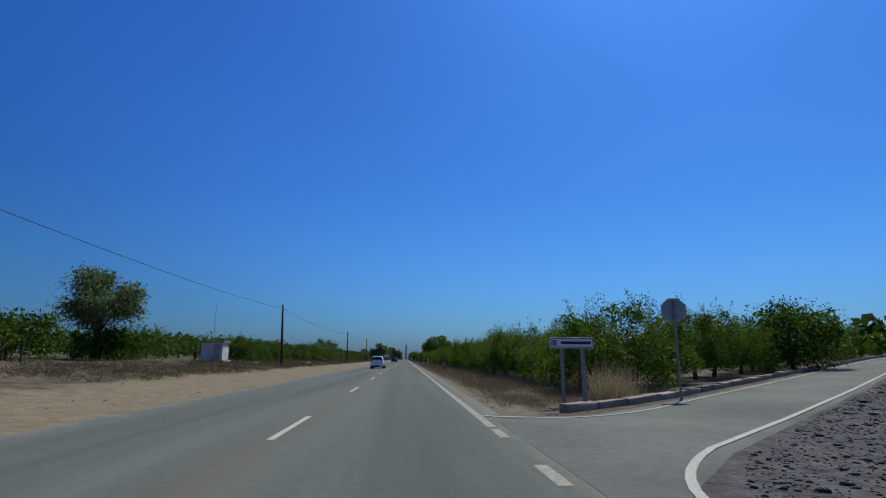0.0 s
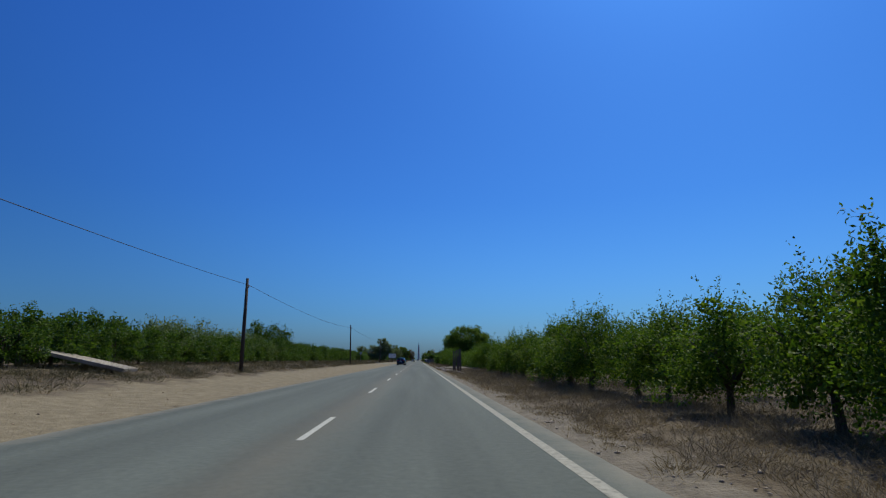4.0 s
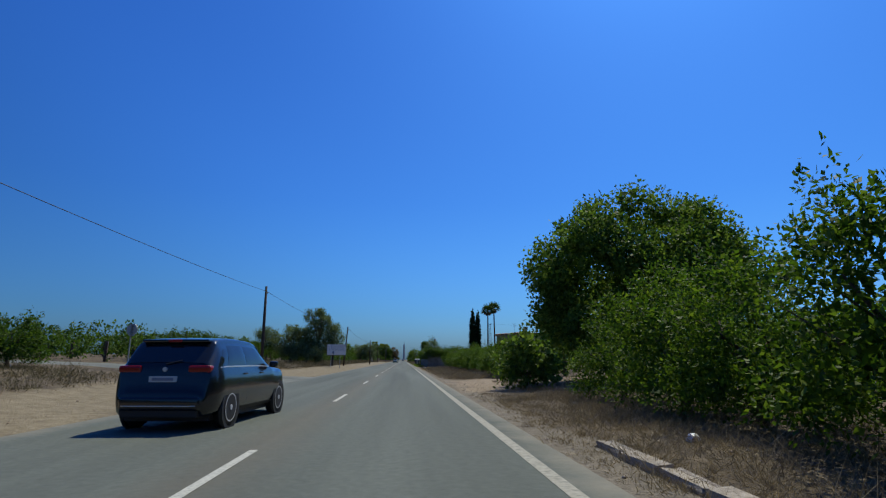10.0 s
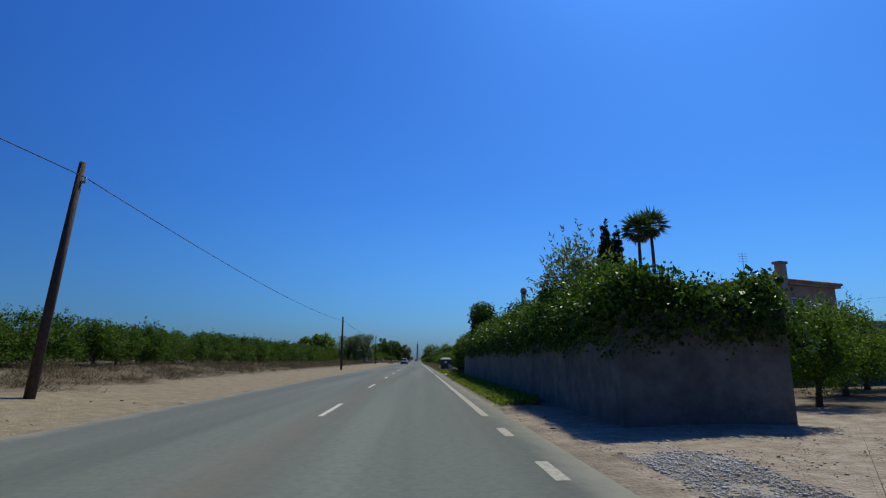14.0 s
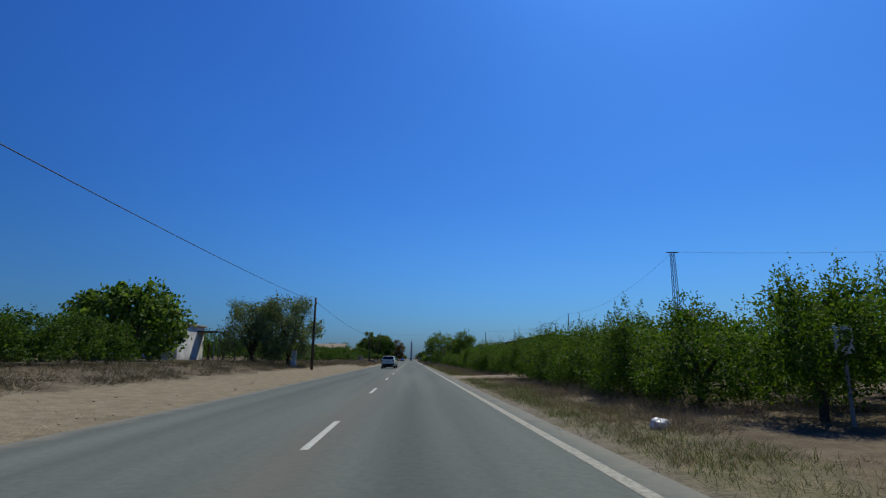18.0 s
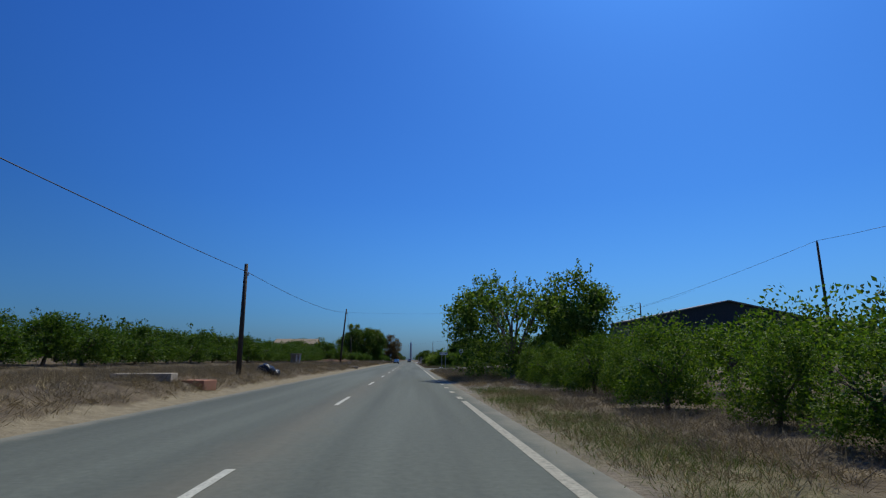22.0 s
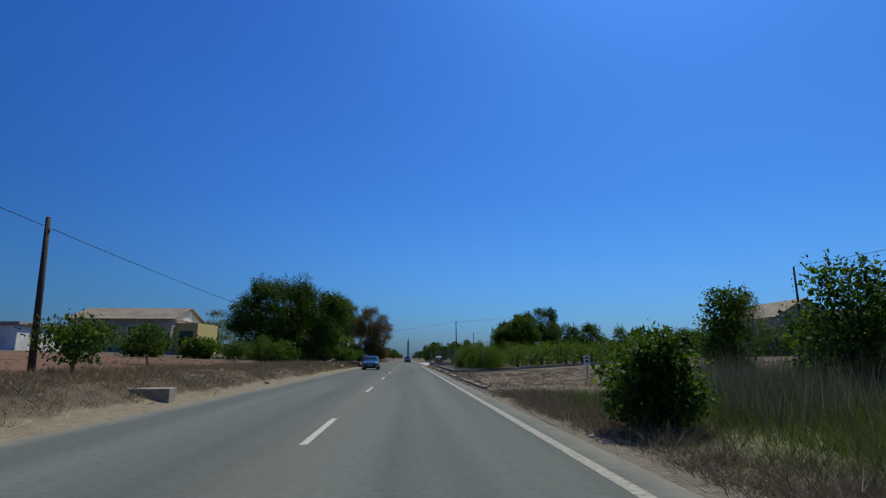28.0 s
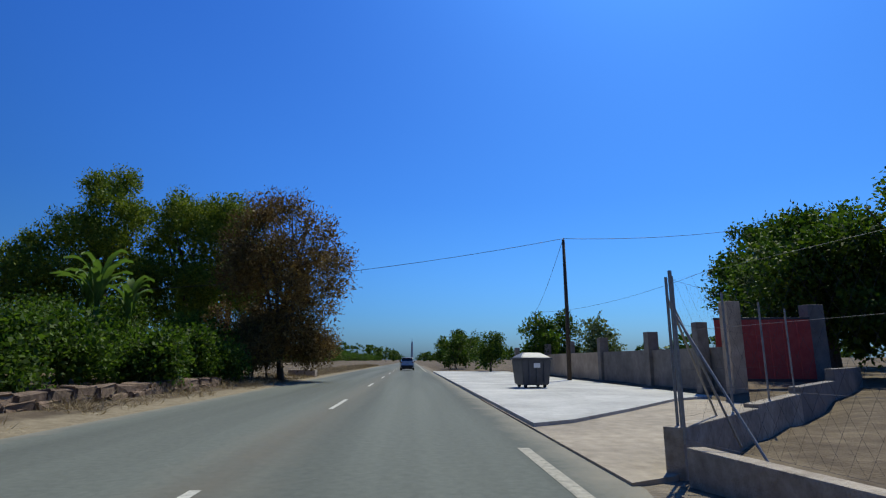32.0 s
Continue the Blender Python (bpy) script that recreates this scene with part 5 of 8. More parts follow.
tufts("reed_thicket", np.vstack([scatter(29, 3600, 9.5, 30, 540, 572, (), 0.3), scatter(30, 700, 5.6, 9.5, 548, 565, (), 0.2)]), M["grey_reed"], 29, 1.1, 15, 0.3, 0.008, spread=0.28, label="thicket of tall grey-green reeds")
tufts("far_reeds", scatter(12, 5000, 16, 40, 474, 570, (), 0.5), M["reed"], 12, 0.9, 9, 0.3, 0.03, spread=0.5, label="green reeds farther out in the field")
brush("stubble", scatter(13, 4600, 3.4, 34, 573, 600, (), 0.12), M["brown_weed"], 13, 0.17, 36, 0.6, 0.004, label="low brown stubble in the bare field")
brush("rubble_weeds", scatter(31, 1500, 3.4, 13, 487, 501, (), 0.0), M["brown_weed"], 31, 0.24, 64, 0.7, 0.003, label="withered weeds growing through the rubble")
brush("kerb_weeds", scatter(14, 900, 2.5, 3.3, 140, 212, ((157, 161),), -0.05), M["straw"], 14, 0.13, 36, 0.9, 0.0035, label="straw tufts along the concrete kerb")
brush("kerb_weeds_far", scatter(15, 800, 2.5, 3.4, 570, 636, (), 0.0), M["straw"], 15, 0.14, 36, 0.8, 0.0035, label="straw tufts along the low wall")
brush("ditch_weeds", scatter(16, 1500, -10, -6.9, 640, 760, (), 0.2), M["straw"], 16, 0.3, 34, 0.8, 0.006, label="straw tufts on the left bank")
tufts("junction_weeds", scatter(17, 60, 6.0, 7.2, 15.6, 16.8, (), 0.5), M["pale_straw"], 17, 0.95, 34, 0.32, 0.005, label="tall pale dry weeds behind the kerb at the junction")


def creeper(name, y0, y1, x0, x1, n, seed):
    """Low yellow-green plants that spill over the edge of the asphalt."""
    rng = np.random.default_rng(seed)
    p = np.column_stack([rng.uniform(x0, x1, n), rng.uniform(y0, y1, n), np.zeros(n)])
    p[:, 2] = 0.015 + rng.uniform(0, 0.24, n) * (0.35 + 0.65 * np.clip((p[:, 0] - x0) / (x1 - x0), 0, 1))
    ax = rng.normal(size=(n, 3)) + (0, 0, 0.6)
    v, f = leaves(rng, p, ax, 0.08, 0.058)
    tagged(link_mesh(name, fast_mesh(name, v, f), M["yellow_weed"]), "low yellow-green creeping plants at the wall foot", "plants", kind="stuff")


creeper("creeping_plants", 286.5, 314.5, 2.55, 3.7, 21000, 21)
creeper("creeping_plants_far", 321.5, 331, 2.6, 4.4, 8200, 22)

# ---- signs, posts, small structures ----
def octagon(r, d, bevel=0.0):
    bm = bmesh.new()
    bmesh.ops.create_cone(bm, cap_ends=True, segments=8, radius1=r, radius2=r, depth=d, matrix=Matrix.Rotation(radians(90), 4, "X") @ Matrix.Rotation(radians(22.5), 4, "Z"))
    return bm


def stop_sign(x, y, z, turn, label):
    zg = ground_z(x)
    t = thing("stop_sign", label, "road sign", pose(x, y, zg, 0, 0, turn), "stop signs")
    h = z - zg
    part("post", box(-0.03, 0.03, 0.03, 0.09, -0.2, h + 0.3, 0.006), M["steel"], t)
    p = part("plate", octagon(0.37, 0.02), M["sign_back"], t, "bare grey metal back of the plate", at=Matrix.Translation((0, 0.11, h)))
    part("face", octagon(0.36, 0.004), M["red_paint"], p, "red painted face", at=Matrix.Translation((0, 0.0135, 0)))
    for dz in (-0.16, 0.16):
        part("clamp", box(-0.09, 0.09, 0.015, 0.1, h + dz - 0.02, h + dz + 0.02, 0.004), M["steel"], t)


stop_sign(7.9, 15.1, 2.62, -12, "stop sign seen from its grey metal back")
stop_sign(7.9, 515.0, 2.55, -35, "stop sign turned to the side road")
stop_sign(-15.5, 224.6, 2.95, -14, "stop sign at the lane mouth")
stop_sign(-6.75, 630.7, 2.9, 50, "stop sign on a steel post beside the lane")


def name_sign(x0, x1, y, z0, z1, turn, label, two=True, bars=((0.24, 0.93, 0.5),)):
    """A white name board on steel posts, with its crest and lettering as plain bars."""
    w, h = x1 - x0, z1 - z0
    zg = ground_z((x0 + x1) / 2)
    t = thing("name_sign", label, "road sign", pose((x0 + x1) / 2, y, zg, 0, 0, turn), "name signs")
    z0, z1 = z0 - zg, z1 - zg
    for px in ((-w * 0.22, w * 0.25) if two else (0.0,)):
        part("post", box(px - 0.04, px + 0.04, 0.02, 0.09, -0.2, z0 + h * 0.8, 0.01), M["steel"], t)
    b = part("board", box(-w / 2, w / 2, -0.018, 0.018, z0, z1, 0.006), M["sign_white"], t)
    e = 0.018
    for nm, a in (("top", (-w / 2 + e, w / 2 - e, z1 - 2 * e, z1 - e)), ("low", (-w / 2 + e, w / 2 - e, z0 + e, z0 + 2 * e)), ("end", (-w / 2 + e, -w / 2 + 2 * e, z0 + 2 * e, z1 - 2 * e)), ("end", (w / 2 - 2 * e, w / 2 - e, z0 + 2 * e, z1 - 2 * e))):
        part("border", box(a[0], a[1], -0.022, -0.0185, a[2], a[3]), M["sign_ink"], b)
    part("crest", box(-w / 2 + 0.06, -w / 2 + 0.06 + h * 0.45, -0.022, -0.0185, z0 + h * 0.25, z1 - h * 0.25), M["sign_grey"], b)
    for a, c, f in bars:
        part("lettering_bar", box(-w / 2 + w * a, -w / 2 + w * c, -0.022, -0.0185, z0 + h * (f - 0.13), z0 + h * (f + 0.13)), M["sign_ink"], b)


name_sign(4.0, 5.22, 14.3, 1.52, 1.8, 6, "white road name board on two steel posts")
name_sign(4.4, 5.6, 510.6, 1.95, 2.3, 8, "white road name board on two steel posts", bars=((0.22, 0.38, 0.5), (0.41, 0.47, 0.5), (0.5, 0.6, 0.5), (0.63, 0.95, 0.5)))
name_sign(-7.45, -6.75, 639.3, 1.5, 1.75, -8, "small white lane name board on a post", False, ((0.3, 0.9, 0.5),))

for k, (x, y, ln, az) in enumerate(((5.2, 478.6, 2.2, 60), (6.0, 478.0, 1.8, 100), (5.6, 477.4, 1.5, 20), (4.6, 482.0, 1.2, 75))):
    rb = random.Random(500 + k)
    br = thing("dead_branch", "pale dead branch lying in the grass", "branch", pose(x, y, ground_z(x) + 0.12, 0, 0, az), "dead branches")
    pts = [(ln * q - ln / 2, rb.uniform(-0.08, 0.08), 0.12 + 0.35 * q + rb.uniform(-0.04, 0.04)) for q in (0, 0.3, 0.6, 0.8, 1.0)]
    part("stem", tube(pts, [0.03, 0.024, 0.017, 0.011, 0.005], 6), M["fig_bark"], br, smooth=True)
    for j in (1, 2, 3):
        p0 = Vector(pts[j])
        part("twig", tube([p0, p0 + Vector((0.2, rb.uniform(-0.3, 0.3), 0.1)), p0 + Vector((0.42, rb.uniform(-0.5, 0.5), 0.22))], [0.012, 0.008, 0.003], 5), M["fig_bark"], br)

# notice board among the olives
nb = thing("notice_board", "large white municipal notice board on two posts", "notice board", pose(-9.05, 269, ground_z(-9), 0, 0, -8))
for px in (-0.75, 0.5):
    part("post", box(px - 0.04, px + 0.04, 0.03, 0.11, -0.25, 3.0, 0.008), M["steel"], nb)
bd = part("board", box(-1.3, 1.3, -0.02, 0.025, 1.75, 3.15, 0.008), M["sign_white"], nb)
part("frame", box(-1.33, 1.33, 0.026, 0.04, 1.72, 3.18), M["steel"], nb)
def words(text, size, x, y, z, material, parent):
    """Flat lettering in the built-in font, centred at x, z on a face that looks towards -y."""
    cu = bpy.data.curves.new("lettering", "FONT")
    cu.body, cu.size, cu.align_x, cu.align_y, cu.extrude = text, size, "CENTER", "CENTER", 0.001
    tmp = bpy.data.objects.new("lettering", cu)
    me = bpy.data.meshes.new_from_object(tmp)
    bpy.data.objects.remove(tmp)
    return link_mesh("lettering", me, material, parent, at=pose(x, y, z, 90, 0, 0))


for line, z in (("PROHIBIDO OBRAR EN TODO", 2.95), ("EL TERMINO MUNICIPAL", 2.68), ("SIN LICENCIA DE OBRAS", 2.42)):
    words(line, 0.2, 0.0, -0.0225, z, M["sign_grey"], bd)
part("emblem", box(-0.55, -0.3, -0.026, -0.021, 1.9, 2.25), M["sign_grey"], bd)

# small white booth with its mast
bt = thing("pump_booth", "small white flat-roofed pump booth on a plinth", "booth", pose(-18.2, 54.8, ground_z(-18.2)))
part("walls", box(-1.0, 1.0, -0.9, 0.9, -0.1, 1.75, 0.02), M["white_wall"], bt)
part("roof_slab", box(-1.15, 1.15, -1.05, 1.05, 1.752, 1.9, 0.02), M["old_concrete"], bt)
part("plinth", box(-1.2, 1.2, -1.1, 1.1, -0.2, 0.12, 0.03), M["white_wall"], bt)
part("door", box(0.2, 0.85, -0.93, -0.903, 0.13, 1.6, 0.01), M["sign_back"], bt, "grey metal door")
ms = thing("radio_mast", "thin grey mast beside the booth", "mast", pose(-18.9, 56.2, ground_z(-18.9)))
part("shaft", tube([(0, 0, -0.2), (0, 0, 2.5), (0, 0, 5.6)], [0.03, 0.022, 0.012], 6), M["steel"], ms)
for i in range(3):
    fp = thing("fence_post", "short weathered timber fence post", "post", pose(-20.5 + 0.7 * i, 28 + 0.6 * i, ground_z(-20)), "short fence posts")
    part("shaft", tube([(0, 0, -0.2), (0.02, 0, 0.6), (0, 0, 1.05)], [0.06, 0.055, 0.05], 7), M["bark"], fp)


def slab(name, x0, x1, y0, y1, z0, z1, label, turn=0.0, material="old_concrete", category="slab", bevel=0.03):
    cx, cy = (x0 + x1) / 2, (y0 + y1) / 2
    bm = box(x0 - cx, x1 - cx, y0 - cy, y1 - cy, z0, z1, bevel)
    return tagged(part(name, bm, M[material], None, at=pose(cx, cy, 0, 0, 0, turn)), label, category)


slab("culvert_slab", -17.6, -13.8, 52.5, 54.2, 0.5, 0.95, "long weathered concrete culvert slab", 6)
cv = thing("culvert", "old concrete culvert with a sloping slab over its mouth", "culvert", pose(-15.2, 100.4, ground_z(-15.2) - 0.1, 0, 0, 8))
part("slab", box(-2.3, 2.3, -0.9, 0.9, -0.08, 0.08, 0.03), M["old_concrete"], cv, at=pose(0, 0, 0.62, 0, 13, 0))
part("side_wall", box(-2.1, -1.85, -0.75, 0.75, -0.3, 0.98, 0.02), M["old_concrete"], cv)
part("back_wall", box(-1.84, 1.6, 0.55, 0.75, -0.4, 0.3, 0.02), M["old_concrete"], cv)
# dark grey floor colour stands in for the shade inside the hollow
part("footing", box(-2.2, 2.4, -0.72, 0.54, -0.5, -0.12, 0.02), M["bin"], cv, "culvert floor coloured dark for the shade in its hollow")
slab("culvert_slab", -17, -12.5, 73, 75, 0.45, 0.85, "broken concrete culvert slab", -5)
slab("lane_parapet", -14.5, -10.5, 221.8, 222.2, 0.1, 0.75, "low pale concrete parapet at the lane", 8)
slab("broken_slab", -10.1, -8.2, 450.4, 451.6, 0.5, 0.78, "broken concrete slab lying on the bank", 12)
slab("broken_slab", -8.4, -7.3, 452, 452.8, 0.1, 0.5, "broken concrete slab lying on the bank", -15, "brick")
slab("concrete_block", -9.9, -8.3, 503.4, 504.1, 0.1, 0.86, "pale concrete block wall at the ditch", 2, "sand_concrete")
slab("concrete_beam", -8.2, -6.8, 505.6, 506.3, 0.0, 0.36, "low concrete beam beside the leaning pole", 4)
slab("concrete_block", -9.0, -8.5, 512.2, 512.7, 0.3, 0.92, "stone block at the foot of the pole", 20, "stone")
slab("concrete_remnant", -8.2, -7.0, 566.5, 567.3, 0.0, 0.42, "pale concrete lump on the verge", 10)
cw = thing("culvert_wall", "crumbling brown stone culvert wall at the lane", "wall", pose(0, 0, 0))
rc = random.Random(77)
for k, (bx, by, bz, sx, sz) in enumerate(((-8.2, 628.3, 0.0, 0.75, 0.42), (-7.45, 628.3, 0.0, 0.7, 0.4), (-6.8, 628.4, 0.0, 0.55, 0.36), (-7.9, 628.5, 0.42, 0.8, 0.34), (-7.2, 628.6, 0.4, 0.6, 0.3), (-8.05, 627.5, 0.0, 0.55, 0.22), (-7.35, 627.4, 0.0, 0.45, 0.16), (-8.9, 628.6, 0.1, 0.7, 0.5))):
    bq = box(-sx / 2, sx / 2, -0.25, 0.25, -0.1, sz, 0.05)
    for vq in bq.verts:
        vq.co += Vector((rc.uniform(-0.03, 0.03), rc.uniform(-0.03, 0.03), rc.uniform(-0.03, 0.03)))
    part("stone_block", bq, M["brown_stone"], cw, at=pose(bx, by, bz, rc.uniform(-3, 3), rc.uniform(-3, 3), rc.uniform(-12, 12)))
for bx, by, ln in ((-6.75, 629.6, 18), (-7.05, 629.4, 4)):
    lp = thing("leaning_pipe", "short pale grey pipe leaning at the lane corner", "pipe", pose(bx, by, 0, 0, -ln, 0), "leaning pipes")
    part("tube", tube([(0, 0, -0.1), (0, 0, 0.72)], [0.055, 0.05], 10), M["sign_back"], lp, smooth=True)
slab("culvert_wall", -11.5, -8.6, 640.6, 641.0, 0.1, 0.8, "low stone wall along the lane", -6, "stone")
slab("culvert_wall", -9.0, -7.0, 674.0, 675.0, 0.0, 0.55, "low stone wall at the bank", 0, "stone")
rw = thing("retaining_wall", "low crumbling brown stone wall under the bushes", "wall", pose(0, 0, 0))
rc = random.Random(78)
for k in range(26):
    row = k % 2
    bq = box(-0.22, 0.22, -0.5, 0.5, -0.15, rc.uniform(0.16, 0.24), 0.05)
    for vq in bq.verts:
        vq.co += Vector((rc.uniform(-0.05, 0.05), rc.uniform(-0.06, 0.06), rc.uniform(-0.03, 0.03)))
    part("stone_block", bq, M["brown_stone"], rw, at=pose(-8.75 + 0.03 * (k // 2) * 0.8 + rc.uniform(-0.08, 0.08) - 0.06 * row, 643.8 + 1.03 * (k // 2) + 0.4 * row, 0.1 + 0.24 * row, rc.uniform(-4, 4), rc.uniform(-4, 4), rc.uniform(-8, 8)))

# milestone and marker posts
mst = bmesh.new()
pts = [(-0.26, 0.0), (-0.26, 0.62)] + [(-0.26 * math.cos(a), 0.62 + 0.26 * math.sin(a)) for a in np.linspace(0.2, 2.94, 9)] + [(0.26, 0.62), (0.26, 0.0)]
fr = [mst.verts.new((px, -0.14, pz)) for px, pz in pts]
bk = [mst.verts.new((px, 0.14, pz)) for px, pz in pts]
mst.faces.new(fr)
mst.faces.new(bk[::-1])
for i in range(len(pts)):
    j = (i + 1) % len(pts)
    mst.faces.new((fr[j], fr[i], bk[i], bk[j]))
tagged(part("milestone", mst, M["stone"], None, at=pose(4.3, 57.7, 0.0)), "round-topped weathered stone milestone among dry weeds", "milestone")


def marker(x, y, h, w, label):
    t = thing("marker_post", label, "marker post", pose(x, y, ground_z(x)), "marker posts")
    part("post", box(-0.03, 0.03, 0.01, 0.05, -0.2, h - 0.05, 0.005), M["steel"], t)
    p = part("plate", box(-w / 2, w / 2, -0.012, 0.008, h - 0.5, h, 0.004), M["sign_white"], t)
    part("lettering_bar", box(-w * 0.3, w * 0.3, -0.016, -0.0125, h - 0.16, h - 0.08), M["sign_ink"], p)
    part("lettering_bar", box(-w * 0.25, w * 0.25, -0.016, -0.0125, h - 0.36, h - 0.24), M["sign_ink"], p)


marker(2.85, 65.5, 1.3, 0.16, "narrow white roadside marker post")
marker(3.55, 325.5, 0.75, 0.3, "small white and black roadside marker")
marker(7.4, 360.5, 1.75, 0.36, "small white private sign in the orchard")
marker(9.0, 579.0, 1.25, 0.34, "small white sign at the field edge")

# rusty gate posts and kerbs by the field entrance
for i, (x, y, h) in enumerate(((3.90, 125.8, 2.20), (3.85, 127.7, 2.20), (3.90, 129.7, 2.20), (3.75, 131.2, 2.10), (3.75, 133.1, 2.15), (3.85, 135.8, 2.10), (4.05, 138.9, 2.20), (4.50, 138.5, 2.35))):
    t = thing("gate_post", "thin rusty iron post beside the field entrance" if i > 5 else "weathered grey-brown fence post on a low plinth", "post", pose(x, y, ground_z(x), (1.5, -2, 1, -1.2, 2, -1, 0, 0)[i], (-1, 1.5, -2, 0.6, -1.5, 1, 0, 0)[i], 0), "fence posts by the entrance")
    w = 0.03 if i > 5 else 0.065
    part("shaft", box(-w, w, -w, w, -0.3, h, 0.012), M["rust"] if i > 5 else M["post_wood"], t)
    if i < 5:
        part("wire", tube([(0, 0.03, h - 0.1), (0.02, 0.9, h - 0.13), (0, 1.86, h - 0.1)], [0.006, 0.006, 0.006], 5), M["rust"], t)
for k in range(6):
    vp = thing("iron_stub", "short rusty iron stub in the ground", "post", pose(4.2 + 0.1 * k, 161.5 + 0.12 * (k % 3), ground_z(4)), "iron stubs")
    part("shaft", box(-0.02, 0.02, -0.02, 0.02, -0.1, 0.45, 0.004), M["rust"], vp)


def kerb_run(name, pts, w, h, piece, material, label, seed=1, skip=0.06):
    """A kerb of separate worn blocks along a line."""
    rng = random.Random(seed)
    k = tagged(new(name), label, "kerb", kind="structure")
    meshes = []
    for i in range(4):
        bm = box(-w / 2, w / 2, 0.01, piece - rng.uniform(0.01, 0.04), -0.2, h, 0.03)
        for v in bm.verts:
            v.co += Vector((rng.uniform(-0.015, 0.015), rng.uniform(-0.015, 0.015), rng.uniform(-0.02, 0.015)))
        me = bpy.data.meshes.new("kerb_block")
        bm.to_mesh(me)
        bm.free()
        meshes.append(me)
    for a, b in zip(pts, pts[1:]):
        d = Vector(b) - Vector(a)
        n, az = max(1, round(d.length / piece)), math.degrees(math.atan2(-d.x, d.y))
        for i in range(n):
            if rng.random() < skip:
                continue
            q = Vector(a) + d * (i / n)
            link_mesh("kerb_block", meshes[rng.randrange(4)], M[material], k, at=pose(q.x, q.y, max(0.0, ground_z(q.x)) + rng.uniform(-0.03, 0.01), rng.uniform(-1, 1), rng.uniform(-3, 3), az + rng.uniform(-1.5, 1.5)) @ Matrix.Diagonal((1, d.length / n / piece, 1, 1)))
    return k


kerb_run("field_kerb", [(3.1, 142), (3.05, 149.5)], 0.28, 0.2, 0.9, "old_concrete", "broken pale concrete kerb beside the field", 1, 0.05)
kerb_run("fence_plinth", [(3.95, 122), (3.62, 136.6), (3.1, 141.6)], 0.26, 0.16, 1.3, "old_concrete", "low concrete plinth under the fence posts", 6, 0.0)
kerb_run("orchard_kerb", [(3.0, 161.0), (3.1, 200)], 0.24, 0.1, 1.0, "old_concrete", "low dusty concrete kerb beside the orchard", 2, 0.04)
kerb_run("junction_kerb", [(3.9, 12.9), (5.9, 14.3), (8.2, 16.3), (14, 21.6), (24, 30.8), (50, 54.4)], 0.26, 0.2, 1.2, "old_concrete", "low concrete kerb along the side road", 3, 0.0)
kerb_run("field_edge_kerb", [(2.8, 573), (2.8, 592), (3.0, 601), (3.1, 613)], 0.2, 0.13, 1.4, "old_concrete", "low broken kerb beside the bare field", 4, 0.1)


def rock_mesh(seed, r):
    bm = bmesh.new()
    bmesh.ops.create_icosphere(bm, subdivisions=2, radius=r)
    for v in bm.verts:
        v.co *= 1 + 0.35 * noise.noise(v.co / r * 1.3 + Vector((seed * 7.1, 0, 0)))
        v.co.z *= 0.65
    me = bpy.data.meshes.new("rock")
    bm.to_mesh(me)
    bm.free()
    return me


ROCKS = [rock_mesh(s, 0.1) for s in range(6)]
rng = random.Random(21)


def rocks(n, x0, x1, y0, y1, s0, s1, label, material="stone", pile=0.0, group="loose stones"):
    for i in range(n):
        x, y, s = rng.uniform(x0, x1), rng.uniform(y0, y1), rng.uniform(s0, s1)
        zz = max(0.0, ground_z(x, y)) + 0.03 * s + pile * rng.random() * (1 - abs(2 * (x - x0) / (x1 - x0) - 1))
        ob = link_mesh("rock", ROCKS[rng.randrange(6)], M[material], at=Matrix.LocRotScale((x, y, zz), Euler((rng.uniform(0, 0.5), rng.uniform(0, 0.5), rng.uniform(0, 6))), (s, s * rng.uniform(0.7, 1.3), s * rng.uniform(0.6, 1))))
        tagged(ob, label, "rock", group)


rocks(26, 2.9, 3.6, 136, 147, 0.5, 1.9, "broken grey stone beside the road")
rocks(10, 2.7, 3.4, 24, 60, 0.4, 1.1, "small pale stone on the verge")
rocks(22, -9.6, -7.6, 608, 615, 0.8, 2.4, "reddish stone of a heap on the bank", "stone", 0.5)
rocks(14, -9.5, -7.0, 570, 606, 0.5, 1.6, "stone lying at the field edge")
rocks(16, 2.5, 3.3, 603, 640, 0.6, 1.8, "pale stone below the low wall")
rocks(34, 5.0, 12, -4, 4, 0.3, 1.0, "dark chunk of gravel", "gravel", 0, "gravel chunks")
rocks(40, 3.6, 10.5, 495, 502.5, 0.4, 1.3, "broken stone on the bank below the lane", "stone", 0.15)
rocks(12, -14, -7.5, 652, 672, 0.8, 2.2, "stone of the roadside bank")
rr_ = random.Random(91)
SHARDS = []
for k in range(5):
    bq = box(-0.3, 0.3, -0.22, 0.22, -0.035, 0.035, 0.012)
    for vq in bq.verts:
        vq.co += Vector((rr_.uniform(-0.09, 0.09), rr_.uniform(-0.08, 0.08), rr_.uniform(-0.008, 0.008)))
    me = bpy.data.meshes.new("paving_shard")
    bq.to_mesh(me)
    bq.free()
    SHARDS.append(me)
for k in range(90):      # broken paving tipped on the bank below the side road
    q = k / 89
    x, y = 3.9 + 6.8 * q + rr_.gauss(0, 0.5), 498.6 + 5.3 * q + rr_.gauss(0, 0.42)
    sz = rr_.uniform(0.22, 0.6)
    ob = link_mesh("paving_shard", SHARDS[k % 5], M["pale_rubble"], at=pose(x, y, rough_z(x, y) + 0.02 + 0.07 * rr_.random(), rr_.uniform(-16, 16), rr_.uniform(-16, 16), rr_.uniform(0, 360)) @ Matrix.Diagonal((sz, sz, 1, 1)))
    tagged(ob, "pale shard of broken paving tipped on the bank", "rubble", "broken paving")



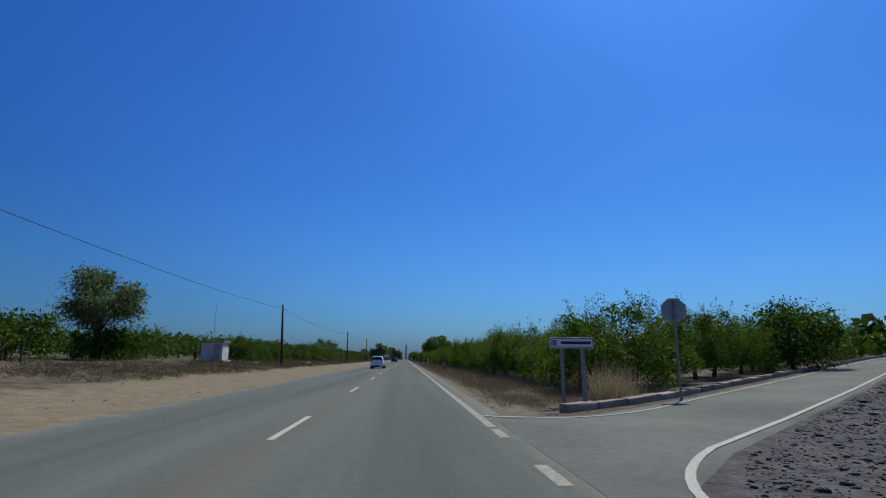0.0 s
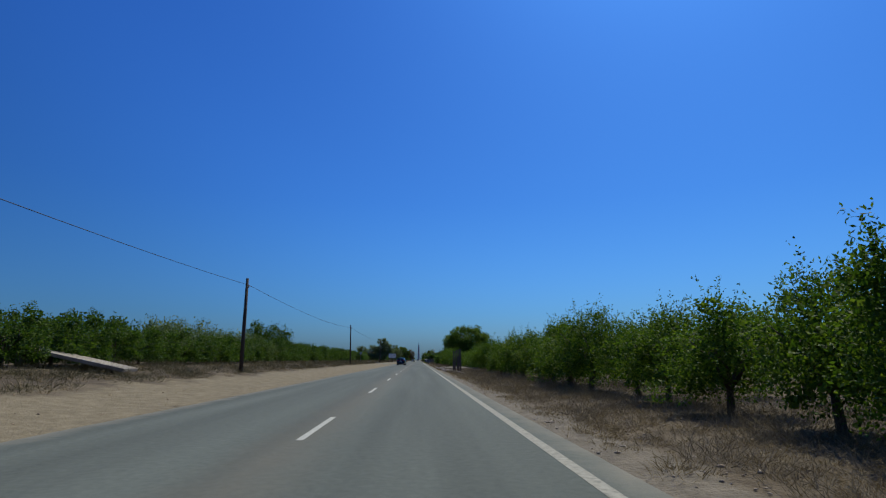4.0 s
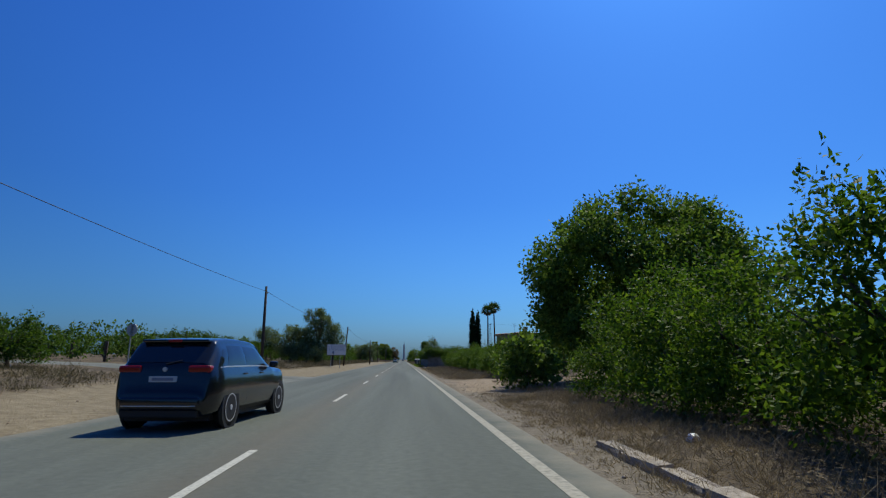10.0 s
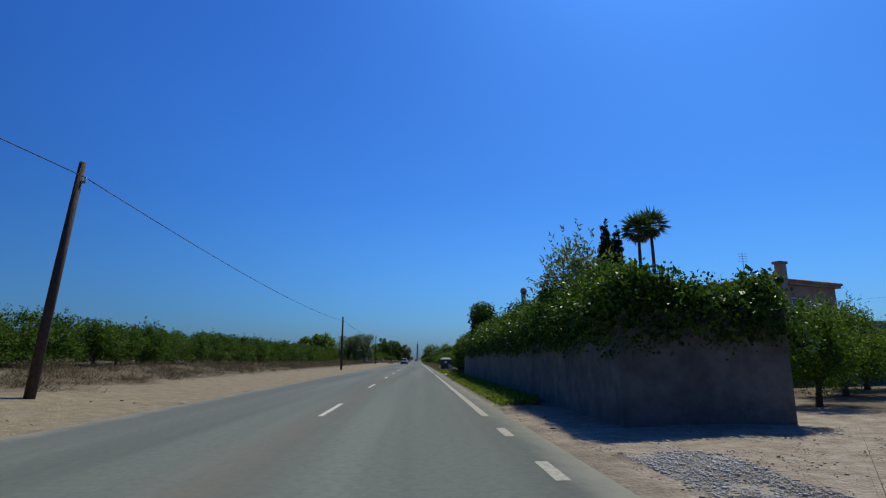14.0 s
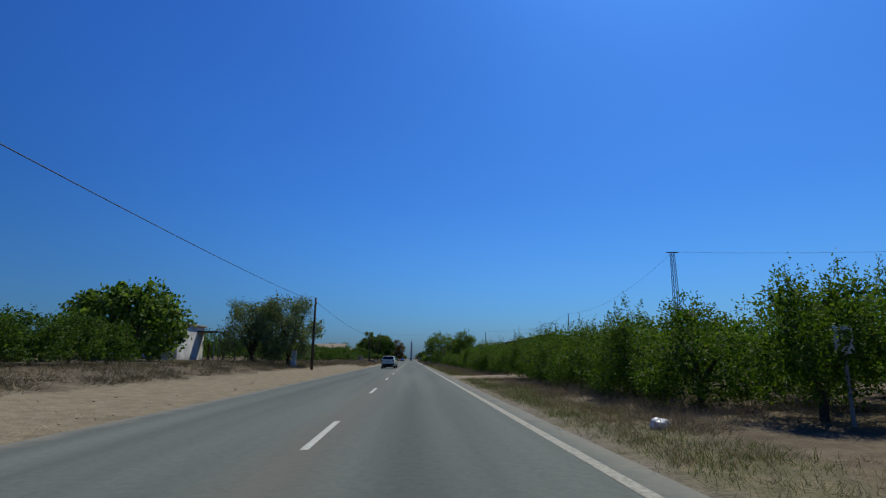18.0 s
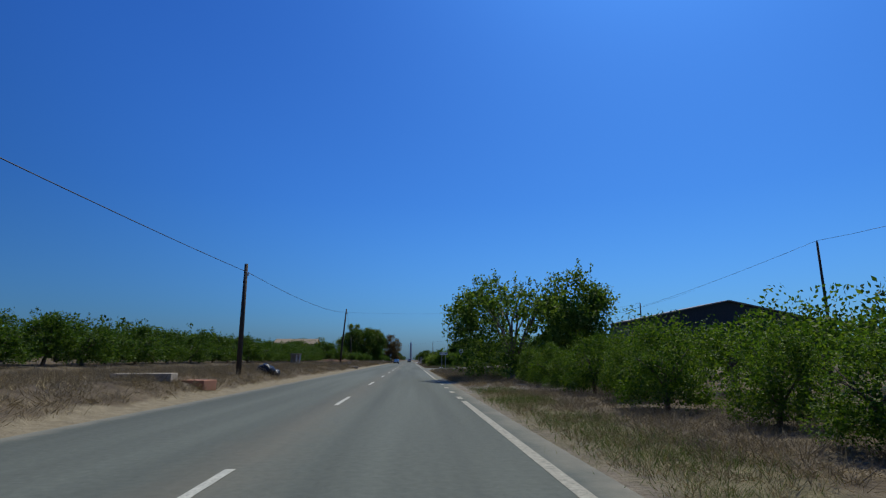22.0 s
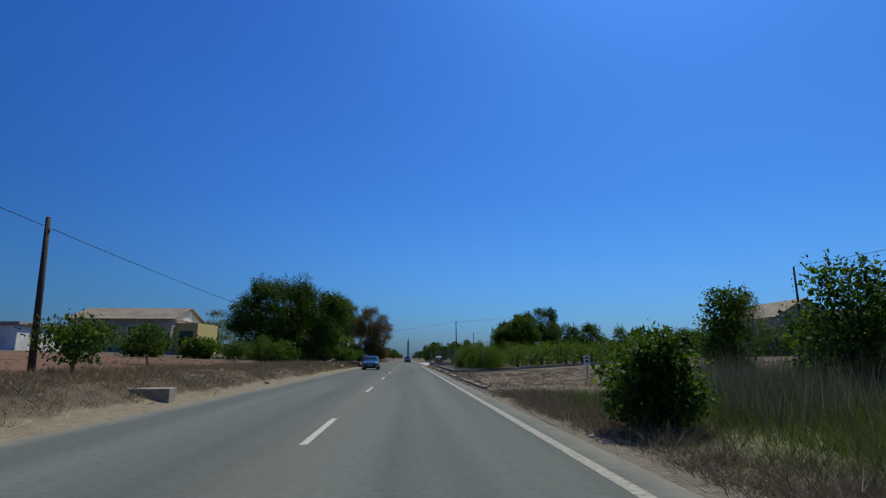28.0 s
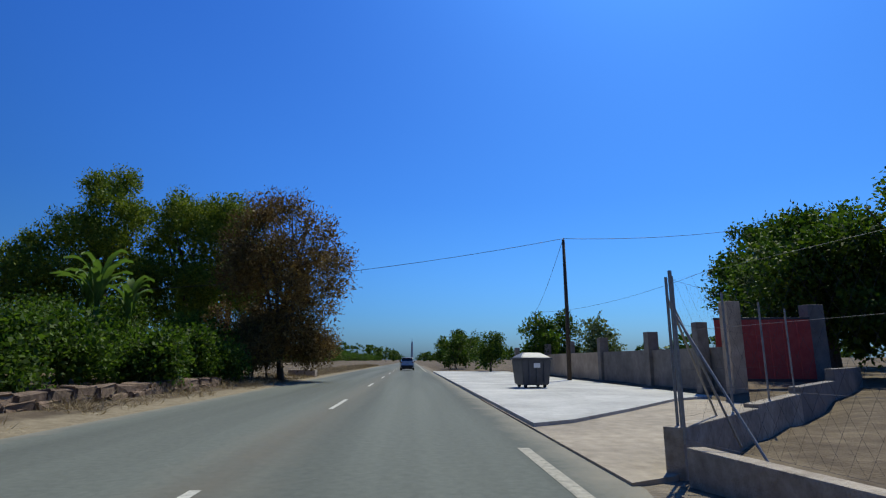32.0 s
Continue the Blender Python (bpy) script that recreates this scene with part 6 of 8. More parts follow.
def clods(name, n, x0, x1, y0, y1, size, material, label, seed, below=None):
    """Countless small stones and clods, as one mesh."""
    g = np.random.default_rng(seed)
    t = np.array([(1, 0, 0), (0, 1, 0), (-1, 0, 0), (0, -1, 0), (0, 0, 0.45), (0, 0, -0.4)], float)
    q = np.array([(0, 1, 4), (1, 2, 4), (2, 3, 4), (3, 0, 4), (1, 0, 5), (2, 1, 5), (3, 2, 5), (0, 3, 5)])
    c = np.column_stack([g.uniform(x0, x1, n), g.uniform(y0, y1, n)])
    if below is not None:      # only on the near side of a line of (x, y)
        c = c[c[:, 1] < np.interp(c[:, 0], [p[0] for p in below], [p[1] for p in below])]
        n = len(c)
    z = np.array([max(0.0, rough_z(a, b_)) for a, b_ in c])
    sc = size * g.gamma(1.6, 0.5, n) + 0.008
    v = t[None] * sc[:, None, None] * g.uniform(0.6, 1.4, (n, 6, 3)) + np.column_stack([c, z + sc * 0.2])[:, None]
    tagged(link_mesh(name, fast_mesh(name, v.reshape(-1, 3), (q[None] + 6 * np.arange(n)[:, None, None]).reshape(-1, 3)), M[material]), label, "stones", kind="stuff")


clods("entrance_rubble", 5200, 2.6, 9.5, 134, 166, 0.014, "stone", "gravel and small rubble at the field entrance", 18)
clods("verge_stones", 6500, 2.45, 5.0, 10, 300, 0.016, "stone", "small stones strewn along the right verge", 1)
clods("shoulder_stones", 5000, -11.5, -6.6, 10, 430, 0.016, "dirt", "small stones and clods on the bare shoulder", 2)
GRAVEL_EDGE = ((3.0, 4.6), (4.5, 6.9), (8.2, 10.5), (14, 15.8), (20, 21.4))
clods("gravel_stones", 26000, 3.0, 18, -1, 18, 0.014, "gravel", "loose dark gravel at the junction", 3, GRAVEL_EDGE)
clods("gravel_rubble", 2600, 3.0, 18, -1, 18, 0.036, "gravel", "coarse dark rubble at the junction", 20, GRAVEL_EDGE)
clods("field_clods", 11000, 3.3, 26, 572, 596, 0.015, "grey_soil", "clods of dry soil in the bare field", 4)
clods("red_clods", 6200, -26, -9.6, 541, 606, 0.026, "red_soil", "clods of red soil in the ploughed field", 5)
clods("bank_stones", 4200, 3.4, 12, 489, 502, 0.03, "stone", "rubble on the bank below the lane", 6)
clods("entry_pebbles", 3600, 3.0, 4.3, 276.2, 278.8, 0.009, "concrete", "white pebbles at the entrance beside the wall", 17)
clods("entry_gravel", 3000, 2.8, 8, 274, 281, 0.007, "stone", "pale gravel at the entrance beside the wall", 7)
clods("fig_gravel", 4200, 2.8, 8, 452, 462, 0.012, "stone", "grey gravel beside the fig tree", 8)
clods("yard_verge_stones", 3000, 2.45, 3.6, 570, 637, 0.025, "stone", "stones below the low orchard wall", 9)

# litter and bags
def crumpled(name, x, y, r, material, label, category, seed, sx=1.0, z=None):
    bm = bmesh.new()
    bmesh.ops.create_icosphere(bm, subdivisions=3, radius=r)
    for v in bm.verts:
        n = noise.noise(v.co / r * 1.6 + Vector((seed, 0, 0))) * 0.35 + noise.noise(v.co / r * 4 + Vector((0, seed, 0))) * 0.12
        v.co *= 1 + n
        v.co.x *= sx
        v.co.z = max(v.co.z * 0.8, -r * 0.45)
    ob = part(name, bm, M[material], None, smooth=True, at=pose(x, y, (ground_z(x, y) if z is None else z) + r * 0.42, 0, 0, seed * 40))
    return tagged(ob, label, category)


crumpled("rubbish_bag", -8.3, 464, 0.42, "bag", "shiny black rubbish bag dumped on the bank", "rubbish bag", 1, 1.2)
crumpled("rubbish_bag", -7.9, 464.6, 0.3, "bag", "shiny black rubbish bag dumped on the bank", "rubbish bag", 2, 1.2)
for i, (x, y, r) in enumerate(((4.0, 360.8, 0.16), (4.3, 361.2, 0.1), (4.6, 512.0, 0.16), (4.9, 512.1, 0.12), (3.1, 402, 0.08), (4.6, 200.2, 0.1), (4.2, 261.5, 0.07), (-11.8, 560, 0.14), (-9.3, 578, 0.12), (3.0, 354.5, 0.07))):
    crumpled("plastic_litter", x, y, r, "litter", "crumpled white plastic litter on the ground", "litter", 3 + i)


def dumpster(x, y, turn):
    """A wheeled street container with ribbed sides and a hipped lid."""
    t = thing("waste_container", "dark grey plastic waste container with a peaked lid", "waste container", pose(x, y, 0.085 if x > 5 else ground_z(x), 0, 0, turn), "waste containers")
    bm = bmesh.new()
    lo = [bm.verts.new(p) for p in ((-0.6, -0.5, 0.12), (0.6, -0.5, 0.12), (0.6, 0.5, 0.12), (-0.6, 0.5, 0.12))]
    hi = [bm.verts.new(p) for p in ((-0.7, -0.58, 1.2), (0.7, -0.58, 1.2), (0.7, 0.58, 1.2), (-0.7, 0.58, 1.2))]
    bm.faces.new(lo[::-1])
    bm.faces.new(hi)
    for i in range(4):
        bm.faces.new((lo[i], lo[(i + 1) % 4], hi[(i + 1) % 4], hi[i]))
    bmesh.ops.bevel(bm, geom=bm.edges[:], offset=0.04, segments=2, affect="EDGES")
    body = part("body", bm, M["bin"], t)
    part("rim", box(-0.74, 0.74, -0.62, 0.62, 1.2, 1.27, 0.02), M["bin"], t)
    bm = bmesh.new()
    b = [bm.verts.new(p) for p in ((-0.72, -0.6, 1.272), (0.72, -0.6, 1.272), (0.72, 0.6, 1.272), (-0.72, 0.6, 1.272))]
    c = [bm.verts.new(p) for p in ((-0.4, -0.12, 1.5), (0.4, -0.12, 1.5), (0.4, 0.12, 1.5), (-0.4, 0.12, 1.5))]
    bm.faces.new(b[::-1])
    bm.faces.new(c)
    for i in range(4):
        bm.faces.new((b[i], b[(i + 1) % 4], c[(i + 1) % 4], c[i]))
    bmesh.ops.bevel(bm, geom=bm.edges[:], offset=0.03, segments=2, affect="EDGES")
    part("lid", bm, M["bin_lid"], t, "paler grey peaked lid")
    for px in (-0.35, 0.0, 0.35):
        part("rib", box(px - 0.03, px + 0.03, -0.6, -0.54, 0.25, 1.15, 0.01), M["bin"], body)
    part("label_plate", box(-0.15, 0.15, -0.615, -0.605, 0.85, 1.05), M["sign_white"], body)
    for px in (-0.45, 0.45):
        for py in (-0.35, 0.35):
            part("caster", tube([(px - 0.04, py, 0.1), (px + 0.04, py, 0.1)], [0.1, 0.1], 12), M["tyre"], t)


dumpster(5.5, 656.0, 12)
dumpster(3.9, 340.5, -5)

# wayside post under the olive, meter hut
wp = thing("wayside_post", "white plastered wayside post under the olive tree", "post", pose(-11.9, 406.2, ground_z(-11.9)))
part("pillar", box(-0.22, 0.22, -0.2, 0.2, -0.2, 1.5, 0.02), M["white_wall"], wp)
part("cap", box(-0.28, 0.28, -0.26, 0.26, 1.502, 1.6, 0.02), M["old_concrete"], wp)
hut = thing("meter_hut", "small roofed brick meter hut with two white pillars", "hut", pose(-13.9, 499.8, ground_z(-13.9), 0, 0, 20))
part("back_wall", box(-0.55, 0.55, 0.3, 0.42, -0.2, 1.2, 0.01), M["old_concrete"], hut)
part("side_wall", box(-0.55, -0.43, -0.4, 0.298, -0.2, 1.2, 0.01), M["old_concrete"], hut)
part("roof", box(-0.66, 0.66, -0.52, 0.5, 1.202, 1.32, 0.03), M["old_concrete"], hut)
for px in (0.05, 0.47):
    part("pillar", box(px - 0.07, px + 0.07, -0.42, -0.28, -0.2, 1.2, 0.01), M["white_wall"], hut, "white pillar")
part("floor", box(-0.43, 0.55, -0.42, 0.298, 0.0, 0.25, 0.01), M["concrete"], hut)

# ---- buildings ----
def window(parent, x0, x1, y, z0, z1, bars=1):
    """A window in a wall that faces the viewer: glass set back in a white frame with a sill."""
    w = part("window", box(x0, x1, y - 0.01, y + 0.03, z0, z1), M["glass"], parent, "dark glazed window")
    f = 0.09
    for a in ((x0 - f, x1 + f, z1, z1 + f), (x0 - f, x1 + f, z0 - f, z0), (x0 - f, x0, z0, z1), (x1, x1 + f, z0, z1)):
        part("frame", box(a[0], a[1], y - 0.05, y + 0.02, a[2], a[3], 0.008), M["sign_white"], w, "white window frame")
    for i in range(bars):
        c = x0 + (x1 - x0) * (i + 1) / (bars + 1)
        part("mullion", box(c - 0.03, c + 0.03, y - 0.045, y - 0.012, z0, z1), M["sign_white"], w, "white window bar")
    part("sill", box(x0 - 0.15, x1 + 0.15, y - 0.12, y - 0.052, z0 - f - 0.05, z0 - f + 0.01, 0.01), M["sign_white"], w)


hs = thing("farmhouse", "ochre two-storey farmhouse with a clay tile eave", "house", pose(24.6, 313.6, 0, 0, 0, 22))
part("wall", box(-1.8, 6.4, -5, 4, 0.3, 6.6, 0.02), M["plaster"], hs)
part("roof", box(-2.1, 6.7, -5.3, 4.3, 6.602, 6.8, 0.02), M["sheet_roof"], hs)
tile = bmesh.new()
bm_tube(tile, [(0, -0.3, 0), (0, 0.25, 0.1)], [0.11, 0.1], 8)
tm = bpy.data.meshes.new("eave_tile")
tile.to_mesh(tm)
tile.free()
for k in range(40):
    link_mesh("eave_tile", tm, M["roof"], hs, at=pose(-2.0 + k * 0.22, -5.15, 6.86))
for k in range(40):
    link_mesh("eave_tile", tm, M["roof"], hs, at=pose(-2.0, -5.0 + k * 0.22, 6.86, 0, 0, -90))
window(hs, 1.0, 2.2, -5.01, 4.4, 5.6)
window(hs, 3.2, 3.8, -5.01, 4.6, 5.3, 0)
ch = part("chimney", box(-0.5, 0.2, -5.45, -5.003, 0.3, 8.0, 0.02), M["plaster"], hs)
part("chimney_cap", box(-0.6, 0.3, -5.52, -4.9, 8.002, 8.2, 0.03), M["roof"], ch, "clay tile chimney cap")
an = thing("aerial", "thin television aerial on the farmhouse roof", "aerial", pose(24.2, 309.5, 6.8))
part("mast", tube([(0, 0, 0), (0, 0, 2.2)], [0.025, 0.015], 6), M["steel"], an)
for k in range(4):
    part("rod", tube([(-0.35, 0, 2.1 - 0.18 * k), (0.35, 0, 2.1 - 0.18 * k)], [0.012, 0.012], 5), M["steel"], an)

# garden wall covered by ivy
gw = tagged(new("wall_garden"), "grey rendered garden wall under hanging ivy", "wall", kind="structure")
# three faces below the ivy carry their shade in the darker render
part("road_face", box(4.1, 4.35, 281.8, 315.5, -0.1, 2.35, 0.02), M["shaded_wall"], gw)
part("field_face", box(4.1, 7.4, 281.5, 281.79, -0.1, 2.2, 0.02), M["shaded_wall"], gw)
part("side_face", box(7.15, 7.4, 281.8, 291.5, -0.1, 2.2, 0.02), M["shaded_wall"], gw)
part("back_face", box(7.41, 22, 291.2, 291.45, -0.1, 2.7, 0.02), M["grey_wall"], gw)
part("gate_face", box(5.3, 6.5, 318.0, 318.25, -0.1, 2.15, 0.02), M["orange_wall"], gw, "sunlit orange plaster panel with meter doors")
part("inner_face", box(6.5, 6.75, 315.5, 318.0, -0.1, 2.15, 0.02), M["orange_wall"], gw)
part("far_face", box(5.0, 5.25, 318.26, 331, -0.1, 2.3, 0.02), M["grey_wall"], gw)
mt = tagged(new("meter_doors"), "three small grey meter doors on the gate wall", "meter box")
mt.matrix_basis = pose(5.9, 317.985, 1.55)
for px in (-0.32, 0.02, 0.3):
    part("door", box(px - 0.11, px + 0.11, -0.03, 0.01, -0.14 + 0.1 * (px > 0.2), 0.16, 0.01), M["sign_back"], mt)
strip_b = tagged(new("brick_edging"), "toothed red brick edging of the gateway", "brickwork")
bme = bpy.data.meshes.new("brick")
bb = box(-0.06, 0.06, -0.12, 0.12, 0.0, 0.055, 0.006)
bb.to_mesh(bme)
bb.free()
for k in range(34):
    link_mesh("brick", bme, M["brick"], strip_b, at=pose(5.2 - 0.05 * (k % 2), 318.0, 0.02 + 0.064 * k))

tagged(slab("gate_pavement", 2.6, 6.45, 315.55, 317.98, -0.05, 0.09, "pale paved strip in the gateway", 0, "concrete", "pavement", 0.01), kind="structure")


def hedge(name, spans, n, seed, leaf, length, width, label):
    """Foliage draped over a wall: spans of (x, y, z, rx, ry, rz)."""
    rngn = np.random.default_rng(seed)
    p, d = clumped(rngn, spans, n, 0.14, 0.6)
    v, f = leaves(rngn, p, d * 0.7 + rngn.normal(size=d.shape) * 0.7 - (0, 0, 0.4), length, width)
    q, e = clumped(rngn, np.asarray(spans, float) * (1, 1, 1, 0.7, 0.7, 0.7), n // 5, 0.14, 0.3)
    v2, f2 = leaves(rngn, q, e + rngn.normal(size=e.shape), length * 2.0, width * 2.4)
    h = thing(name, label, "hedge", pose(0, 0, 0))
    link_mesh("outer_leaves", fast_mesh("outer_leaves", v, f), leaf, h)
    link_mesh("inner_leaves", fast_mesh("inner_leaves", v2, f2), leaf, h)
    bm = bmesh.new()
    rs = random.Random(seed)
    for cx, cy, cz, rx, ry, rz in spans[::3]:
        bm_tube(bm, [(cx, cy, max(0.0, cz - rz * 1.1)), (cx + rs.uniform(-0.1, 0.1), cy + rs.uniform(-0.2, 0.2), cz), (cx + rs.uniform(-0.2, 0.2), cy + rs.uniform(-0.3, 0.3), cz + rz * 0.7)], [0.025, 0.02, 0.008], 5)
    part("stems", bm, M["bark"], h)
    return h


r2 = random.Random(31)
sp = [(4.25, y, 2.25 + r2.uniform(-0.12, 0.12), 0.55, 0.8, 0.72) for y in np.arange(282, 315, 0.6)]
sp += [(4.5, y, 2.75 + r2.uniform(-0.2, 0.3), 0.5, 0.6, 0.5) for y in np.arange(282, 315, 0.9)]
sp += [(x, 281.7, 2.0 + r2.uniform(-0.1, 0.1), 0.6, 0.5, 0.6) for x in np.arange(4.3, 7.7, 0.4)]
sp += [(x, 281.9, 2.4 + 0.1 * (7.4 - x) + r2.uniform(-0.15, 0.2), 0.5, 0.6, 0.42) for x in np.arange(4.2, 7.4, 0.5)]
sp += [(r2.uniform(4.6, 7.2), r2.uniform(282.5, 292), r2.uniform(2.2, 2.7), 0.8, 0.8, 0.6) for _ in range(18)]
hedge("ivy_hedge", sp, 125000, 401, M["ivy"], 0.082, 0.06, "dense glossy ivy hanging over the garden wall")
hedge("ivy_ball", [(4.7, 308.0, 4.15, 0.85, 0.85, 0.9), (4.5, 307.6, 3.3, 0.5, 0.5, 0.8), (5.0, 308.4, 3.4, 0.6, 0.6, 0.7)], 6500, 402, M["ivy"], 0.11, 0.085, "round ivy-smothered tree stump above the wall")
hedge("flowering_hedge", [(5.0, y, 2.4 + r2.uniform(-0.2, 0.5), 0.7, 1.0, 0.9) for y in np.arange(318.8, 332, 1.0)] + [(4.9, y, 1.2, 0.35, 0.9, 1.1) for y in np.arange(319, 332, 1.6)], 16000, 403, M["citrus_dark"], 0.13, 0.085, "leafy hedge along the wall beyond the gateway")
hedge("bougainvillea", [(4.6, 319.6, 2.9, 0.35, 0.5, 0.3), (4.9, 320.6, 3.1, 0.3, 0.4, 0.3), (5.2, 318.8, 2.8, 0.3, 0.3, 0.3)], 700, 404, M["red_flower"], 0.09, 0.07, "red blossoms of a bougainvillea on the hedge")
big_tree("garden_tree", "feathery shrub rising above the ivy wall", 5.2, 287.5, 405, 1.3, 1.6, 2.0, 4.5, 9, 0.6, "olive", 2200, 0.16, 0.05, trunk_r=0.07, low=0.4, up=0.6, droop=0, shoots=24, shoot_len=0.9)
big_tree("garden_tree", "dark leafy tree filling the walled garden", 9.5, 300, 406, 3.2, 4.5, 1.2, 3.6, 14, 1.0, "citrus_dark", 4600, 0.2, 0.11, trunk_r=0.12, low=0.3)
fl = thing("flue_pipe", "tall round grey flue with a domed cap", "flue", pose(6.5, 302.7, 0))
part("pipe", tube([(0, 0, 0), (0, 0, 5.1)], [0.15, 0.15], 14), M["grey_wall"], fl, smooth=True)
part("cap", tube([(0, 0, 5.1), (0, 0, 5.22), (0, 0, 5.36), (0, 0, 5.44)], [0.18, 0.2, 0.14, 0.03], 14), M["old_concrete"], fl, smooth=True)
hedge("roadside_hedge", [(5.8 + 0.2 * k, 333 + k * 1.1, 0.9, 0.7, 0.9, 0.9) for k in range(7)], 3000, 407, M["citrus_dark"], 0.16, 0.09, "low dark shrubs beyond the wall")

# shade-net fence
nf = thing("net_fence", "green shade-net fence on posts above a low wall", "fence", pose(0, 0, 0))
na, nbv = Vector((6.4, 358.2, 0)), Vector((9.0, 343.5, 0))
dn = nbv - na
for k in range(7):
    q = na + dn * (k / 6)
    part("post", tube([(q.x, q.y, 0), (q.x, q.y, 2.1 + 0.1 * k)], [0.035, 0.035], 8), M["dark_metal"], nf)
for k in range(6):
    a, b = na + dn * (k / 6), na + dn * ((k + 1) / 6)
    v, f = [], []
    for j in range(9):
        s = j / 8
        q = a.lerp(b, s)
        for i in range(5):
            z = 0.5 + (1.45 + 0.1 * (k + s)) * i / 4 - 0.05 * math.sin(math.pi * s) * (i == 4)
            v.append((q.x + 0.045 * math.sin(3 * s + i) + 0.04, q.y, z))
    for j in range(8):
        for i in range(4):
            c = j * 5 + i
            f.append((c, c + 5, c + 6, c + 1))
    me = fast_mesh("net_panel", v, f)
    me.shade_smooth()
    link_mesh("net_panel", me, M["net"], nf)
    az = math.degrees(math.atan2(-dn.x, dn.y))
    part("base_wall", box(-0.1, 0.1, 0, dn.length / 6 - 0.004, -0.2, 0.46, 0.01), M["grey_wall"], nf, at=pose(a.x + 0.04, a.y, 0, 0, 0, az))

# white shed behind the fig, dark barn, long house
sh = thing("white_shed", "low white shed with a flat canopy", "shed", pose(-24.6, 404, ground_z(-24.6)))
part("wall", box(-4.5, 3.6, -3, 3, -0.3, 3.0, 0.03), M["white_wall"], sh)
part("roof", box(-4.7, 3.8, -3.2, 3.2, 3.002, 3.15, 0.02), M["old_concrete"], sh)
part("canopy", box(3.62, 5.4, 1.2, 3.0, 2.5, 2.6, 0.02), M["dark_metal"], sh)
for py in (1.4, 2.8):
    part("canopy_post", tube([(5.2, py, -0.2), (5.2, py, 2.5)], [0.05, 0.05], 8), M["steel"], sh)
part("door", box(1.0, 2.0, -3.03, -3.003, 0.0, 2.1, 0.01), M["sign_back"], sh)
part("drum", tube([(3.0, -3.6, -0.2), (3.0, -3.6, 0.9)], [0.45, 0.45], 16), M["sign_back"], sh, "faded blue water drum")


def gable(x0, x1, y0, y1, z0, ze, zr, along="y"):
    bm = bmesh.new()
    if along == "y":
        prof = [(x0, z0), (x1, z0), (x1, ze), ((x0 + x1) / 2, zr), (x0, ze)]
        a = [bm.verts.new((p, y0, z)) for p, z in prof]
        b = [bm.verts.new((p, y1, z)) for p, z in prof]
    else:
        prof = [(y0, z0), (y1, z0), (y1, ze), ((y0 + y1) / 2, zr), (y0, ze)]
        a = [bm.verts.new((x1, p, z)) for p, z in prof]
        b = [bm.verts.new((x0, p, z)) for p, z in prof]
    bm.faces.new(a)
    bm.faces.new(b[::-1])
    for i in range(5):
        j = (i + 1) % 5
        bm.faces.new((a[j], a[i], b[i], b[j]))
    bmesh.ops.recalc_face_normals(bm, faces=bm.faces[:])
    return bm


def roof_slopes(parent, x0, x1, y0, y1, ze, zr, material, along="y", over=0.35, thick=0.12):
    """Two roof slopes as thick sheets that overhang the walls."""
    for side in (-1, 1):
        bm = bmesh.new()
        if along == "y":
            xm, xe = (x0 + x1) / 2, (x0 - over if side < 0 else x1 + over)
            zo = ze - over * (zr - ze) / ((x1 - x0) / 2)
            q = [(xm, y0 - over, zr), (xe, y0 - over, zo), (xe, y1 + over, zo), (xm, y1 + over, zr)]
        else:
            ym, ye = (y0 + y1) / 2, (y0 - over if side < 0 else y1 + over)
            zo = ze - over * (zr - ze) / ((y1 - y0) / 2)
            q = [(x0 - over, ym, zr), (x0 - over, ye, zo), (x1 + over, ye, zo), (x1 + over, ym, zr)]
        lo = [bm.verts.new((a, b, c + 0.01)) for a, b, c in q]
        hi = [bm.verts.new((a, b, c + thick)) for a, b, c in q]
        bm.faces.new(lo)
        bm.faces.new(hi)
        for i in range(4):
            j = (i + 1) % 4
            bm.faces.new((lo[i], lo[j], hi[j], hi[i]))
        bmesh.ops.recalc_face_normals(bm, faces=bm.faces[:])
        part("roof", bm, material, parent)


bn = thing("barn", "dark metal barn with a low gable roof", "barn", pose(0, 0, 0))
part("wall", gable(23.2, 45, 487, 492.5, 0.3, 5.2, 7.4), M["dark_metal"], bn)
roof_slopes(bn, 23.2, 45, 487, 492.5, 5.2, 7.4, M["sheet_roof"])
part("door", box(31, 36, 486.9, 486.99, 0.5, 3.6, 0.02), M["bin"], bn)
lh = thing("long_house", "long pale house with a low brown roof and yellow porch", "house", pose(-3, 0, 0.75))
part("wall", gable(-46, -31.5, 632, 644, 1.0, 6.1, 8.0, "x"), M["cream_wall"], lh)
roof_slopes(lh, -46, -31.5, 632, 644, 6.1, 8.0, M["tan_roof"], "x", 0.5)
gp = bmesh.new()
ga, gb = ([gp.verts.new((gx_, yy, zz)) for yy, zz in ((632.2, 6.1), (643.8, 6.1), (638, 7.86))] for gx_ in (-31.49, -31.42))
gp.faces.new(gb)
for i in range(3):
    gp.faces.new((ga[i], ga[(i + 1) % 3], gb[(i + 1) % 3], gb[i]))
part("gable_panel", gp, M["white_wall"], lh, "sunlit white gable panel")
part("porch_wall", box(-31.45, -28.3, 633.5, 642, 1.0, 5.6, 0.02), M["yellow_wall"], lh, "yellow ochre porch wall")
part("porch_opening", box(-30.9, -28.9, 633.44, 633.49, 2.2, 4.4), M["glass"], lh)
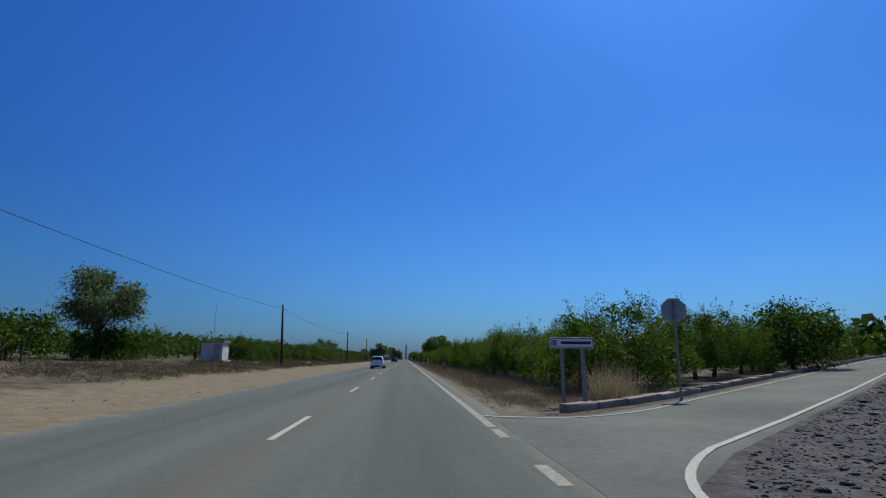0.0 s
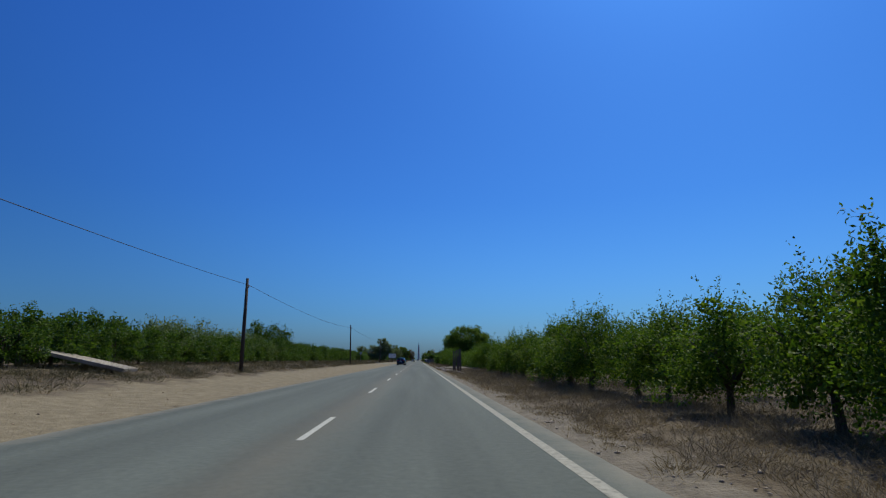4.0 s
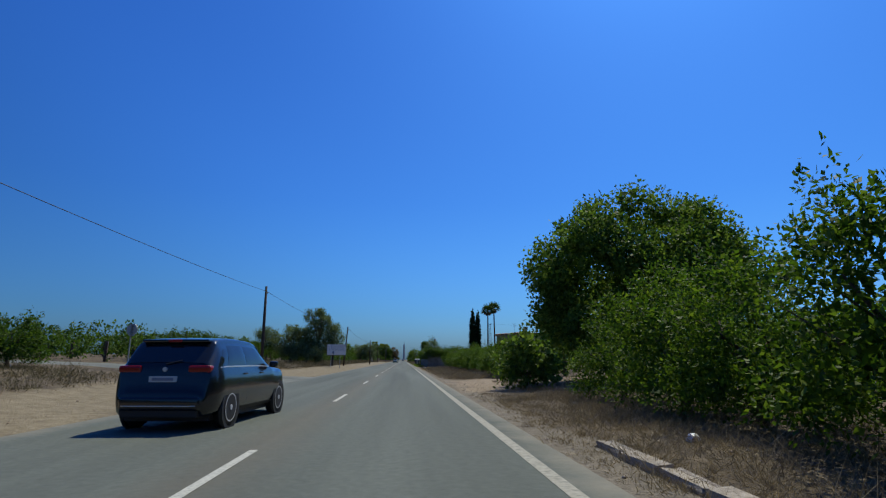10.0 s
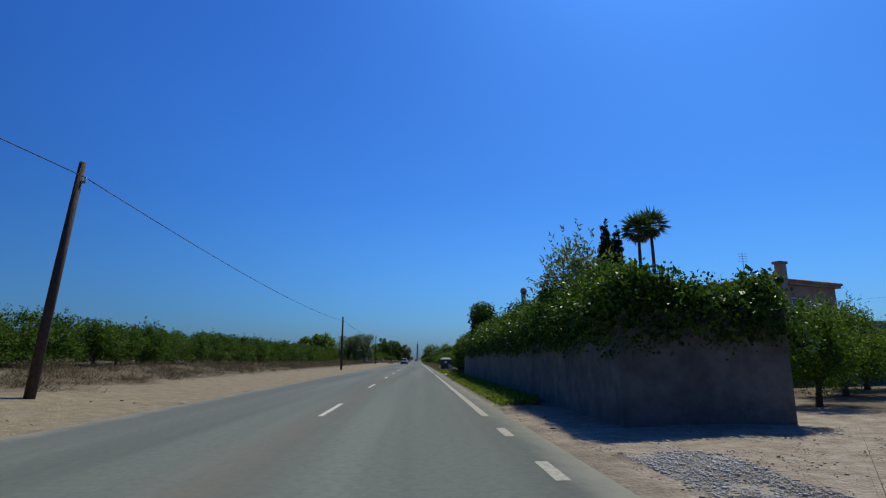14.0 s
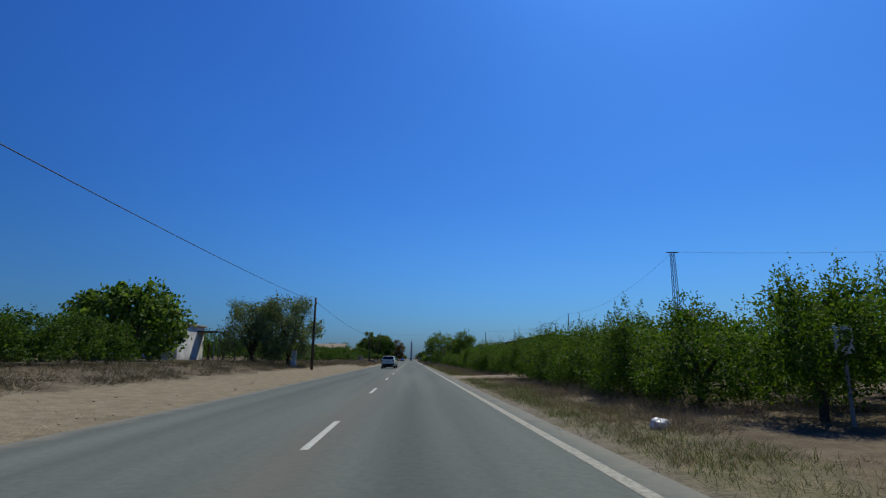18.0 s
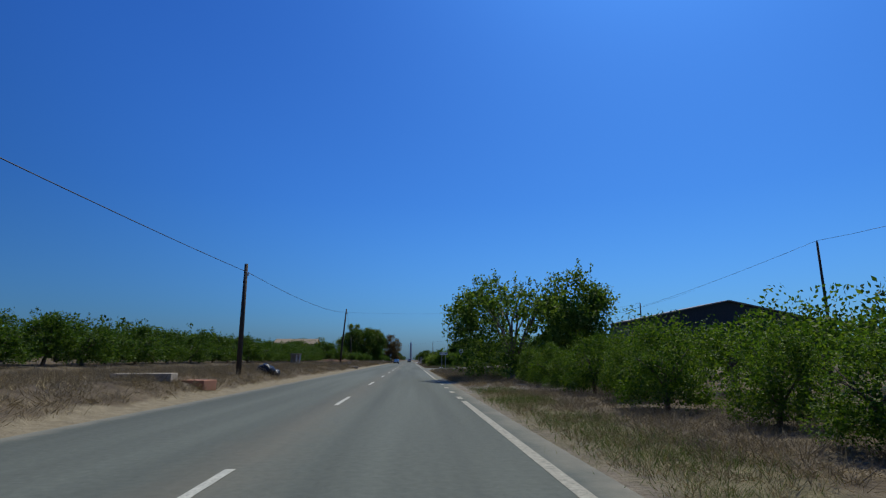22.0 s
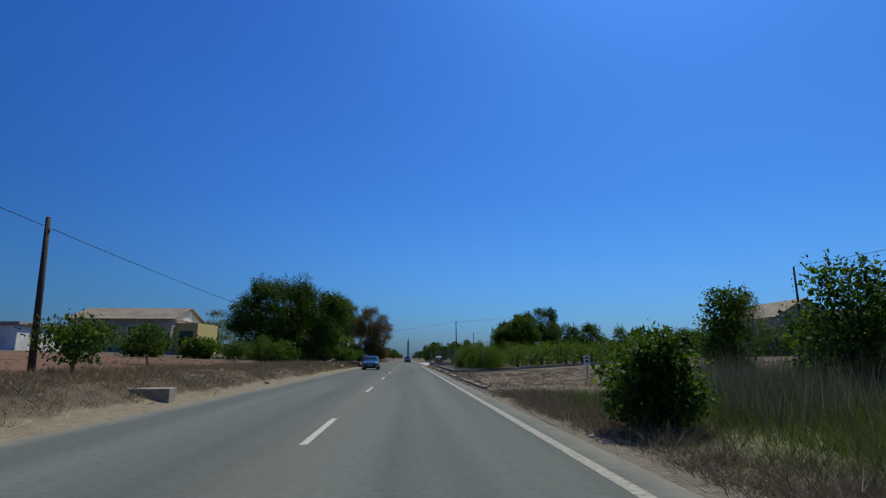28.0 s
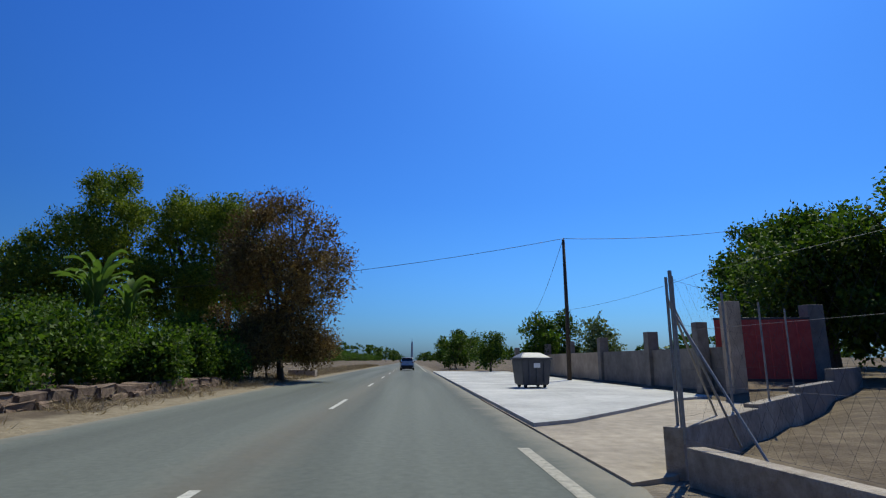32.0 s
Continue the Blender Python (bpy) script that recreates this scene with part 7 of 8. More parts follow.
for px in (-44.5, -41, -37.5, -34.2):
    window(lh, px, px + 1.4, 631.98, 3.6, 5.0)
part("garage_door", box(-33.0, -31.8, 631.93, 631.99, 1.4, 4.0, 0.01), M["brick"], lh)
rh = thing("tan_roofed_house", "cream farmhouse with a long tan roof behind the field", "house", pose(0, 0, 0))
part("wall", gable(62, 72, 639, 659, 1.2, 8.3, 11.2), M["cream_wall"], rh)
roof_slopes(rh, 62, 72, 639, 659, 8.3, 11.2, M["tan_roof"], "y", 0.5)
window(rh, 65.4, 66.5, 638.98, 5.4, 6.9)
window(rh, 68.4, 69.5, 638.98, 5.4, 6.9)
for py in (643, 648.5, 654):
    w_ = part("window", box(61.96, 62.02, py, py + 1.2, 5.2, 6.6), M["glass"], rh, "dark glazed window")
    for za, zb in ((5.1, 5.2), (6.6, 6.7)):
        part("frame", box(61.93, 62.0, py - 0.1, py + 1.3, za, zb, 0.008), M["sign_white"], w_)
ha = thing("aerial", "thin television aerial on the tan roof", "aerial", pose(64.4, 650, 9.7))
part("mast", tube([(0, 0, -0.4), (0, 0, 1.6)], [0.03, 0.02], 6), M["steel"], ha)
for k in range(3):
    part("rod", tube([(-0.4, 0, 1.5 - 0.2 * k), (0.4, 0, 1.5 - 0.2 * k)], [0.014, 0.014], 5), M["steel"], ha)
rr = thing("red_roofed_house", "lower house with a dark red tile roof", "house", pose(0, 0, 0))
part("wall", gable(73.5, 90, 634, 644, 1.0, 7.0, 9.4, "x"), M["pink_wall"], rr)
roof_slopes(rr, 73.5, 90, 634, 644, 7.0, 9.4, M["brick"], "x", 0.5)

# ---- fenced orchard and the paved yard ----
lw = tagged(new("wall_orchard"), "low grey concrete wall under a wire fence", "wall", kind="structure")
for k in range(12):
    part("panel", box(3.62, 3.84, 598.6 + k * 2.93, 601.49 + k * 2.93, -0.15, 0.25 + 0.02 * (k % 2), 0.015), M["old_concrete"], lw)
for k in range(12):
    part("panel", box(-0.1, 0.1, 0.0, 2.99, -0.3, 0.25, 0.015), M["old_concrete"], lw, at=pose(3.85 + k * 2.34, 598.65 + k * 1.87, max(0.0, ground_z(4.5 + k * 2.34)), 0, 0, -51.4))
for a, b, h, m in (((3.73, 633.9), (3.2, 637.6), 0.34, "old_concrete"), ((3.16, 638.0), (5.6, 640.4), 0.5, "old_concrete"), ((5.6, 640.4), (8.2, 643.0), 0.52, "old_concrete"), ((8.2, 643.0), (11.6, 646.3), 0.6, "grey_wall"), ((11.6, 646.3), (15.5, 650.0), 0.8, "grey_wall")):
    dd = math.dist(a, b)
    part("end_panel", box(-0.11, 0.11, 0.004, dd - 0.004, -0.2, h, 0.015), M[m], lw, at=pose(a[0], a[1], max(0.0, ground_z(a[0])) , 0, 0, math.degrees(math.atan2(a[0] - b[0], b[1] - a[1]))))
wf = thing("wire_fence", "galvanised wire fence on thin posts round the orchard", "fence", pose(0, 0, 0))


def fence_line(a, b, step, h, z0, brace=True):
    a, b = Vector(a), Vector(b)
    n = max(1, round((b - a).length / step))
    for k in range(n + 1):
        q = a.lerp(b, k / n)
        zz = z0 + max(0, ground_z(q.x))
        part("post", tube([(q.x, q.y, zz), (q.x, q.y, zz + h)], [0.018, 0.018], 7), M["steel"], wf)
    az, ln = math.degrees(math.atan2(-(b - a).x, (b - a).y)), (b - a).length
    me_v, me_f = [], []
    r = 0.0013
    for z in np.linspace(0.05, h - 0.05, 4):
        me_v += [(-r, 0, z0 + z - r), (r, 0, z0 + z + r), (r, ln, z0 + z + r), (-r, ln, z0 + z - r)]
    u = 0.16
    for i in range(int(ln / u)):
        for s in (1, -1):
            y0 = i * u
            y1 = y0 + s * (h - 0.1) * 0.55
            if not 0 <= y1 <= ln:
                continue
            me_v += [(0, y0 - r, z0 + 0.05), (0, y0 + r, z0 + 0.05), (0, y1 + r, z0 + h - 0.05), (0, y1 - r, z0 + h - 0.05)]
    me_f = np.arange(len(me_v)).reshape(-1, 4)
    link_mesh("wire_mesh", fast_mesh("wire_mesh", me_v, me_f), M["dark_metal"], wf, at=pose(a.x, a.y, max(0, ground_z((a.x + b.x) / 2)), 0, 0, az))
    if brace:
        d = (b - a).normalized() * 1.5
        part("brace", tube([(a.x + d.x, a.y + d.y, z0 + max(0, ground_z(a.x))), (a.x, a.y, z0 + max(0, ground_z(a.x)) + h * 0.85)], [0.015, 0.015], 7), M["steel"], wf)


fence_line((3.73, 598.7, 0), (3.73, 633.8, 0), 3.1, 1.85, 0.25)
fence_line((3.73, 633.8, 0), (3.2, 637.8, 0), 3.9, 1.85, 0.34, False)
for k in range(5):
    fence_line((3.85 + 5.46 * k, 598.65 + 4.37 * k, 0), (9.31 + 5.46 * k, 603.02 + 4.37 * k, 0), 3.5, 1.85, 0.25, k == 0)
fence_line((3.3, 638.15, 0), (8.2, 643.0, 0), 2.4, 1.75, 0.48)
part("brace", tube([(3.62, 637.0, 0.25), (3.4, 638.3, 1.9)], [0.015, 0.015], 7), M["steel"], wf)
part("brace", tube([(4.3, 638.6, 0.2), (3.42, 638.3, 1.95)], [0.015, 0.015], 7), M["steel"], wf)
part("post", tube([(3.28, 638.0, 0), (3.28, 638.0, 2.3)], [0.024, 0.024], 8), M["steel"], wf)

def flat_slab(name, pts, z, thick, material, label):
    """A level slab with the given corners (x, y)."""
    bm = bmesh.new()
    hi = [bm.verts.new((x, y, z)) for x, y in pts]
    lo = [bm.verts.new((x, y, z - thick)) for x, y in pts]
    bm.faces.new(hi)
    for i in range(len(pts)):
        k = (i + 1) % len(pts)
        bm.faces.new((hi[k], hi[i], lo[i], lo[k]))
    bmesh.ops.recalc_face_normals(bm, faces=bm.faces[:])
    return tagged(part(name, bm, M[material], None), label, "pavement", kind="structure")


flat_slab("apron", [(3.35, 160.9), (3.3, 157.6), (3.55, 154.6), (5.2, 153.4), (6.9, 154.6), (8.9, 157.6), (8.3, 161.2), (7.3, 163.6), (5.6, 162.6)], 0.16, 0.3, "sand_concrete", "cracked sandy concrete apron of a field entrance")
for ax, ay, bx, by in ((3.4, 158.9, 5.3, 158.2), (5.3, 158.2, 6.6, 159.6), (6.6, 159.6, 8.6, 159.2), (5.3, 158.2, 5.7, 155.6), (5.7, 155.6, 5.4, 153.6), (6.6, 159.6, 6.2, 162.8)):
    dd = math.dist((ax, ay), (bx, by))
    part("crack", box(-0.018, 0.018, 0, dd, 0.1605, 0.164), M["bin"], bpy.data.objects["apron"], at=pose(ax, ay, 0, 0, 0, math.degrees(math.atan2(ax - bx, by - ay))))
st = thing("tree_stump", "weathered grey cut tree trunk with broken limb stubs", "stump", pose(9.3, 159.6, ground_z(9.3)))
part("trunk", tube([(0, 0, -0.2), (0.02, 0, 0.15), (0.0, 0.02, 0.7), (0.03, 0, 1.2), (0.02, 0.0, 1.42)], [0.36, 0.25, 0.21, 0.24, 0.2], 11), M["fig_bark"], st, smooth=True)
for ex, ez in ((-0.42, 1.52), (0.36, 1.58)):
    part("limb_stub", tube([(0.02, 0, 1.16), (ex * 0.6, 0.02, 1.36), (ex, 0.0, ez)], [0.17, 0.14, 0.1], 9), M["fig_bark"], st, smooth=True)
lb = thing("timber_beam", "grey timber beam lying at the edge of the apron", "beam", pose(8.3, 158.4, 0.19, 0, 1.5, -62))
part("shaft", box(-0.08, 0.08, -1.3, 1.3, -0.03, 0.1, 0.015), M["post_wood"], lb)
flat_slab("yard", [(2.55, 642.4), (3.5, 643.0), (5.8, 645.6), (8.6, 649.0), (10.9, 650.2), (10.9, 692), (2.55, 692)], 0.085, 0.25, "concrete", "sunlit pale concrete yard beside the road")
flat_slab("yard_apron", [(2.5, 637.6), (3.1, 637.9), (10.8, 645.6), (10.9, 650.1), (2.5, 650.1)], 0.012, 0.2, "sand_concrete", "dusty sand-coloured concrete apron in front of the yard")
yw = tagged(new("wall_yard"), "garden wall of ochre panels between grey pillars", "wall", kind="structure")
for k in range(7):
    y = 649.6 + 6.3 * k
    hp = 2.4 if k else 3.1
    part("pillar", box(-0.24, 0.24, -0.24, 0.24, 0.0, hp, 0.02), M["grey_wall"] if k else M["plaster"], yw, "grey rendered pillar" if k else "tall ochre plaster pillar", at=pose(10.95, y, 0.1))
    if k < 6:
        part("panel", box(-0.08, 0.08, 0.25, 6.05, 0.0, 1.6, 0.01), M["grey_wall"] if k in (0, 1) else M["plaster"], yw, at=pose(10.95, y, 0.1))
part("pillar", box(-0.2, 0.2, -0.2, 0.2, 0.0, 2.5, 0.02), M["grey_wall"], yw, "grey rendered pillar", at=pose(10.6, 651.0, 0.1))
part("pillar", box(-0.3, 0.3, -0.25, 0.25, 0.0, 3.0, 0.02), M["grey_wall"], yw, "grey rendered pillar", at=pose(14.9, 651.0, 0.25))
gt = thing("metal_gate", "faded red sheet-metal gate between pillars", "gate", pose(14.6, 650.6, 0.4, 0, 0, 80))
part("gate_frame", box(-0.03, 0.03, 0.1, 3.4, 0.1, 0.2, 0.01), M["dark_metal"], gt)
for k in range(7):
    part("sheet", box(-0.02, 0.02, 0.1 + 0.47 * k, 0.1 + 0.47 * k + 0.455, 0.2, 2.3, 0.005), M["red_paint"], gt)
part("gate_frame", box(-0.03, 0.03, 0.1, 3.4, 2.3, 2.38, 0.01), M["dark_metal"], gt)

# ---- overhead lines on the right ----
def pole_at(x, y, h, r=0.12, label="dark timber utility pole in the fields"):
    z = ground_z(x)
    p = thing("utility_pole", label, "utility pole", pose(x, y, z), "utility poles")
    part("shaft", tube([(0, 0, -0.3), (0.03, 0, (h - z) * 0.5), (0, 0, h - z)], [r * 1.15, r, r * 0.75], 9), M["pole"], p, smooth=True)
    part("insulator", tube([(0, 0, h - z), (0, 0, h - z + 0.06), (0, 0, h - z + 0.12)], [0.02, 0.05, 0.025], 8), M["lamp"], p)
    return Vector((x, y, h + 0.08))


R1, R2, R3 = pole_at(36, 475.6, 11.5), pole_at(22.5, 518.6, 9.4), pole_at(54.3, 556, 14.4, 0.16)
R4, R5, R6 = pole_at(50.1, 617.8, 13.0, 0.15), pole_at(9.7, 664.7, 8.7), pole_at(19.6, 716.6, 8.6)
L1 = pole_at(-16, 735, 8.0)
pole_at(44, 330, 9.5), pole_at(-30, 760, 9.0), pole_at(13, 830, 8.5), pole_at(-12, 900, 8.0)
lt = thing("lattice_pylon", "slim steel lattice pylon above the orchard", "pylon", pose(37.5, 426.6, ground_z(37.5)))
hh = 15.4
for sx, sy in ((-1, -1), (1, -1), (1, 1), (-1, 1)):
    part("leg", tube([(sx * 0.42, sy * 0.42, -0.3), (sx * 0.22, sy * 0.22, hh)], [0.05, 0.035], 5), M["dark_metal"], lt)
for k in range(20):
    z = 0.3 + k * hh / 20.5
    w, w2 = 0.42 - 0.2 * z / hh, 0.42 - 0.2 * (z + 0.7) / hh
    for sx, sy, tx, ty in ((-1, -1, 1, -1), (1, -1, 1, 1), (1, 1, -1, 1), (-1, 1, -1, -1)):
        part("lattice_bar", tube([(sx * w, sy * w, z), (tx * w2, ty * w2, z + 0.7)], [0.025, 0.025], 4), M["dark_metal"], lt)
part("crossarm", box(-0.9, 0.9, -0.06, 0.06, hh - 0.15, hh - 0.03), M["dark_metal"], lt)
LT = Vector((37.5, 426.6, 16.5))
for a, b, s in ((LT, R1, 2.2), (LT, (140, 385, 19), 3.0), (R1, (34, 540, 8.5), 0.8), (R2, R3, 0.9), (R3, R4, 1.0),  (R4, (70, 560, 18), 1.2), (R5, (-21, 668, 5.6), 0.6), (R5, (29.5, 668, 11.4), 0.5), (R6, (29.5, 668, 11.0), 1.6), (R5, R6, 0.5), (tops[10], (-15.5, 640, 6.5), 0.6)):
    cable("overhead_cable", a, b, s, 0.016)
cable("overhead_cable", tops[9], R2, 0.5, 0.007)
# far radio tower on the road's axis and white farm buildings
rt = thing("radio_tower", "distant tall grey tower at the end of the road", "tower", pose(2, 2600, 0))
part("shaft", tube([(0, 0, 0), (0, 0, 55), (0, 0, 66)], [4.5, 3.6, 2.4], 8), M["sign_back"], rt)
part("antenna", tube([(0, 0, 66), (0, 0, 80)], [1.0, 0.4], 6), M["sign_back"], rt)
for x, y, w, h in ((-120, 900, 30, 8), (-150, 760, 22, 6), (-80, 1300, 24, 9), (-62, 640, 10, 6)):
    fb = thing("farm_building", "distant white farm building above the orchards", "building", pose(x, y, 0), "distant buildings")
    part("wall", box(-w / 2, w / 2, -6, 6, 0, h, 0.1), M["white_wall"], fb)
    part("roof", box(-w / 2 - 0.4, w / 2 + 0.4, -6.4, 6.4, h + 0.01, h + 0.5, 0.05), M["sheet_roof"], fb)

# ---- vehicles ----
def hull(W, L, H, belt, sill, stations_top):
    """Returns the skin of a car as a function of the station y and of v, from the sill (0) over the shoulder (1) and the roof edge (2) to the middle (3)."""
    w = W / 2
    ty, tz = np.array([p[0] for p in stations_top]), np.array([p[1] for p in stations_top])

    def top(y):
        return float(np.mean([np.interp(y + d, ty, tz) for d in (-0.035, -0.018, 0, 0.018, 0.035)])) if 0.04 < y < L - 0.04 else float(np.interp(y, ty, tz))

    def skin(y, v, side=1, out=0.0):
        zt = top(y)
        k = 1.0
        if y < 0.55:
            k -= 0.2 * (1 - y / 0.55) ** 2.8
        if y > L - 1.0:
            k -= 0.3 * ((y - L + 1.0) / 1.0) ** 2.4
        ww = w * k
        zb = sill + 0.14 * max(0.0, 1 - y / 0.12) + 0.1 * max(0.0, (y - L + 0.15) / 0.15)
        zs = min(belt, zt - 0.035)
        f = min(1.0, max(0.0, (zt - belt) / (H - belt)))
        wt = ww * (0.84 - 0.1 * f)
        if v <= 1:
            px = ww * float(np.interp(v, (0, 0.1, 0.35, 0.55, 0.8, 0.93, 1), (0.86, 0.955, 0.995, 1.0, 0.985, 0.962, 0.93)))
            pz = zb + (zs - zb) * v
        elif v <= 2:
            s = v - 1
            px = ww * 0.93 + (wt - ww * 0.93) * s + 0.035 * f * math.sin(math.pi * s)
            pz = zs + (zt - 0.055 * f - 0.012 - zs) * s
        else:
            s = v - 2
            px = wt * math.cos(s * math.pi / 2) ** 0.75 if s < 1 else 0.0
            pz = zt - 0.055 * f - 0.012 + (0.055 * f + 0.012) * min(1.0, 3.2 * s) ** 0.6 + 0.02 * s
        return Vector((side * px, y, pz))

    def lifted(y, v, side, out):
        p = skin(y, v, side)
        e = 0.012
        a = skin(min(L - 0.001, y + e), v, side) - skin(max(0.001, y - e), v, side)
        b = skin(y, min(2.999, v + e), side) - skin(y, max(0.0, v - e), side)
        n = a.cross(b)
        if n.length > 0:
            n.normalize()
            if n.dot(p - Vector((0, min(max(y, 1.0), L - 1.0), 0.7))) < 0:
                n = -n
            p += n * out
        return p

    return skin, lifted, top


def patch(lifted, ys, vs, side, out, slant=(0.0, 0.0)):
    """A panel that lies on the skin; its two ends lean by slant from bottom to top."""
    bm = bmesh.new()
    nv = len(vs)
    g = []
    for i, y in enumerate(ys):
        s = i / (len(ys) - 1)
        g.append([bm.verts.new(lifted(y + (slant[0] * (1 - s) + slant[1] * s) * (j / (nv - 1)), v, side, out * (1 if 0 < i < len(ys) - 1 and 0 < j < nv - 1 else 0.3))) for j, v in enumerate(vs)])
    for i in range(len(ys) - 1):
        for j in range(nv - 1):
            bm.faces.new((g[i][j], g[i + 1][j], g[i + 1][j + 1], g[i][j + 1]))
    return bm


def mirrored(lifted, ys, vs, out):
    """A panel across the middle of the car, from one roof edge to the other."""
    bm = bmesh.new()
    g = [[bm.verts.new(lifted(y, v, sd, out)) for sd, v in [(1, v) for v in vs] + [(-1, v) for v in vs[::-1]][1:]] for y in ys]
    for a, b in zip(g, g[1:]):
        for j in range(len(a) - 1):
            bm.faces.new((a[j], b[j], b[j + 1], a[j + 1]))
    return bm


def car(label, x, y, turn, paint, roof_paint, L, W, H, belt, sill, wr, rear_axle, front_axle, tail, roof0, roof1, hood, nose_z, lamp_kind="tall", clad=False, chrome=False):
    """A car whose rear bumper stands at its origin and which points along +y. tail: the height of the bumper's top and of the rear window's foot, and its station."""
    t = thing("car", label, "car", pose(x, y, 0.012, 0, 0, turn), "vehicles")
    w = W / 2
    bump, foot, foot_y = tail
    prof = [(0, bump - 0.05), (0.035, bump), (0.06, bump + 0.06), (foot_y * 0.75, foot - 0.1), (foot_y, foot), (roof0 - 0.05, H - 0.07), (roof0 + 0.06, H - 0.03), (roof0 + 0.45, H), ((roof0 + roof1) / 2, H + 0.008), (roof1 - 0.15, H - 0.025), (roof1 + 0.02, H - 0.07),
            (hood, belt + 0.0), (hood + 0.12, belt - 0.03), (L - 0.75, nose_z + 0.1), (L - 0.3, nose_z), (L - 0.1, nose_z - 0.1), (L, nose_z - 0.25)]
    skin, lifted, top = hull(W, L, H, belt, sill, prof)

    def rear(z):      # the station at which the tail reaches the height z
        return float(np.interp(z, [p[1] for p in prof[:6]], [p[0] for p in prof[:6]]))

    bm = bmesh.new()
    ys = np.unique(np.concatenate([np.linspace(0, 0.12, 7), np.linspace(0.12, roof0 + 0.2, 16), np.linspace(roof0 + 0.2, roof1, 7), np.linspace(roof1, hood + 0.15, 11), np.linspace(hood + 0.15, L - 0.4, 5), np.linspace(L - 0.4, L, 9)]).round(4))
    vs = [0, 0.1, 0.25, 0.42, 0.6, 0.78, 0.9, 1, 1.25, 1.5, 1.75, 1.92, 2, 2.08, 2.2, 2.4, 2.7, 3]
    rings = [[bm.verts.new(skin(a, v)) for v in vs] + [bm.verts.new(skin(a, v, -1)) for v in vs[-2::-1]] for a in ys]
    for a, b in zip(rings, rings[1:]):
        for i in range(len(a)):
            j = (i + 1) % len(a)
            bm.faces.new((a[i], a[j], b[j], b[i]))
    bm.faces.new(rings[0][::-1])
    bm.faces.new(rings[-1])
    bmesh.ops.recalc_face_normals(bm, faces=bm.faces[:])
    body = part("body", bm, paint, t, smooth=True)
    lo, dark = M["black_trim"], M["glass"]
    line = lambda a, b, n: list(np.linspace(a, b, n))
    part("rear_window", mirrored(lifted, line(foot_y + 0.03, roof0 - 0.07, 7), [2.04, 2.12, 2.3, 2.6, 3.0], 0.007), dark, t, "dark tinted rear window", smooth=True)
    part("windscreen", mirrored(lifted, line(roof1 + 0.05, hood - 0.06, 7), [2.04, 2.12, 2.3, 2.6, 3.0], 0.006), dark, t, "dark windscreen", smooth=True)
    if roof_paint is not paint:
        part("roof", mirrored(lifted, line(roof0 - 0.06, roof1 + 0.04, 10), [1.88, 1.96, 2.04, 2.12, 2.3, 2.6, 3.0], 0.006), roof_paint, t, "black roof", smooth=True)
    part("spoiler", box(-w * 0.66, w * 0.66, roof0 - 0.17, roof0 + 0.1, H - 0.085, H - 0.03, 0.025), roof_paint, t)
    mid = (roof0 + roof1) / 2 + 0.12
    for s in (-1, 1):
        gv = line(1.12, 1.86, 6)
        part("side_window", patch(lifted, line(mid + 0.05, hood - 0.2, 9), gv, s, 0.006, (-0.04, roof1 + 0.05 - hood + 0.2)), dark, t, "dark tinted side window", smooth=True)
        part("side_window", patch(lifted, line(foot_y + 0.62, mid - 0.04, 8), gv, s, 0.006, (0.16, -0.04)), dark, t, "dark tinted side window", smooth=True)
        part("side_window", patch(lifted, line(foot_y + 0.3, foot_y + 0.55, 4), line(1.2, 1.75, 4), s, 0.006, (0.2, 0.16)), dark, t, "small rear quarter window", smooth=True)
        if chrome:
            part("window_trim", patch(lifted, line(foot_y + 0.28, hood - 0.2, 10), [1.04, 1.09], s, 0.009), M["rim"], t, "bright chrome strip")
        for hy in (L * 0.31, L * 0.51):
            q = lifted(hy, 0.86, s, 0.012)
            part("door_handle", box(q.x - 0.014, q.x + 0.014, hy, hy + 0.17, q.z - 0.016, q.z + 0.016, 0.01), lo if not chrome else paint, body)
        for sy in (mid + 0.005, hood - 0.02, foot_y + 0.75):
            part("door_seam", patch(lifted, [sy, sy + 0.006], line(0.16, 0.99, 7), s, 0.0015), lo, body)
        mx = s * (w * 0.96 + 0.09)
        part("mirror", box(mx - 0.09, mx + 0.09, hood - 0.34, hood - 0.2, belt - 0.01, belt + 0.12, 0.04), lo if clad else paint, t)
        part("side_sill", patch(lifted, line(rear_axle + wr * 1.05, front_axle - wr * 1.05, 4), line(0.0, 0.34 if clad else 0.1, 4), s, 0.012), lo, body)
        if lamp_kind == "wide":      # flat lamps that reach towards the middle
            z = foot - 0.06
            part("tail_lamp", box(s * w * 0.66 - 0.2, s * w * 0.66 + 0.2, rear(z) - 0.028, rear(z) + 0.2, z - 0.065, z + 0.055, 0.035), M["tail"], t, "flat red tail lamp")
        else:
            z = foot - (0.12 if clad else 0.06)
            tl = part("tail_lamp", box(s * w * 0.79 - (0.15 if clad else 0.08), s * w * 0.79 + 0.09, rear(z) - 0.02, rear(z) + (0.3 if clad else 0.2), z - (0.085 if clad else 0.17), z + (0.085 if clad else 0.17), 0.06), M["dark_tail"] if clad else M["tail"], t, "dark almond-shaped tail lamp" if clad else "tall rounded red tail lamp", smooth=True)
            part("turn_lens", box(s * w * 0.79 - 0.05, s * w * 0.79 + 0.04, rear(z) - 0.026, rear(z) + 0.02, z - 0.045, z + 0.045, 0.02), M["amber"], tl, "amber turn signal lens")
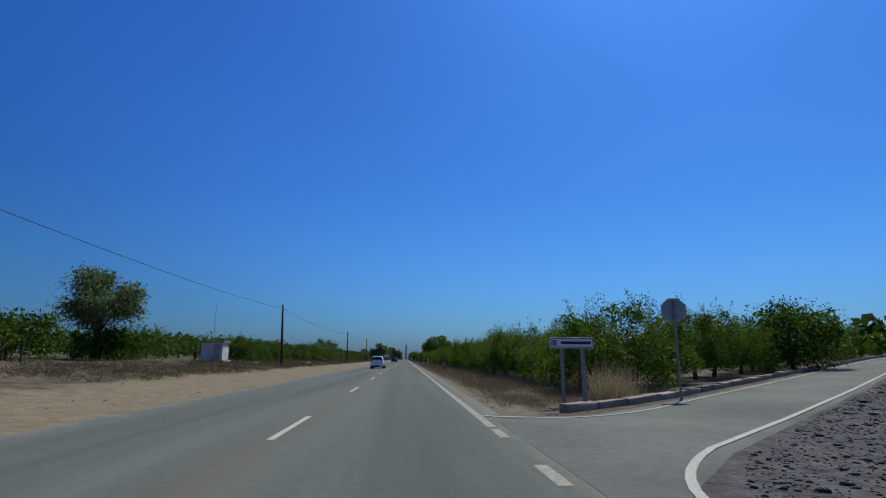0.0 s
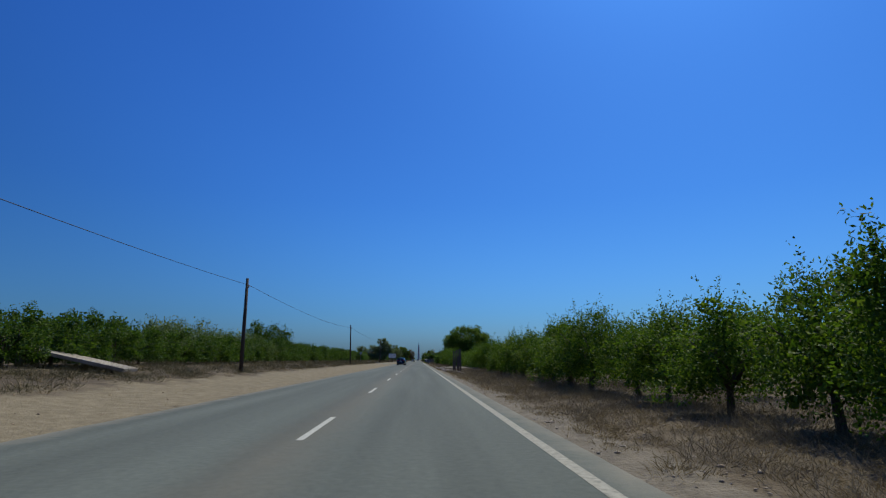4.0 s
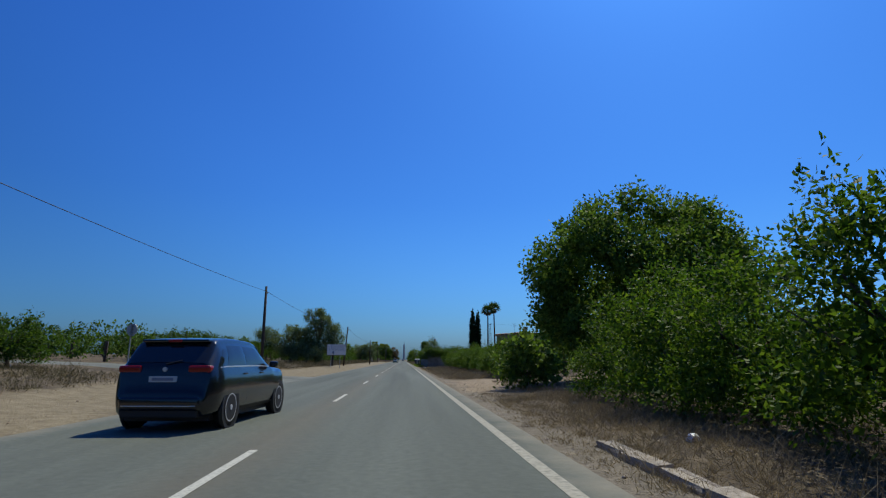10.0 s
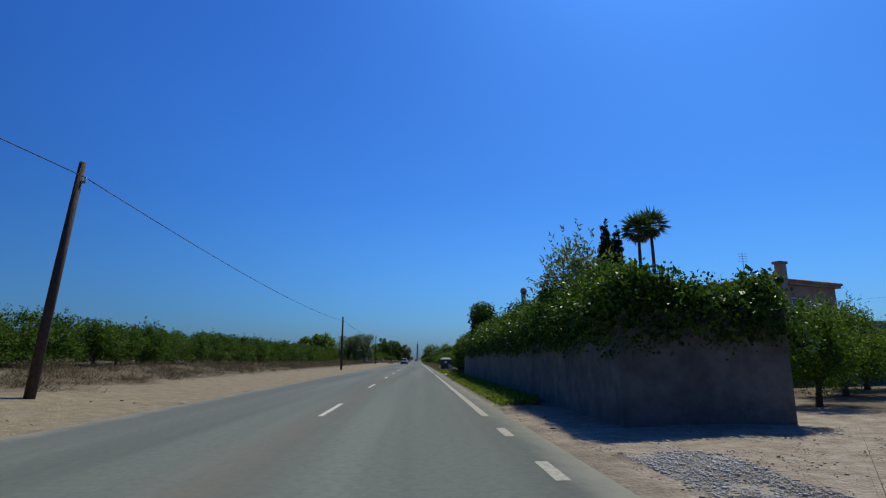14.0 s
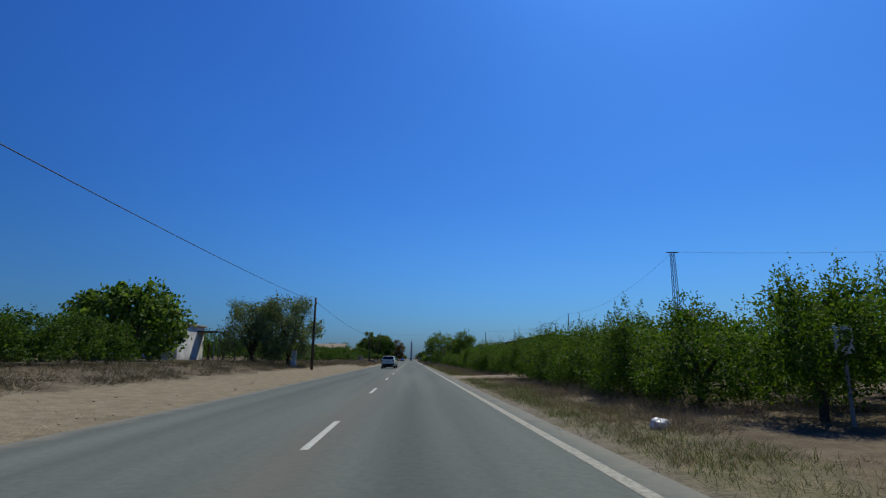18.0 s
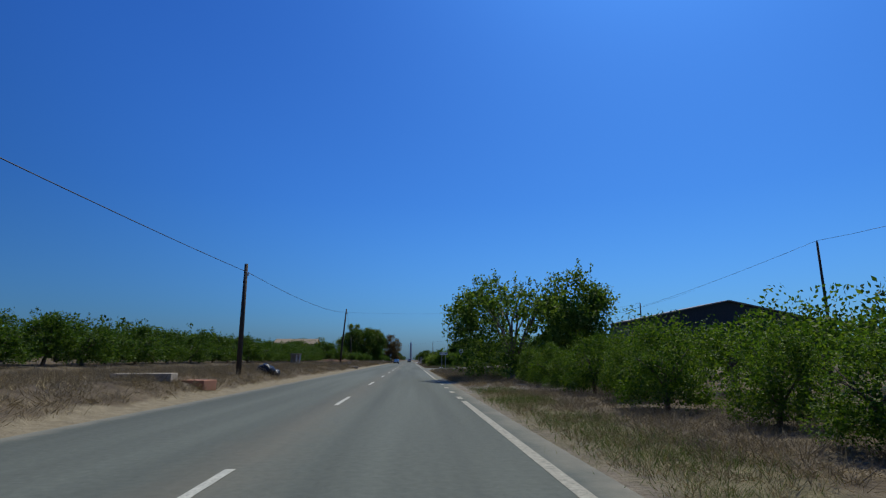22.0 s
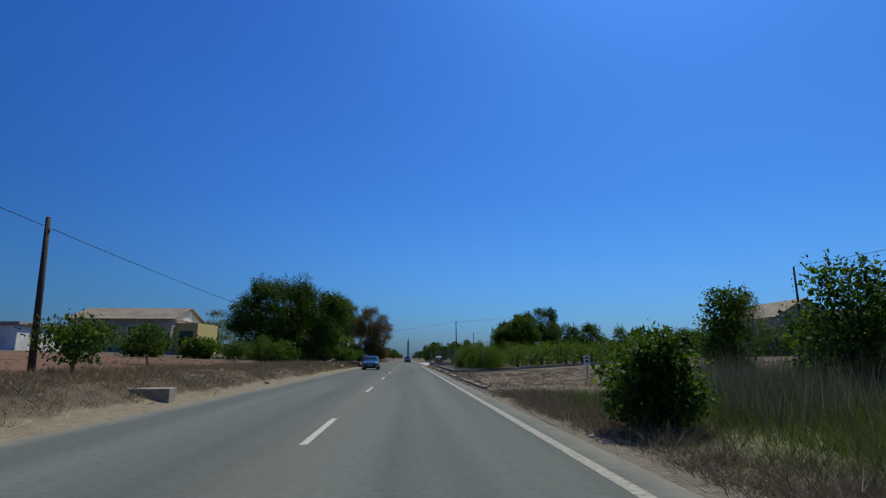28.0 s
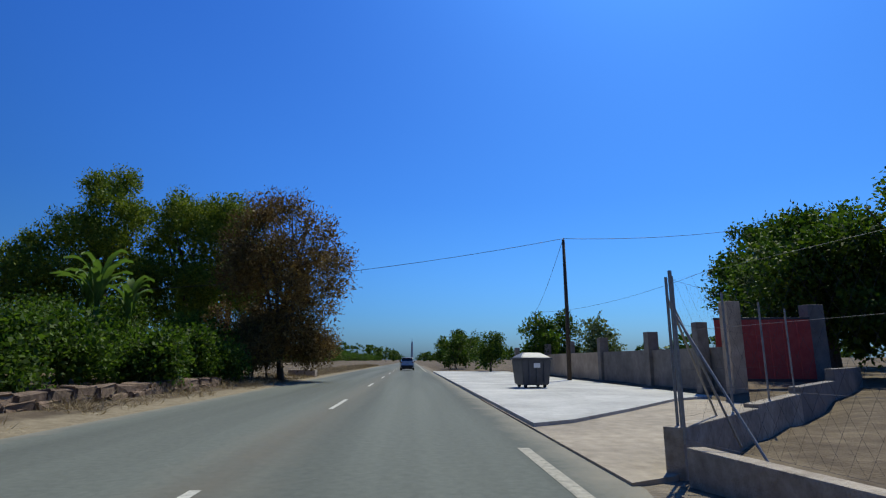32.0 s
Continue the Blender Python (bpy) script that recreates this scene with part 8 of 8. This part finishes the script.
        part("head_lamp", box(s * w * 0.66 - 0.17, s * w * 0.66 + 0.13, L - 0.42, L - 0.13, nose_z - 0.19, nose_z - 0.04, 0.05), M["lamp"], t, "clear head lamp")
        for ay in (rear_axle, front_axle):
            a = bmesh.new()
            bmesh.ops.create_cone(a, cap_ends=True, segments=32, radius1=wr * 1.17, radius2=wr * 1.13, depth=0.06, matrix=Matrix.Translation((s * (w - 0.034), ay, wr)) @ Matrix.Rotation(radians(90 * s), 4, "Y"))
            part("wheel_arch", a, lo, body)
            wh = new("wheel")
            wh.parent = t
            wh.matrix_basis = Matrix.Translation((s * (w - 0.122), ay, wr))
            form = [(-0.1, wr * 0.66), (-0.1, wr * 0.93), (-0.06, wr), (0.07, wr), (0.118, wr * 0.93), (0.118, wr * 0.7)]
            ty = bmesh.new()
            rg = [[ty.verts.new((s * px, r * math.cos(6.2832 * k / 28), r * math.sin(6.2832 * k / 28))) for px, r in form] for k in range(28)]
            for k in range(28):
                for i in range(5):
                    ty.faces.new((rg[k][i], rg[k][i + 1], rg[(k + 1) % 28][i + 1], rg[(k + 1) % 28][i]))
            part("tyre", ty, M["tyre"], wh, smooth=True)
            rim = bmesh.new()
            bmesh.ops.create_cone(rim, cap_ends=True, segments=24, radius1=wr * 0.16, radius2=wr * 0.13, depth=0.06, matrix=Matrix.Translation((s * 0.1, 0, 0)) @ Matrix.Rotation(radians(90), 4, "Y"))
            for k in range(5):
                m4 = Matrix.Rotation(6.2832 * k / 5, 4, "X")
                for off in (-0.05, 0.05):
                    bmesh.ops.create_cube(rim, size=1, matrix=m4 @ Matrix.Translation((s * 0.1, off * 0.8, wr * 0.4)) @ Matrix.Rotation(off * 2.0, 4, "X") @ Matrix.Diagonal((0.03, wr * 0.17, wr * 0.56, 1)))
            ring = [[rim.verts.new((s * px, r * math.cos(6.2832 * k / 24), r * math.sin(6.2832 * k / 24))) for px, r in ((0.119, wr * 0.72), (0.119, wr * 0.66), (0.095, wr * 0.6))] for k in range(24)]
            for k in range(24):
                for i in range(2):
                    rim.faces.new((ring[k][i], ring[k][i + 1], ring[(k + 1) % 24][i + 1], ring[(k + 1) % 24][i]))
            part("rim", rim, M["rim"], wh)
            dk = bmesh.new()
            bmesh.ops.create_cone(dk, cap_ends=True, segments=24, radius1=wr * 0.66, radius2=wr * 0.66, depth=0.02, matrix=Matrix.Translation((s * 0.084, 0, 0)) @ Matrix.Rotation(radians(90), 4, "Y"))
            part("brake_disc", dk, M["dark_metal"], wh)
    part("rear_bumper", box(-w * (0.86 if clad else 0.76), w * (0.86 if clad else 0.76), -0.035, 0.3, sill + 0.1, bump - (0.03 if clad else 0.09), 0.06), lo if clad else paint, t, smooth=True)
    part("rear_diffuser", box(-w * 0.72, w * 0.72, 0.0, 0.3, sill - 0.02, sill + 0.16, 0.03), lo, t)
    if chrome:
        part("bumper_trim", box(-w * 0.7, w * 0.7, -0.036, -0.005, sill + 0.17, sill + 0.2, 0.01), M["rim"], t, "bright chrome strip")
    part("front_bumper", box(-w * 0.62, w * 0.62, L - 0.25, L + 0.02, 0.24, 0.4, 0.04), lo, t)
    part("grille", box(-w * 0.42, w * 0.42, L - 0.1, L + 0.012, nose_z * 0.62, nose_z * 0.74, 0.02), lo, t)
    pz = (bump - 0.18) if not (clad or chrome) else (bump + foot) / 2 - 0.02
    py = -0.045 if not (clad or chrome) else rear(pz) - 0.025
    pl = part("number_plate", box(-0.25, 0.25, py, py + 0.03, pz - 0.052, pz + 0.052, 0.008), M["plate"], t)
    part("lettering_bar", box(-0.19, 0.19, py - 0.005, py - 0.001, pz - 0.026, pz + 0.026), M["sign_grey"], pl)
    part("front_plate", box(-0.25, 0.25, L + 0.013, L + 0.03, 0.42, 0.53, 0.008), M["plate"], t)
    part("brake_light", box(-0.12, 0.12, roof0 - 0.19, roof0 - 0.165, H - 0.085, H - 0.035, 0.01), M["tail"], t)
    part("wiper", tube([(0.0, foot_y - 0.01, foot + 0.02), (0.28, foot_y + 0.03, foot + 0.09)], [0.012, 0.008], 6), lo, t)
    bz = foot - 0.07
    part("badge", tube([(0, rear(bz) + 0.01, bz), (0, rear(bz) - 0.012, bz)], [0.045, 0.04], 14), M["rim"], t)
    part("tailgate_handle", box(-0.1, 0.1, rear(bz - 0.14) - 0.014, rear(bz - 0.14) + 0.02, bz - 0.16, bz - 0.125, 0.008), lo, t)
    part("underside", box(-w * 0.8, w * 0.8, 0.3, L - 0.3, 0.16, sill + 0.02), lo, t)
    part("aerial", tube([(0, roof0 + 0.25, H), (0, roof0 + 0.1, H + 0.2)], [0.008, 0.004], 5), lo, t)
    return t


# (x, y) is the middle of the rear bumper
W_, N_, C_, G_, S_, K_ = M["white_car"], M["navy_car"], M["cream_car"], M["grey_car"], M["silver_car"], M["black_trim"]
car("white five-door hatchback standing on the opposite lane", -3.4, 70.0, -3, W_, W_, 3.8, 1.67, 1.52, 0.97, 0.23, 0.29, 0.62, 3.02, (0.62, 1.03, 0.13), 0.42, 1.95, 2.75, 0.8)
car("dark blue estate SUV with chrome trim on the opposite lane", -4.05, 202.0, -5, N_, N_, 4.66, 1.89, 1.64, 1.08, 0.26, 0.36, 0.85, 3.72, (0.7, 1.14, 0.12), 0.55, 2.5, 3.3, 0.95, "wide", chrome=True)
car("cream crossover with a black roof standing on the opposite lane", -3.3, 421.9, -4, C_, K_, 4.12, 1.78, 1.57, 1.04, 0.27, 0.335, 0.7, 3.3, (0.66, 1.1, 0.13), 0.5, 2.1, 2.95, 0.9, clad=True)
car("dark grey saloon car facing along the opposite lane", -4.35, 614.5, 180, G_, G_, 4.4, 1.77, 1.45, 0.95, 0.23, 0.31, 0.85, 3.45, (0.66, 0.98, 0.5), 1.1, 2.35, 3.15, 0.78)
car("silver crossover with a black roof on the near lane", -0.3, 701.5, 0, S_, K_, 4.15, 1.78, 1.58, 1.04, 0.27, 0.335, 0.7, 3.3, (0.66, 1.1, 0.13), 0.5, 2.1, 2.95, 0.9, clad=True)
